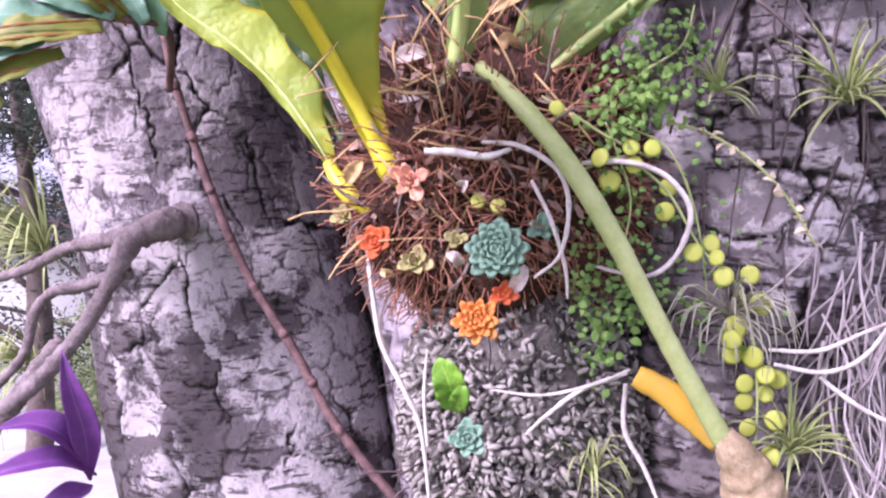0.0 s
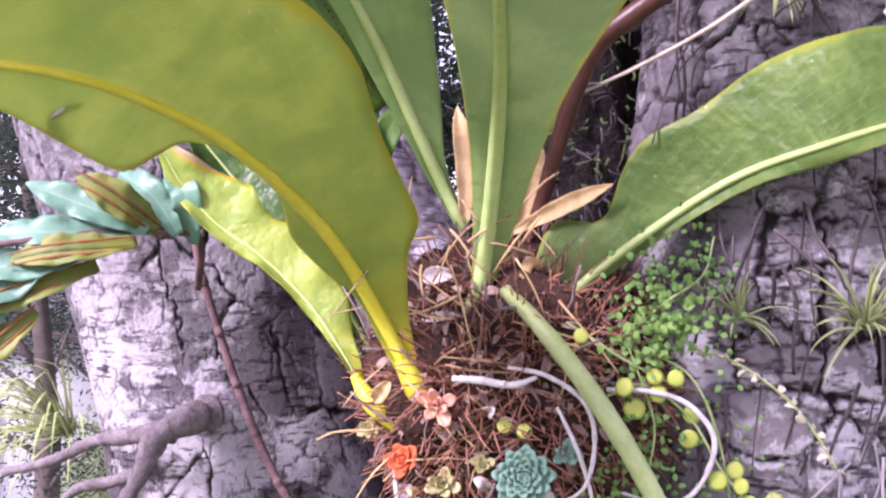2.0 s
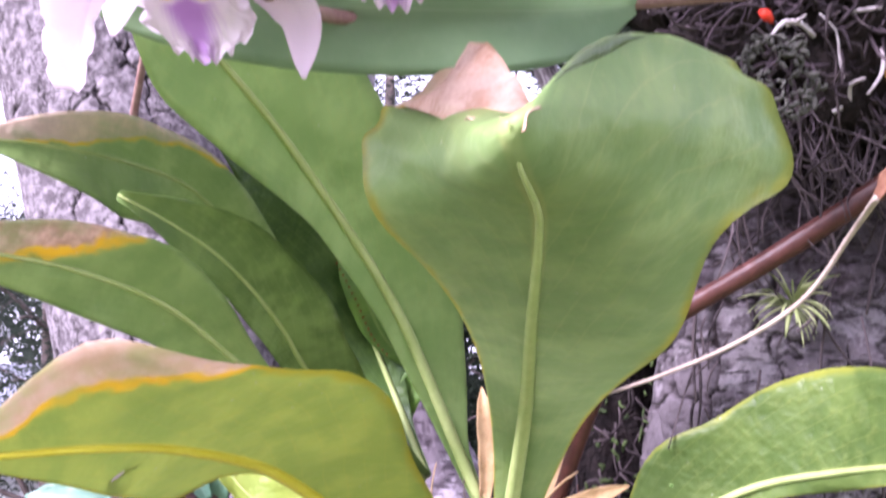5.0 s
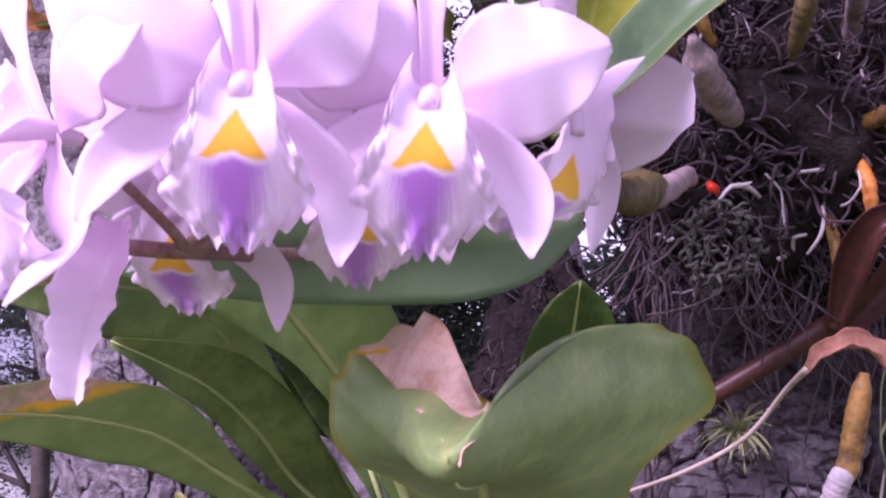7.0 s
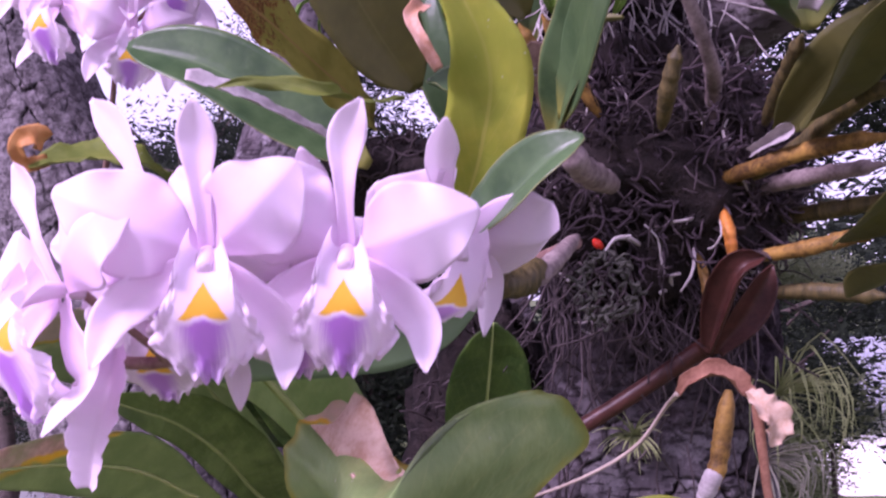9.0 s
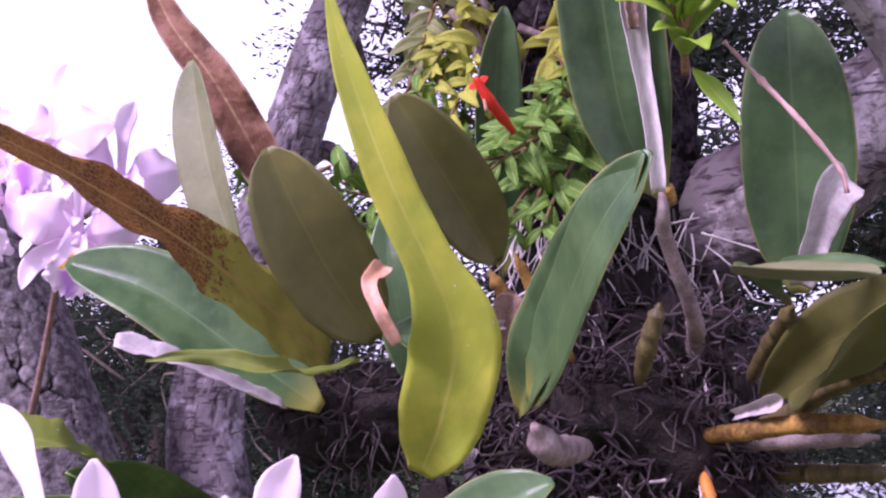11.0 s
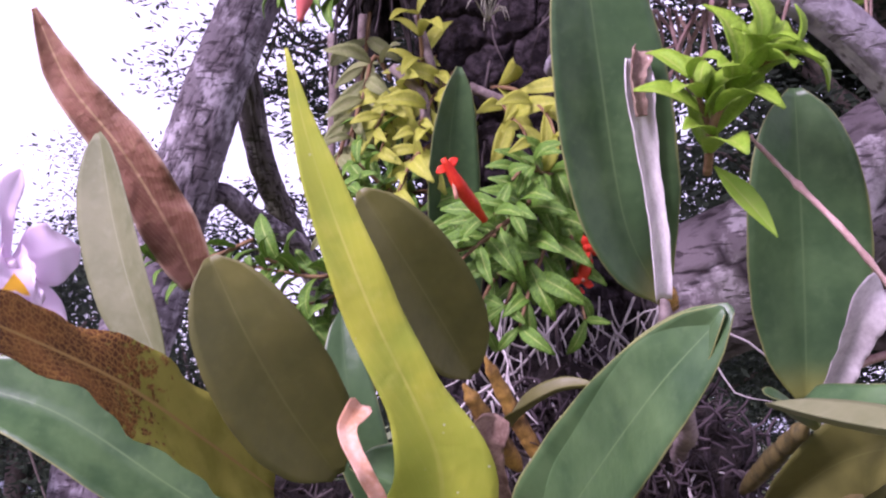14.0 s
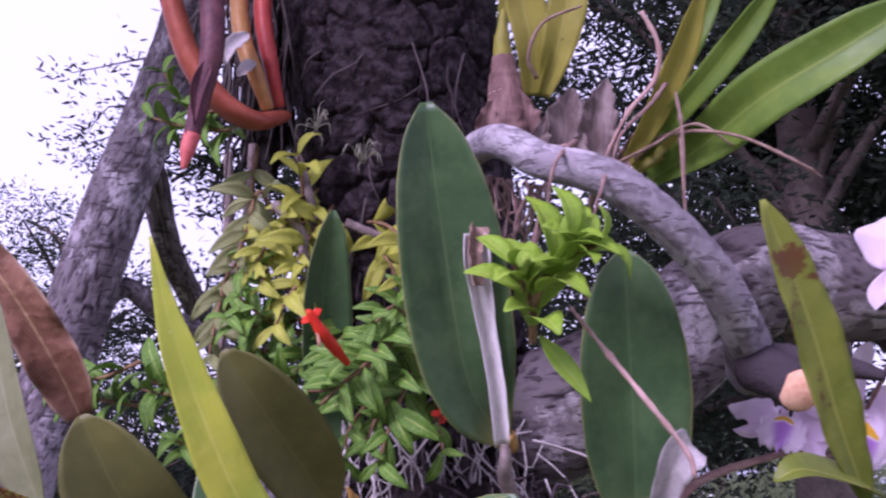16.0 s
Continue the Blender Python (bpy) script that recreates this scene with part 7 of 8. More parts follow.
part("frond", leaf([(-0.141, 1.250, 1.577), (-0.163, 1.220, 1.608), (-0.200, 1.200, 1.658), (-0.242, 1.200, 1.710)], 0.022, STRAP, fold=0.2, wave=0.003, m=26, k=4), DOTFERN, dots)
part("frond", leaf([(-0.127, 1.250, 1.544), (-0.178, 1.200, 1.581), (-0.213, 1.150, 1.603), (-0.249, 1.120, 1.625)], 0.03, STRAP, fold=0.2, wave=0.003, m=26, k=4), NEST_DARK, dots)
curl_twig = thing("curled_twig", (-0.184, 0.600, 1.479), "small curled brown twig caught on the yellowing leaf", "twig")
part("twig", tube([(-0.195, 0.600, 1.486), (-0.190, 0.595, 1.477), (-0.178, 0.590, 1.472), (-0.171, 0.595, 1.476), (-0.170, 0.600, 1.484)], [0.0025, 0.0035, 0.0035, 0.0025], 8, 24), DRYP, curl_twig)

# ---- goldfish plant: leafy green stems with scarlet flowers ----
GOLD = leaf_mat("goldfish_leaf", (0.17, 0.34, 0.035), (0.07, 0.18, 0.02), (0.44, 0.55, 0.14), 0, midw=0.05, rough=0.38, through=0.3)
GOLD_Y = leaf_mat("goldfish_leaf_yellow", (0.58, 0.58, 0.09), (0.42, 0.47, 0.06), (0.62, 0.62, 0.18), 0, midw=0.05, rough=0.4, through=0.45)
GOLD_D = leaf_mat("goldfish_leaf_dull", (0.34, 0.36, 0.15), (0.23, 0.27, 0.10), (0.42, 0.42, 0.22), 0, midw=0.05, rough=0.5, through=0.4)
GOLD_S = leaf_mat("goldfish_leaf_fresh", (0.34, 0.52, 0.045), (0.22, 0.40, 0.03), (0.44, 0.52, 0.12), 0, midw=0.05, rough=0.38, through=0.35)
LEAF_ME = {}
for key, mt in (("green", GOLD), ("yellow", GOLD_Y), ("dull", GOLD_D), ("sprig", GOLD_S)):
    for v in range(3):
        g = leaf([(0, 0, 0), (0.35, 0, 0.05 + 0.03 * v), (0.7, 0, 0.04), (1.0, 0, -0.10 - 0.09 * v)], (0.27 if key == "sprig" else 0.160) + 0.012 * v, [(0, 0.12), (0.15, 0.55), (0.35, 0.95), (0.5, 1), (0.75, 0.7), (0.9, 0.35), (1, 0.03)], (0, 0, 1), 0.35, 0, 1, v, 9, 2, 0.02)
        LEAF_ME[key, v] = mesh_of("leaf", g[0], g[1], mt, g[2])
GSTEM = plain_mat("goldfish_stem", (0.13, 0.07, 0.035), (0.26, 0.16, 0.08), 60, 0.8)
gold = thing("goldfish_plant", (0.142, 0.850, 2.112), "trailing goldfish plant with glossy leaves and scarlet flowers", "plant")
rg = np.random.default_rng(77)


def leafy(pts, n, length, kind="green", parent=None, r=0.0022, kinds=None, rise=-0.25):
    """A stem with crossed pairs of leaves, thicker set to its tip."""
    parent = parent or gold
    c = spline(pts, n + 2)
    part("stem", tube(pts, [r, r, r * 0.6], 7, 24), GSTEM, parent)
    tan = unit(np.gradient(c, axis=0))
    base = ORIGIN[parent.name]
    for i in range(1, n + 2):
        t = Vector(tan[i])
        e = t.orthogonal().normalized()
        e.rotate(Matrix.Rotation(i * 1.571 + rg.normal() * 0.25, 3, t))
        for sgn in (1, -1):
            d = (e * sgn * 0.9 + t * rg.uniform(0.25, 0.8) + Vector((0, -0.15, rise))).normalized()
            z = (t * 0.7 + Vector((0, -0.5, 0.6))).normalized()
            y = z.cross(d).normalized()
            z = d.cross(y)
            key = kind if not kinds else kinds[min(len(kinds) - 1, int(i / (n + 2) * len(kinds)))]
            o = new("leaf", LEAF_ME[key, int(rg.integers(3))])
            o.parent = parent
            sz = length * rg.uniform(1.0, 1.6) * (1.0 if i < n else 0.7)
            o.matrix_basis = Matrix.Translation(Vector(c[i]) - base) @ Matrix((d, y, z)).transposed().to_4x4() @ Matrix.Scale(sz, 4)


for pts, n, ln, kd in (
        ([(0.251, 0.880, 2.170), (0.199, 0.820, 2.128), (0.156, 0.780, 2.102), (0.132, 0.760, 2.098)], 6, 0.036, "green"),
        ([(0.256, 0.880, 2.170), (0.227, 0.820, 2.110), (0.207, 0.790, 2.068), (0.198, 0.780, 2.041)], 7, 0.036, "green"),
        ([(0.251, 0.880, 2.155), (0.198, 0.840, 2.098), (0.174, 0.810, 2.065), (0.173, 0.800, 2.042)], 6, 0.036, "green"),
        ([(0.261, 0.880, 2.160), (0.256, 0.840, 2.104), (0.256, 0.820, 2.068), (0.258, 0.810, 2.049)], 5, 0.032, "green"),
        ([(0.250, 0.900, 2.185), (0.217, 0.840, 2.181), (0.196, 0.800, 2.161)], 4, 0.034, "green"),
        ([(0.261, 0.900, 2.196), (0.230, 0.830, 2.174), (0.214, 0.790, 2.172)], 4, 0.034, "green"),
        ([(0.142, 0.950, 2.181), (0.107, 0.920, 2.174), (0.075, 0.900, 2.195)], 6, 0.034, "green"),
        ([(0.142, 0.950, 2.165), (0.092, 0.920, 2.168), (0.066, 0.900, 2.174)], 6, 0.034, "green"),
        ([(0.132, 0.970, 2.213), (0.098, 0.950, 2.218), (0.087, 0.940, 2.243)], 5, 0.034, "green"),
        ([(0.101, 0.980, 2.120), (0.047, 0.970, 2.101), (0.005, 0.970, 2.105), (-0.022, 0.980, 2.111)], 8, 0.034, "green"),
        ([(0.091, 0.990, 2.110), (0.048, 0.990, 2.081), (0.016, 0.990, 2.075)], 6, 0.032, "green"),
        ([(0.070, 1.000, 2.077), (0.049, 0.980, 2.043), (0.060, 0.980, 2.021)], 5, 0.03, "green"),
        ([(-0.019, 1.020, 2.094), (-0.074, 1.020, 2.104), (-0.118, 1.020, 2.120)], 7, 0.034, "green"),
        ([(-0.023, 1.000, 2.140), (-0.067, 1.000, 2.122), (-0.111, 1.000, 2.133)], 5, 0.034, "green"),
        ([(0.039, 0.950, 2.049), (0.030, 0.920, 2.054), (0.021, 0.900, 2.059)], 3, 0.03, "green"),
        ([(0.155, 0.980, 2.325), (0.124, 0.950, 2.286), (0.107, 0.930, 2.246), (0.096, 0.920, 2.211)], 7, 0.034, "yellow"),
        ([(0.169, 0.960, 2.302), (0.143, 0.920, 2.261), (0.126, 0.900, 2.223)], 6, 0.036, "yellow"),
        ([(0.184, 0.950, 2.282), (0.218, 0.920, 2.275), (0.237, 0.860, 2.237), (0.242, 0.840, 2.211)], 5, 0.042, "yellow"),
        ([(0.205, 0.940, 2.275), (0.214, 0.900, 2.242), (0.219, 0.870, 2.223), (0.222, 0.860, 2.208)], 4, 0.042, "yellow"),
        ([(0.137, 0.960, 2.274), (0.135, 0.930, 2.307), (0.129, 0.910, 2.341)], 3, 0.044, "yellow"),
        ([(0.108, 0.960, 2.291), (0.091, 0.950, 2.312), (0.080, 0.940, 2.269), (0.068, 0.940, 2.230)], 6, 0.036, "dull"),
        ([(0.088, 1.000, 2.374), (0.081, 1.000, 2.301), (0.069, 1.000, 2.229), (0.057, 1.000, 2.183)], 7, 0.034, "dull"),
        ([(0.063, 1.000, 2.241), (0.054, 0.980, 2.197), (0.046, 0.970, 2.145)], 5, 0.034, "dull"),
        ([(0.065, 0.980, 2.417), (0.037, 0.970, 2.400), (0.013, 0.970, 2.405), (-0.011, 0.970, 2.441)], 6, 0.036, "green"),
        ([(0.078, 0.980, 2.405), (0.061, 0.970, 2.382), (0.014, 0.970, 2.383), (-0.020, 0.970, 2.391)], 6, 0.034, "green"),
        ([(0.241, 0.860, 2.166), (0.200, 0.800, 2.138), (0.177, 0.770, 2.128)], 4, 0.036, "green"),
        ([(0.246, 0.860, 2.136), (0.205, 0.800, 2.092), (0.187, 0.780, 2.058)], 5, 0.036, "green"),
        ([(0.231, 0.860, 2.156), (0.180, 0.790, 2.118), (0.146, 0.770, 2.087)], 5, 0.036, "green"),
        ([(0.110, 0.950, 2.153), (0.087, 0.920, 2.132), (0.092, 0.900, 2.098)], 5, 0.036, "green"),
        ([(0.026, 1.000, 2.110), (-0.006, 0.980, 2.117), (-0.017, 0.980, 2.128)], 4, 0.036, "green"),
        ([(0.160, 0.930, 2.232), (0.126, 0.900, 2.202), (0.110, 0.880, 2.166)], 5, 0.036, "yellow"),
        ([(0.141, 0.950, 2.281), (0.107, 0.930, 2.262), (0.091, 0.920, 2.232)], 5, 0.036, "yellow"),
        ([(0.160, 0.920, 2.160), (0.137, 0.900, 2.130), (0.115, 0.880, 2.106)], 6, 0.034, "green"),
        ([(0.186, 0.920, 2.177), (0.170, 0.880, 2.148), (0.160, 0.840, 2.111)], 6, 0.034, "green")):
    leafy(pts, max(3, n - 1), ln, kd)
# the sprig that leans over the tall orchid leaf
leafy([(0.286, 0.600, 2.126), (0.281, 0.570, 2.154), (0.295, 0.550, 2.178), (0.314, 0.535, 2.185)], 6, 0.036, "sprig", None, 0.003, None, 0.2)
leafy([(0.286, 0.560, 2.168), (0.293, 0.550, 2.181), (0.298, 0.540, 2.189)], 2, 0.036, "sprig", None, 0.0022, None, 0.5)
leafy([(0.282, 0.580, 2.147), (0.270, 0.565, 2.164), (0.263, 0.560, 2.175)], 2, 0.032, "sprig", None, 0.002, None, 0.2)
part("leaf", leaf([(0.291, 0.600, 2.131), (0.301, 0.590, 2.114), (0.311, 0.585, 2.100), (0.322, 0.580, 2.083)], 0.0085, LANCE, fold=0.4, m=22, k=4, thick=0.001), GOLD_S, gold, "single drooping leaf")
for pts, rr in (([(0.107, 0.930, 2.295), (0.134, 0.920, 2.265), (0.138, 0.910, 2.235), (0.160, 0.920, 2.204)], [0.005, 0.005, 0.0045]), ([(0.129, 0.920, 2.344), (0.138, 0.930, 2.319), (0.147, 0.920, 2.276)], [0.0035, 0.0045, 0.005]), ([(0.178, 0.920, 2.276), (0.205, 0.920, 2.265), (0.235, 0.930, 2.256)], [0.005, 0.005, 0.005]),
                ([(0.083, 1.050, 2.390), (0.079, 1.050, 2.313), (0.063, 1.050, 2.238), (0.054, 1.050, 2.153)], [0.005, 0.005, 0.004]), ([(0.051, 1.200, 2.421), (0.054, 1.200, 2.349), (0.051, 1.200, 2.265)], [0.006, 0.006, 0.006])):
    part("old_stem", tube(pts, rr, 9, 30, 4, 0.03), BULB_GREY, gold, "woody grey stem")
for tip, mid, end in (((0.133, 0.735, 2.163), (0.147, 0.745, 2.144), (0.169, 0.765, 2.122)), ((0.256, 0.800, 2.107), (0.265, 0.810, 2.108), (0.280, 0.830, 2.108)), ((0.258, 0.820, 2.080), (0.261, 0.820, 2.092), (0.267, 0.830, 2.103)), ((0.258, 0.850, 2.079), (0.260, 0.850, 2.087), (0.265, 0.860, 2.098))):
    ob = part("flower", tube([end, mid, tuple(0.35 * np.array(mid) + 0.65 * np.array(tip)), tip], [0.0028, 0.0052, 0.0056, 0.0022], 9, 18, 2, 0.05), RED, gold, "scarlet tubular flower")
    d = unit(np.array(tip) - np.array(mid))
    up = unit(np.cross(d, (0, 1, 0)))
    for sgn in (-1, 1):
        a = 0.4 * np.array(mid) + 0.6 * np.array(tip)
        part("petal", leaf([a, a + d * 0.004 + up * sgn * 0.005, a + d * 0.004 + up * sgn * 0.010], 0.0035, OVAL, fold=0.2, m=8, k=2), RED, ob)
    part("stamen", tube([0.5 * np.array(mid) + 0.5 * np.array(tip), tuple(np.array(mid) + np.array((-0.003, -0.004, -0.010)))], [0.0012, 0.0018], 6, 6), CORAL, ob)

# ---- reddish bulbs and spike of the plant above ----
REDB = plain_mat("red_bulb", (0.22, 0.045, 0.028), (0.36, 0.095, 0.05), 25, 0.45)
SPIKE = plain_mat("purple_spike", (0.06, 0.018, 0.03), (0.14, 0.05, 0.06), 50, 0.6)
PINK = plain_mat("pink_tip", (0.50, 0.08, 0.09), (0.62, 0.16, 0.14), 50, 0.5, 0.1)
brom = thing("bromeliad", (0.090, 0.950, 2.396), "bromeliad with red curved sheaths and a dark pink-tipped spike", "bromeliad")
part("sheath", tube([(-0.024, 0.920, 2.575), (-0.004, 0.910, 2.504), (0.018, 0.910, 2.439), (0.048, 0.910, 2.396), (0.084, 0.920, 2.378), (0.113, 0.950, 2.394)], [0.016, 0.018, 0.020, 0.021, 0.018, 0.012], 14, 50, 2, 0.01, 0.6), REDB, brom, "red curved leaf sheath")
part("sheath", tube([(0.091, 0.970, 2.570), (0.090, 0.950, 2.503), (0.100, 0.940, 2.443), (0.110, 0.950, 2.403)], [0.012, 0.014, 0.013, 0.009], 12, 36, 3, 0.01, 0.7), plain_mat("red_sheath", (0.30, 0.03, 0.03), (0.42, 0.07, 0.05), 40, 0.5), brom)
part("sheath", tube([(0.062, 0.960, 2.537), (0.070, 0.940, 2.472), (0.086, 0.930, 2.426), (0.098, 0.940, 2.397)], [0.012, 0.012, 0.012, 0.008], 12, 36, 4, 0.01, 0.8), plain_mat("amber_sheath", (0.28, 0.12, 0.04), (0.42, 0.22, 0.07), 40, 0.5), brom)
sp = part("spike", tube([(0.036, 0.860, 2.550), (0.042, 0.850, 2.475), (0.044, 0.840, 2.420), (0.035, 0.840, 2.370), (0.028, 0.840, 2.334)], [0.012, 0.013, 0.012, 0.010, 0.008], 12, 40, 5, 0.03), SPIKE, brom, "dark purple flower spike")
part("tip", tube([(0.029, 0.840, 2.338), (0.025, 0.840, 2.320), (0.022, 0.840, 2.304)], [0.0082, 0.007, 0.002], 12, 14), PINK, sp, "pink tip")
part("bract", leaf([(0.047, 0.835, 2.418), (0.033, 0.832, 2.378), (0.031, 0.832, 2.345)], 0.010, LANCE, fold=0.8, m=16, k=3), SPIKE, sp)
for pts, h in (([(0.076, 0.920, 2.471), (0.057, 0.900, 2.444), (0.054, 0.900, 2.429)], 0.010), ([(0.083, 0.920, 2.441), (0.072, 0.910, 2.427), (0.066, 0.910, 2.421)], 0.008)):
    part("withered_bract", leaf(pts, h, BLUNT, fold=0.6, wave=0.002, m=14, k=3), SHEATH, brom)

# dark curtain of old roots and dead stems between it and the trunk
curtain = thing("root_curtain", (0.101, 1.100, 2.501), "dark curtain of old roots hanging beside the trunk", "roots")
part("peat", mound((0.099, 1.140, 2.559), (0.038, 0.05, 0.17), 40, 40, 0.3, 31, 7), PEAT_SHADE, curtain)
CX, CY, CZ = (0.092, 1.080, 2.607)
part("root", fibres(150, lambda g: ((CX + g.uniform(-0.05, 0.05), CY + g.uniform(-0.05, 0.06), CZ + g.uniform(-0.10, 0.14)), (g.normal() * 0.2, -0.02, -1)), 0.16, 0.0024, 33, 0.18), ROOT, curtain, "", "stuff")

# ---- strap-leaved orchid on the pale branch ----
STRAPG = leaf_mat("strap_leaf", (0.16, 0.26, 0.03), (0.11, 0.20, 0.025), (0.26, 0.34, 0.07), 0, midw=0.03, rough=0.4, through=0.3)
STRAPY = leaf_mat("strap_leaf_yellow", (0.40, 0.36, 0.06), (0.30, 0.28, 0.04), (0.48, 0.44, 0.12), 0, midw=0.03, rough=0.45, through=0.3, spots=((0.12, 0.05, 0.02), 60, 0.68))
strap = thing("strap_orchid", (0.385, 0.750, 2.317), "orchid with yellow bulbs and long green strap leaves on a branch", "orchid")
for pts, h, mt, lab in (
        ([(0.393, 0.700, 2.283), (0.404, 0.660, 2.311), (0.414, 0.620, 2.351), (0.423, 0.580, 2.404)], 0.012, STRAPY, ""), ([(0.408, 0.700, 2.294), (0.425, 0.640, 2.321), (0.452, 0.600, 2.360), (0.482, 0.560, 2.409)], 0.012, STRAPG, ""),
        ([(0.426, 0.720, 2.280), (0.447, 0.660, 2.294), (0.474, 0.600, 2.319), (0.517, 0.550, 2.344), (0.574, 0.520, 2.380)], 0.025, STRAPG, "broad green strap leaf"), ([(0.416, 0.720, 2.289), (0.425, 0.700, 2.320), (0.434, 0.680, 2.359), (0.447, 0.660, 2.392), (0.471, 0.640, 2.445)], 0.011, STRAPG, ""),
        ([(0.428, 0.740, 2.280), (0.466, 0.740, 2.307), (0.511, 0.740, 2.341)], 0.012, STRAPG, ""),
        ([(0.331, 0.760, 2.365), (0.327, 0.740, 2.405), (0.317, 0.730, 2.443), (0.310, 0.720, 2.486)], 0.020, STRAPY, "yellow strap leaf"), ([(0.342, 0.760, 2.365), (0.350, 0.740, 2.401), (0.359, 0.730, 2.446), (0.370, 0.720, 2.491)], 0.019, STRAPY, ""), ([(0.308, 0.780, 2.403), (0.309, 0.770, 2.443), (0.310, 0.760, 2.500)], 0.006, STRAPY, "")):
    part("leaf", leaf(pts, h, STRAP, m=36, k=4, fold=0.35, wave=0.0012, waves=2, thick=0.0015), mt, strap, lab)
TORN = plain_mat("torn_sheath", (0.085, 0.055, 0.05), (0.30, 0.235, 0.225), 55, 0.85, 0.12, 0.7, stretch=(1, 1, 0.22))
RIND = plain_mat("bulb_rind", (0.10, 0.05, 0.045), (0.26, 0.155, 0.14), 70, 0.7, 0.0, 0.7, stretch=(1, 1, 0.2))
RAG = [(0, 0.75), (0.2, 1), (0.45, 0.92), (0.6, 0.95), (0.68, 0.55), (0.76, 0.72), (0.84, 0.3), (0.92, 0.36), (1, 0.03)]
bulb = part("pseudobulb", tube([(0.315, 0.770, 2.320), (0.313, 0.770, 2.351), (0.310, 0.770, 2.378), (0.308, 0.770, 2.404)], [0.0225, 0.0215, 0.0165, 0.0098], 16, 34, 2, 0.03), RIND, strap, "brown papery bulb")
part("tip", tube([(0.309, 0.770, 2.398), (0.307, 0.768, 2.414), (0.307, 0.766, 2.430), (0.308, 0.764, 2.448)], [0.0098, 0.0085, 0.005, 0.0026], 12, 20, 3, 0.02), STRAPY, bulb, "yellow shoot")
for z in (0.25, 0.62):
    a = np.array((0.314, 0.770, 2.329)) * (1 - z) + np.array((0.309, 0.770, 2.394)) * z
    rr = 0.0228 - 0.010 * z
    ring = [a + np.array((rr * math.cos(q), rr * math.sin(q), 0.002 * math.cos(q))) for q in np.linspace(0, 6.283, 25)]
    part("sheath_rim", tube(ring, [0.0007, 0.0007], 5, 48), SHEATH, bulb)
for pts, h, mt in (
        ([(0.295, 0.760, 2.308), (0.286, 0.745, 2.329), (0.292, 0.740, 2.353)], 0.0140, RIND),
        ([(0.328, 0.765, 2.312), (0.327, 0.750, 2.332), (0.318, 0.750, 2.366)], 0.0130, RIND),
        ([(0.334, 0.740, 2.294), (0.330, 0.730, 2.314), (0.337, 0.730, 2.337)], 0.0110, TORN),
        ([(0.352, 0.745, 2.293), (0.353, 0.740, 2.325), (0.366, 0.745, 2.369)], 0.0240, TORN),
        ([(0.349, 0.760, 2.300), (0.361, 0.760, 2.345), (0.382, 0.770, 2.368)], 0.0160, TORN),
        ([(0.375, 0.735, 2.294), (0.379, 0.730, 2.326), (0.395, 0.735, 2.376)], 0.0210, TORN),
        ([(0.389, 0.740, 2.293), (0.393, 0.735, 2.320), (0.402, 0.740, 2.351)], 0.0120, TORN),
        ([(0.359, 0.730, 2.289), (0.360, 0.720, 2.304), (0.366, 0.715, 2.318)], 0.0140, TORN),
        ([(0.390, 0.700, 2.283), (0.400, 0.680, 2.302), (0.420, 0.660, 2.323)], 0.0090, RIND),
        ([(0.395, 0.700, 2.285), (0.415, 0.680, 2.305), (0.439, 0.650, 2.311)], 0.0060, RIND),
        ([(0.393, 0.710, 2.283), (0.409, 0.690, 2.307), (0.427, 0.680, 2.342), (0.445, 0.670, 2.389)], 0.0130, STRAPY),
        ([(0.406, 0.710, 2.282), (0.428, 0.700, 2.304), (0.444, 0.690, 2.331)], 0.0120, STRAPY)):
    part("dry_sheath", leaf(pts, h, RAG if mt is not STRAPY else STRAP, fold=0.6, wave=0.003, waves=4, m=30, k=4, thick=0.0008), mt, strap)
AERIAL = plain_mat("aerial_root", (0.15, 0.085, 0.075), (0.33, 0.215, 0.195), 90, 0.8)
for pts, r in (([(0.354, 0.700, 2.307), (0.300, 0.570, 2.255), (0.289, 0.555, 2.233), (0.292, 0.570, 2.209)], 0.0024), ([(0.353, 0.620, 2.262), (0.327, 0.555, 2.234), (0.319, 0.550, 2.213), (0.318, 0.560, 2.199)], 0.0021), ([(0.423, 0.640, 2.359), (0.396, 0.630, 2.321), (0.369, 0.630, 2.293), (0.355, 0.620, 2.260)], 0.0022), ([(0.415, 0.630, 2.329), (0.417, 0.625, 2.291), (0.418, 0.630, 2.229)], 0.0016), ([(0.554, 0.660, 2.273), (0.516, 0.660, 2.293), (0.472, 0.660, 2.307), (0.434, 0.660, 2.309)], 0.0017)):
    part("aerial_root", tube(pts, [r * 0.8, r * 0.9, r * 0.7, r * 0.5], 7, 40, 5, 0.22), AERIAL, strap)
rg = np.random.default_rng(58)
for i in range(16):
    f = rg.uniform()
    a = np.array((0.276, 0.720, 2.279)) * (1 - f) + np.array((0.310, 0.640, 2.251)) * f
    e = a + np.array((rg.normal() * 0.012, rg.uniform(0.0, 0.03), -rg.uniform(0.025, 0.065)))
    part("hanging_root", tube([a, (a + e) / 2 + rg.normal(size=3) * 0.006, e], [0.0014, 0.0012, 0.0008], 6, 18, i, 0.15), AERIAL, strap)
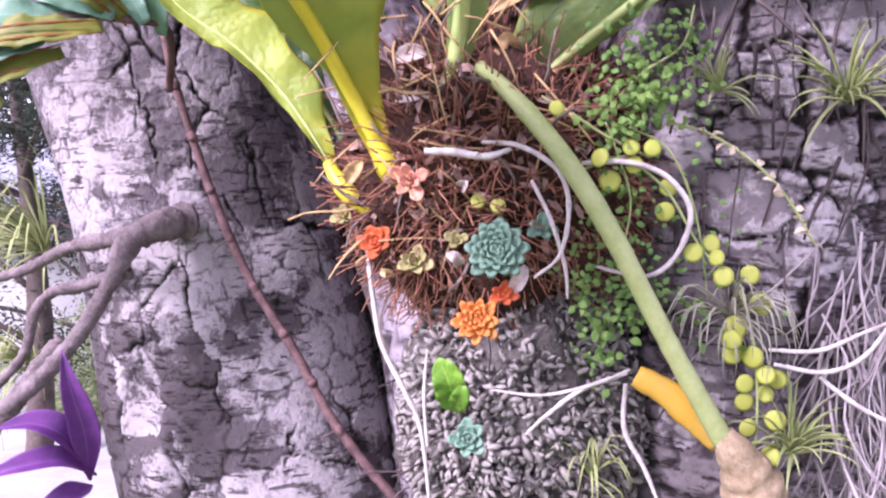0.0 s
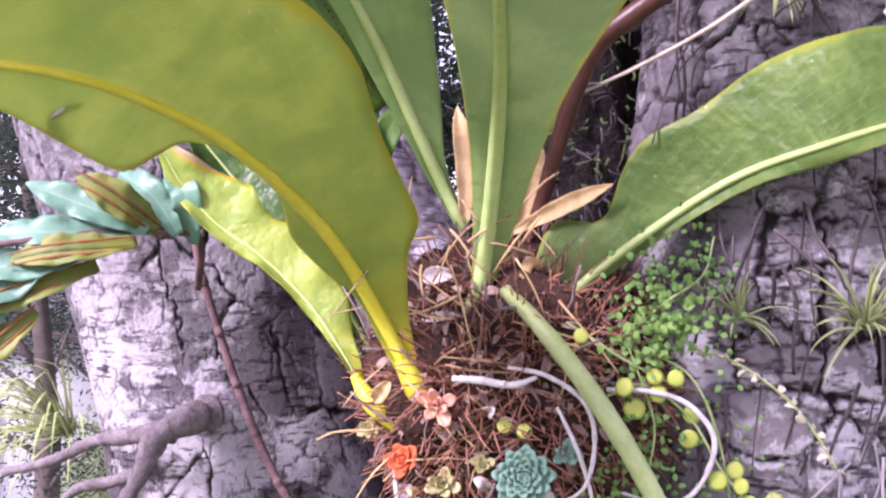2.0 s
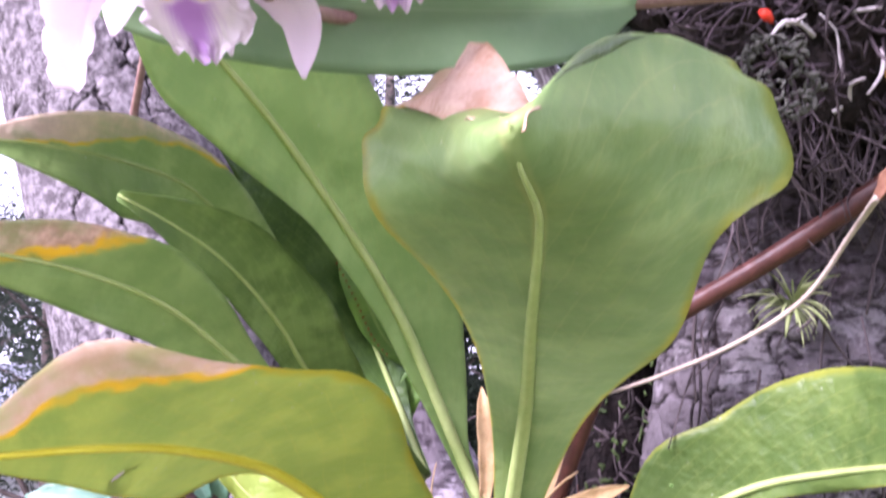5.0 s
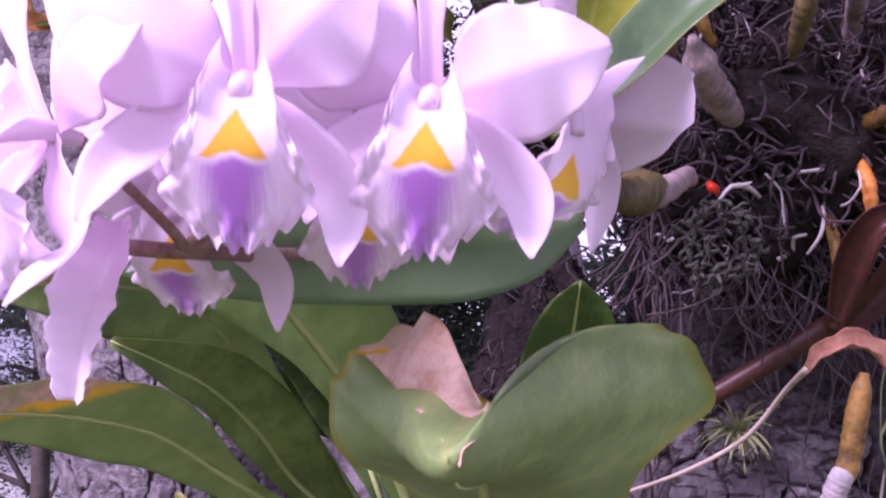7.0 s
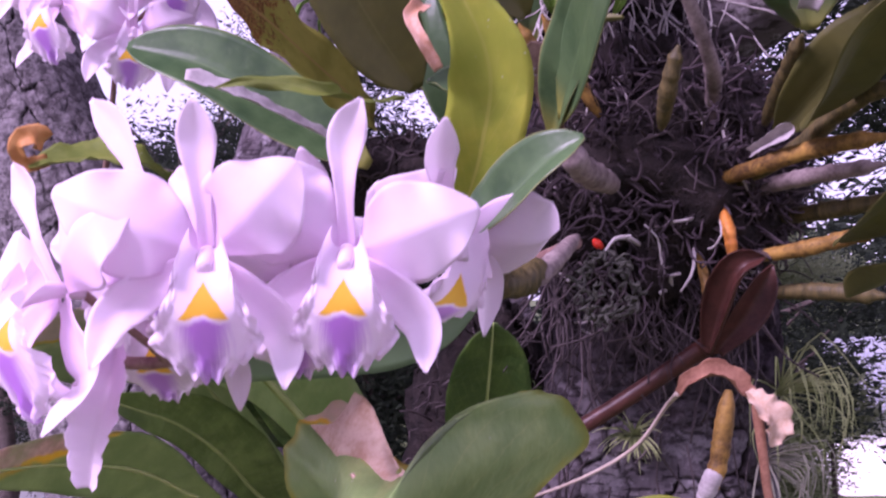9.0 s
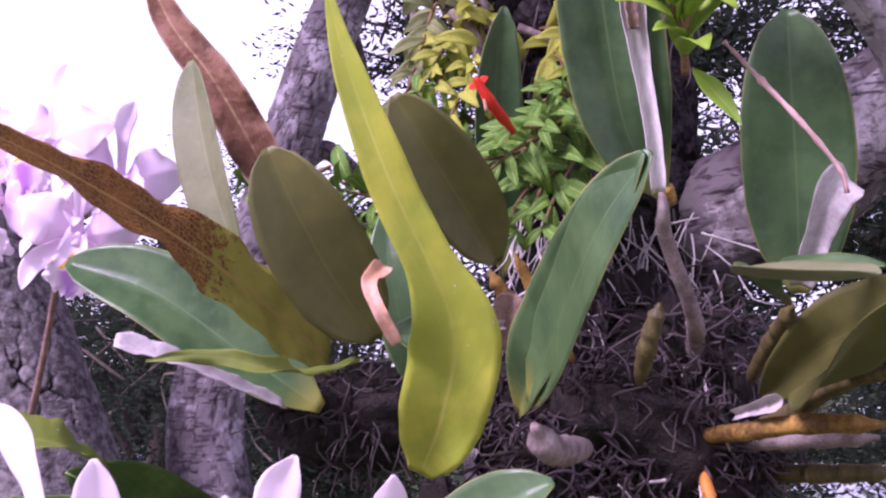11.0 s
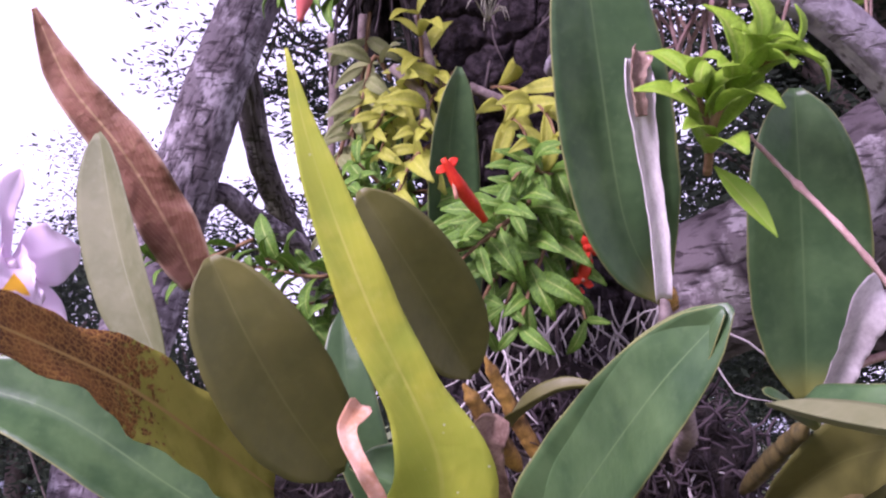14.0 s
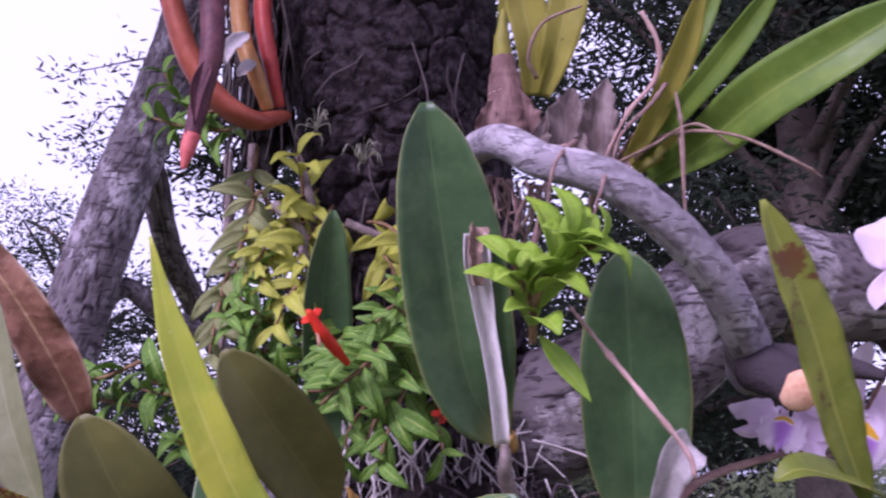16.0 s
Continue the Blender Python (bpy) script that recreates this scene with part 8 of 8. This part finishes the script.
for pts in ([(0.378, 0.700, 2.283), (0.403, 0.660, 2.292), (0.434, 0.640, 2.307), (0.462, 0.630, 2.287)], [(0.388, 0.700, 2.288), (0.418, 0.660, 2.303), (0.458, 0.620, 2.293), (0.512, 0.600, 2.262)], [(0.326, 0.720, 2.367), (0.316, 0.710, 2.383), (0.327, 0.700, 2.410), (0.362, 0.700, 2.428)], [(0.427, 0.660, 2.337), (0.426, 0.650, 2.290), (0.427, 0.650, 2.225)],
            [(0.318, 0.680, 2.261), (0.306, 0.700, 2.232), (0.306, 0.750, 2.232)], [(0.299, 0.720, 2.275), (0.301, 0.750, 2.257), (0.324, 0.800, 2.253)], [(0.314, 0.720, 2.275), (0.321, 0.720, 2.251), (0.316, 0.750, 2.217)]):
    part("dry_root", tube(pts, [0.0018, 0.0016, 0.001], 6, 26, 3, 0.1), SHEATH_BROWN, strap)
SPOTTED = leaf_mat("spotted_leaf", (0.21, 0.24, 0.03), (0.14, 0.18, 0.022), (0.36, 0.38, 0.08), 0, midw=0.03, rough=0.45, through=0.3, spots=((0.13, 0.055, 0.018), 16, 0.55))
stray = thing("spotted_leaf", (0.420, 0.420, 2.031), "yellow-green orchid leaf with brown blotches", "leaf")
part("blade", leaf([(0.441, 0.440, 2.018), (0.415, 0.420, 2.062), (0.388, 0.400, 2.123), (0.358, 0.385, 2.183)], 0.016, BLUNT, m=36, k=4, fold=0.3, wave=0.001, thick=0.002), SPOTTED, stray)
part("blade", leaf([(0.451, 0.440, 2.024), (0.417, 0.420, 2.034), (0.379, 0.400, 2.041), (0.363, 0.400, 2.035)], 0.014, BLUNT, m=30, k=4, fold=0.3, face=(0, -0.6, 0.8)), SPOTTED, stray)
CUT = plain_mat("cut_wood", (0.50, 0.24, 0.13), (0.68, 0.42, 0.28), 60, 0.8)
stubg = part("cut_stub", tube([(0.486, 0.660, 2.114), (0.486, 0.620, 2.103), (0.485, 0.595, 2.093)], [0.020, 0.018, 0.017], 14, 16), BARK_LIMB, tree, "sawn branch stub")
part("cut_face", tube([(0.485, 0.595, 2.093), (0.484, 0.592, 2.092)], [0.0165, 0.0150], 14, 3), CUT, stubg, "pale orange sawn wood")
part("twig", tube([(0.491, 0.680, 2.125), (0.514, 0.640, 2.118), (0.540, 0.620, 2.112), (0.559, 0.600, 2.104)], [0.014, 0.012, 0.010, 0.004], 10, 30, 3, 0.03), BARK_LIMB, tree)
KNOTS = spline([(0.416, 0.600, 2.191), (0.347, 0.585, 2.241), (0.302, 0.620, 2.265), (0.267, 0.680, 2.296)], 24)
for i, side in ((2, 0.4), (4, -0.5), (7, 0.1), (13, -0.3), (18, 0.6), (20, 0.5), (22, 0.2)):
    a = KNOTS[i] + np.array((0.004 * side, -0.0120, 0.008 * side + 0.003))
    part("knot", tube([a + np.array((0, 0.004, 0)), a, a + np.array((0.001, -0.0022, 0.001))], [0.0046, 0.004, 0.002], 8, 5, i, 0.12), BARK_DARK, tree, "dark leaf scar")

# ---- street, houses, shrubs and conifers beyond ----
ROOF = plain_mat("grey_roof", (0.20, 0.21, 0.24), (0.30, 0.31, 0.35), 8, 0.9)
WALLW = plain_mat("white_wall", (0.72, 0.71, 0.70), (0.80, 0.80, 0.79), 3, 0.9)
GLASS_D = plain_mat("dark_pane", (0.03, 0.035, 0.04), (0.06, 0.065, 0.07), 3, 0.15)
BRICKR = plain_mat("red_door", (0.32, 0.10, 0.07), (0.42, 0.16, 0.11), 4, 0.8)


def box(x0, x1, y0, y1, z0, z1):
    v = [(x, y, z) for x in (x0, x1) for y in (y0, y1) for z in (z0, z1)]
    return np.array(v), [(0, 1, 3, 2), (4, 6, 7, 5), (0, 4, 5, 1), (2, 3, 7, 6), (0, 2, 6, 4), (1, 5, 7, 3)]


def house(x, y, z, w, d, h, label, rise=1.1, garage=True):
    ob = thing("house", (x, y, z), label, "house")
    part("wall", box(x, x + w, y, y + d, z - 0.6, z + h), WALLW, ob)
    e = 0.4
    v = [(x - e, y - e, z + h), (x + w + e, y - e, z + h), (x + w + e, y + d + e, z + h), (x - e, y + d + e, z + h), (x + 1, y + d / 2, z + h + rise), (x + w - 1, y + d / 2, z + h + rise)]
    v += [(a, b, c - 0.15) for a, b, c in v[:4]]
    part("roof", (np.array(v), [(0, 1, 5, 4), (1, 2, 5), (2, 3, 4, 5), (3, 0, 4), (0, 6, 7, 1), (1, 7, 8, 2), (2, 8, 9, 3), (3, 9, 6, 0), (6, 9, 8, 7)]), ROOF, ob, "low grey roof")
    for i in range(3):
        wx = x + w * (0.14 + 0.3 * i)
        wo = part("window", box(wx, wx + 1.2, y - 0.06, y + 0.02, z + 1.0, z + 2.0), WALLW, ob)
        part("pane", box(wx + 0.08, wx + 1.12, y - 0.075, y - 0.05, z + 1.08, z + 1.92), GLASS_D, wo)
    if garage:
        part("door", box(x + w - 2.4, x + w - 0.3, y - 0.05, y + 0.02, z, z + 2.1), BRICKR, ob, "reddish garage door")
    return ob


house(6.5, 20.0, -3.0, 11.0, 7.0, 2.7, "white bungalow with a low grey roof across the street")
house(-13.0, 10.5, -2.1, 8.6, 5.0, 2.9, "white bungalow beyond the lawn", 0.8, False)
house(17.0, 34.0, -2.6, 10.0, 8.0, 3.4, "white house behind dark trees")
sv, sf = [], []
for i in range(41):
    x = -60 + 3 * i
    for y in (9.5, 13.0):
        sv.append((x, y + 0.02 * x, ground_height(x, y) + 0.06 if abs(x) < 40 else -1.9))
for i in range(40):
    sf.append((2 * i, 2 * i + 2, 2 * i + 3, 2 * i + 1))
street = part("road", (sv, sf), ROAD)
tagged(street, "pale concrete street across the slope", "road", "", "structure")
dv2, df2 = [], []
for i in range(13):
    y = 3.6 + i * 0.6
    for x in (-2.6 - 0.25 * i, -0.9 - 0.05 * i):
        dv2.append((x, y, ground_height(x, y) + 0.05))
for i in range(12):
    df2.append((2 * i, 2 * i + 1, 2 * i + 3, 2 * i + 2))
path = part("pavement", (dv2, df2), ROAD)
tagged(path, "pale concrete path on the lawn", "path", "", "structure")

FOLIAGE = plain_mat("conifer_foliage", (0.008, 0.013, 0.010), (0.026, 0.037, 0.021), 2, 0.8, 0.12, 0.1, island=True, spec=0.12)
SHRUB = plain_mat("shrub_foliage", (0.08, 0.12, 0.04), (0.28, 0.33, 0.15), 2, 0.7, 0.25, 0.1, island=True)
BRANCH = plain_mat("far_bark", (0.06, 0.045, 0.04), (0.14, 0.11, 0.10), 12, 0.9)


def sprays(centers, spread, per, size, seed, flat=0.28):
    """Small flat twig sprays scattered in clumps round centres: three thin blades each."""
    rg = np.random.default_rng(seed)
    c = np.repeat(np.asarray(centers, dtype=float), per, axis=0)
    n = len(c)
    p = c + rg.normal(size=(n, 3)) * np.array((spread, spread, spread * flat))
    p[:, 2] -= 0.12 * np.linalg.norm((p - c)[:, :2], axis=1)
    a = unit(rg.normal(size=(n, 3)) * np.array((1, 1, 0.55)) + 0.8 * unit(p - c) + np.array((0, 0, 0.1)))
    b = unit(np.cross(a, rg.normal(size=(n, 3))))
    s = size * rg.uniform(0.5, 1.3, (n, 1))
    v = np.stack([p - b * s * 0.08, p + a * s * 0.55 + b * s * 0.17, p + a * s * 1.1, p + a * s * 0.45 - b * s * 0.19], 1).reshape(-1, 3)
    q = np.arange(n)[:, None] * 4 + np.array([0, 1, 2, 3])
    return v, q.tolist()


def limb_tree(name, at, height, radius, clumps, per, size, label, seed, low=0.3, mat=None, spread=0.3, category="tree"):
    ob = thing(name, at, label, category)
    rg = np.random.default_rng(seed)
    x, y, z = at
    part("trunk", tube([(x, y, z - 0.3), (x + 0.1, y, z + height * 0.4), (x + 0.05 * height * rg.normal() * 0.3, y, z + height * 0.95)], [0.03 * height, 0.022 * height, 0.006 * height], 10, 24, seed, 0.04), BRANCH, ob)
    cs, limbs = [], []
    for i in range(clumps):
        t = low + (1 - low) * rg.uniform() ** 0.8
        az = rg.uniform(0, 6.283)
        r = radius * (1.15 - 0.75 * t) * rg.uniform(0.5, 1.1)
        end = np.array((x + r * math.cos(az), y + r * math.sin(az), z + height * t + 0.06 * height * rg.normal()))
        st = np.array((x + 0.05, y, z + height * max(0.1, t - 0.12)))
        for f in (1.0, 0.8, 0.6):
            cs.append(st + (end - st) * f + rg.normal(size=3) * spread * 0.4)
        limbs.append(tube([st, (st + end) / 2 + np.array((0, 0, 0.06 * height * 0.3)), end], [0.007 * height, 0.004 * height, 0.0012 * height], 5, 8))
    part("limb", join(limbs), BRANCH, ob, "", "stuff")
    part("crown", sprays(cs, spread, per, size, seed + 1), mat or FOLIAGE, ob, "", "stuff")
    return ob


# dark conifers behind and beside the tree
limb_tree("conifer", (6.6, 14.5, -1.7), 6.0, 1.7, 46, 340, 0.09, "dark conifer across the street", 110, 0.45, None, 0.32)
limb_tree("conifer", (2.9, 5.0, -0.5), 7.0, 2.0, 80, 420, 0.06, "dark conifer beyond the thick branch", 101, 0.45, None, 0.22)
limb_tree("conifer", (4.6, 6.4, -0.8), 8.0, 2.3, 70, 380, 0.075, "dark conifer beside the street", 102, 0.45, None, 0.26)
limb_tree("conifer", (1.2, 6.8, -0.8), 6.5, 1.6, 60, 380, 0.06, "dark conifer behind the trunk", 103, 0.25, None, 0.22)
limb_tree("conifer", (-0.9, 6.0, -0.7), 4.2, 1.0, 26, 320, 0.032, "thin conifer with open branches", 104, 0.35, None, 0.17)
limb_tree("conifer", (-3.9, 9.6, -1.2), 4.4, 2.0, 44, 330, 0.05, "dark spreading conifer on the lawn", 105, 0.15, None, 0.26)
limb_tree("conifer", (-7.5, 13.5, -1.7), 5.4, 2.6, 40, 300, 0.07, "dark conifer at the lawn's edge", 106, 0.2, None, 0.34)
limb_tree("conifer", (-1.25, 4.3, -0.4), 3.0, 0.75, 34, 330, 0.03, "dense dark conifer behind the fork", 108, 0.5, None, 0.13)
limb_tree("conifer", (-0.42, 3.8, -0.3), 2.5, 0.75, 40, 360, 0.03, "dense dark young conifer behind the limb", 109, 0.55, None, 0.13)
limb_tree("conifer", (-2.3, 4.8, -0.4), 2.5, 0.8, 18, 260, 0.028, "small open conifer beside the path", 107, 0.2, None, 0.13)
for i, (x, y, cz, r) in enumerate(((1.54, 5.5, 0.99, 0.30), (1.66, 5.9, 0.66, 0.36), (2.48, 7.5, 0.98, 0.38), (2.2, 7.9, 0.5, 0.5), (2.6, 9.0, 1.85, 0.55), (3.5, 7.6, -0.5, 0.8), (5.4, 9.2, -0.6, 0.9), (4.7, 8.5, 0.9, 1.1), (6.4, 9.2, 1.0, 1.3), (-2.2, 6.0, 0.0, 0.5), (9.5, 18.5, -1.2, 1.3), (14.0, 19.0, -1.0, 1.6))):
    gz = ground_height(x, y)
    ob = thing("shrub", (x, y, gz), "rounded green garden shrub" if i % 2 else "pale green clipped shrub", "shrub", "garden shrubs")
    rg = np.random.default_rng(200 + i)
    cs = [np.array((x, y, cz)) + unit(rg.normal(size=3)) * r * np.array((1, 1, 0.85)) * rg.uniform(0.3, 1.0) for _ in range(60)]
    part("stem", tube([(x, y, gz - 0.1), (x + 0.03, y, (gz + cz) / 2), (x, y, cz + 0.3 * r)], [0.03, 0.022, 0.010], 7, 10), BRANCH, ob)
    part("crown", sprays(cs, 0.17 * r, 260, 0.05 * r + 0.018, 210 + i, 1.0), SHRUB, ob, "", "stuff")
# far belt of trees
rg = np.random.default_rng(300)
belt = thing("tree_belt", (0, 60, -2), "far belt of dark trees", "trees", "", "stuff")
cs = []
for i in range(420):
    a = rg.uniform(-1.3, 1.3)
    d = rg.uniform(45, 75)
    cs.append((d * math.sin(a), d * math.cos(a), -1 + rg.uniform(0, 1) ** 1.3 * (5.0 + 3 * math.sin(a * 9) + 2 * math.sin(a * 23))))
part("crown", sprays(cs, 1.4, 60, 1.1, 301, 0.8), FOLIAGE, belt, "", "stuff")
# a crown overhead, out of view, added to shade the tree from above; and fine twigs
tw, cc = [], []
rg = np.random.default_rng(400)
for i in range(90):
    az, r = rg.uniform(0, 6.283), rg.uniform(0.3, 2.5)
    end = np.array((0.5 + r * math.cos(az), 1.2 + r * math.sin(az) * 0.9, 4.3 + 0.25 * r + rg.normal() * 0.3))
    st = np.array((0.14, 1.0, 3.25))
    tw.append(tube([st, (st + end) / 2 + np.array((0, 0, 0.2)), end], [0.03, 0.016, 0.004], 6, 10))
    cc += [st + (end - st) * f for f in (0.55, 0.8, 1.0)]
for i in range(20):
    end = np.array((-1.5, 1.6, 4.4)) + rg.normal(size=3) * np.array((0.6, 0.6, 0.4))
    st = np.array((-1.25, 1.5, 3.6))
    tw.append(tube([st, (st + end) / 2 + np.array((0, 0, 0.1)), end], [0.02, 0.012, 0.004], 6, 10))
    cc += [st + (end - st) * f for f in (0.6, 1.0)]
part("leader", tube([(-0.88, 1.395, 2.75), (-1.1, 1.45, 3.25), (-1.3, 1.52, 3.75), (-1.5, 1.6, 4.5)], [0.092, 0.075, 0.05, 0.015], 16, 30, 4, 0.04), BARK_LIMB, tree)
part("leader", tube([(0.172, 1.0, 3.25), (0.15, 1.0, 3.8), (0.2, 1.02, 4.4), (0.25, 1.05, 5.2)], [0.102, 0.08, 0.055, 0.015], 16, 30, 5, 0.04), BARK_LIMB, tree)
part("upper_branch", join(tw), BRANCH, tree, "", "stuff")
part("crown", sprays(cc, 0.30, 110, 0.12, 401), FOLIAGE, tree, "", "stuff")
tw, cc = [], []
for i in range(70):
    if i < 42:
        st = np.array((rg.uniform(-0.12, 0.35), rg.uniform(2.3, 2.9), rg.uniform(2.1, 2.95)))
    else:
        st = np.array((rg.uniform(-1.4, -0.35), rg.uniform(2.4, 3.4), rg.uniform(1.6, 2.15)))
    end = st + np.array((rg.normal() * 0.25, rg.normal() * 0.2 + 0.1, rg.normal() * 0.14))
    mid = (st + end) / 2 + rg.normal(size=3) * 0.05
    tw.append(tube([st, mid, end], [0.005, 0.0035, 0.0012], 5, 10))
    cc += [st + (mid - st) * f for f in (0.6, 1.0)] + [mid + (end - mid) * f for f in (0.5, 1.0)]
part("twig", join(tw), BRANCH, tree, "", "stuff")
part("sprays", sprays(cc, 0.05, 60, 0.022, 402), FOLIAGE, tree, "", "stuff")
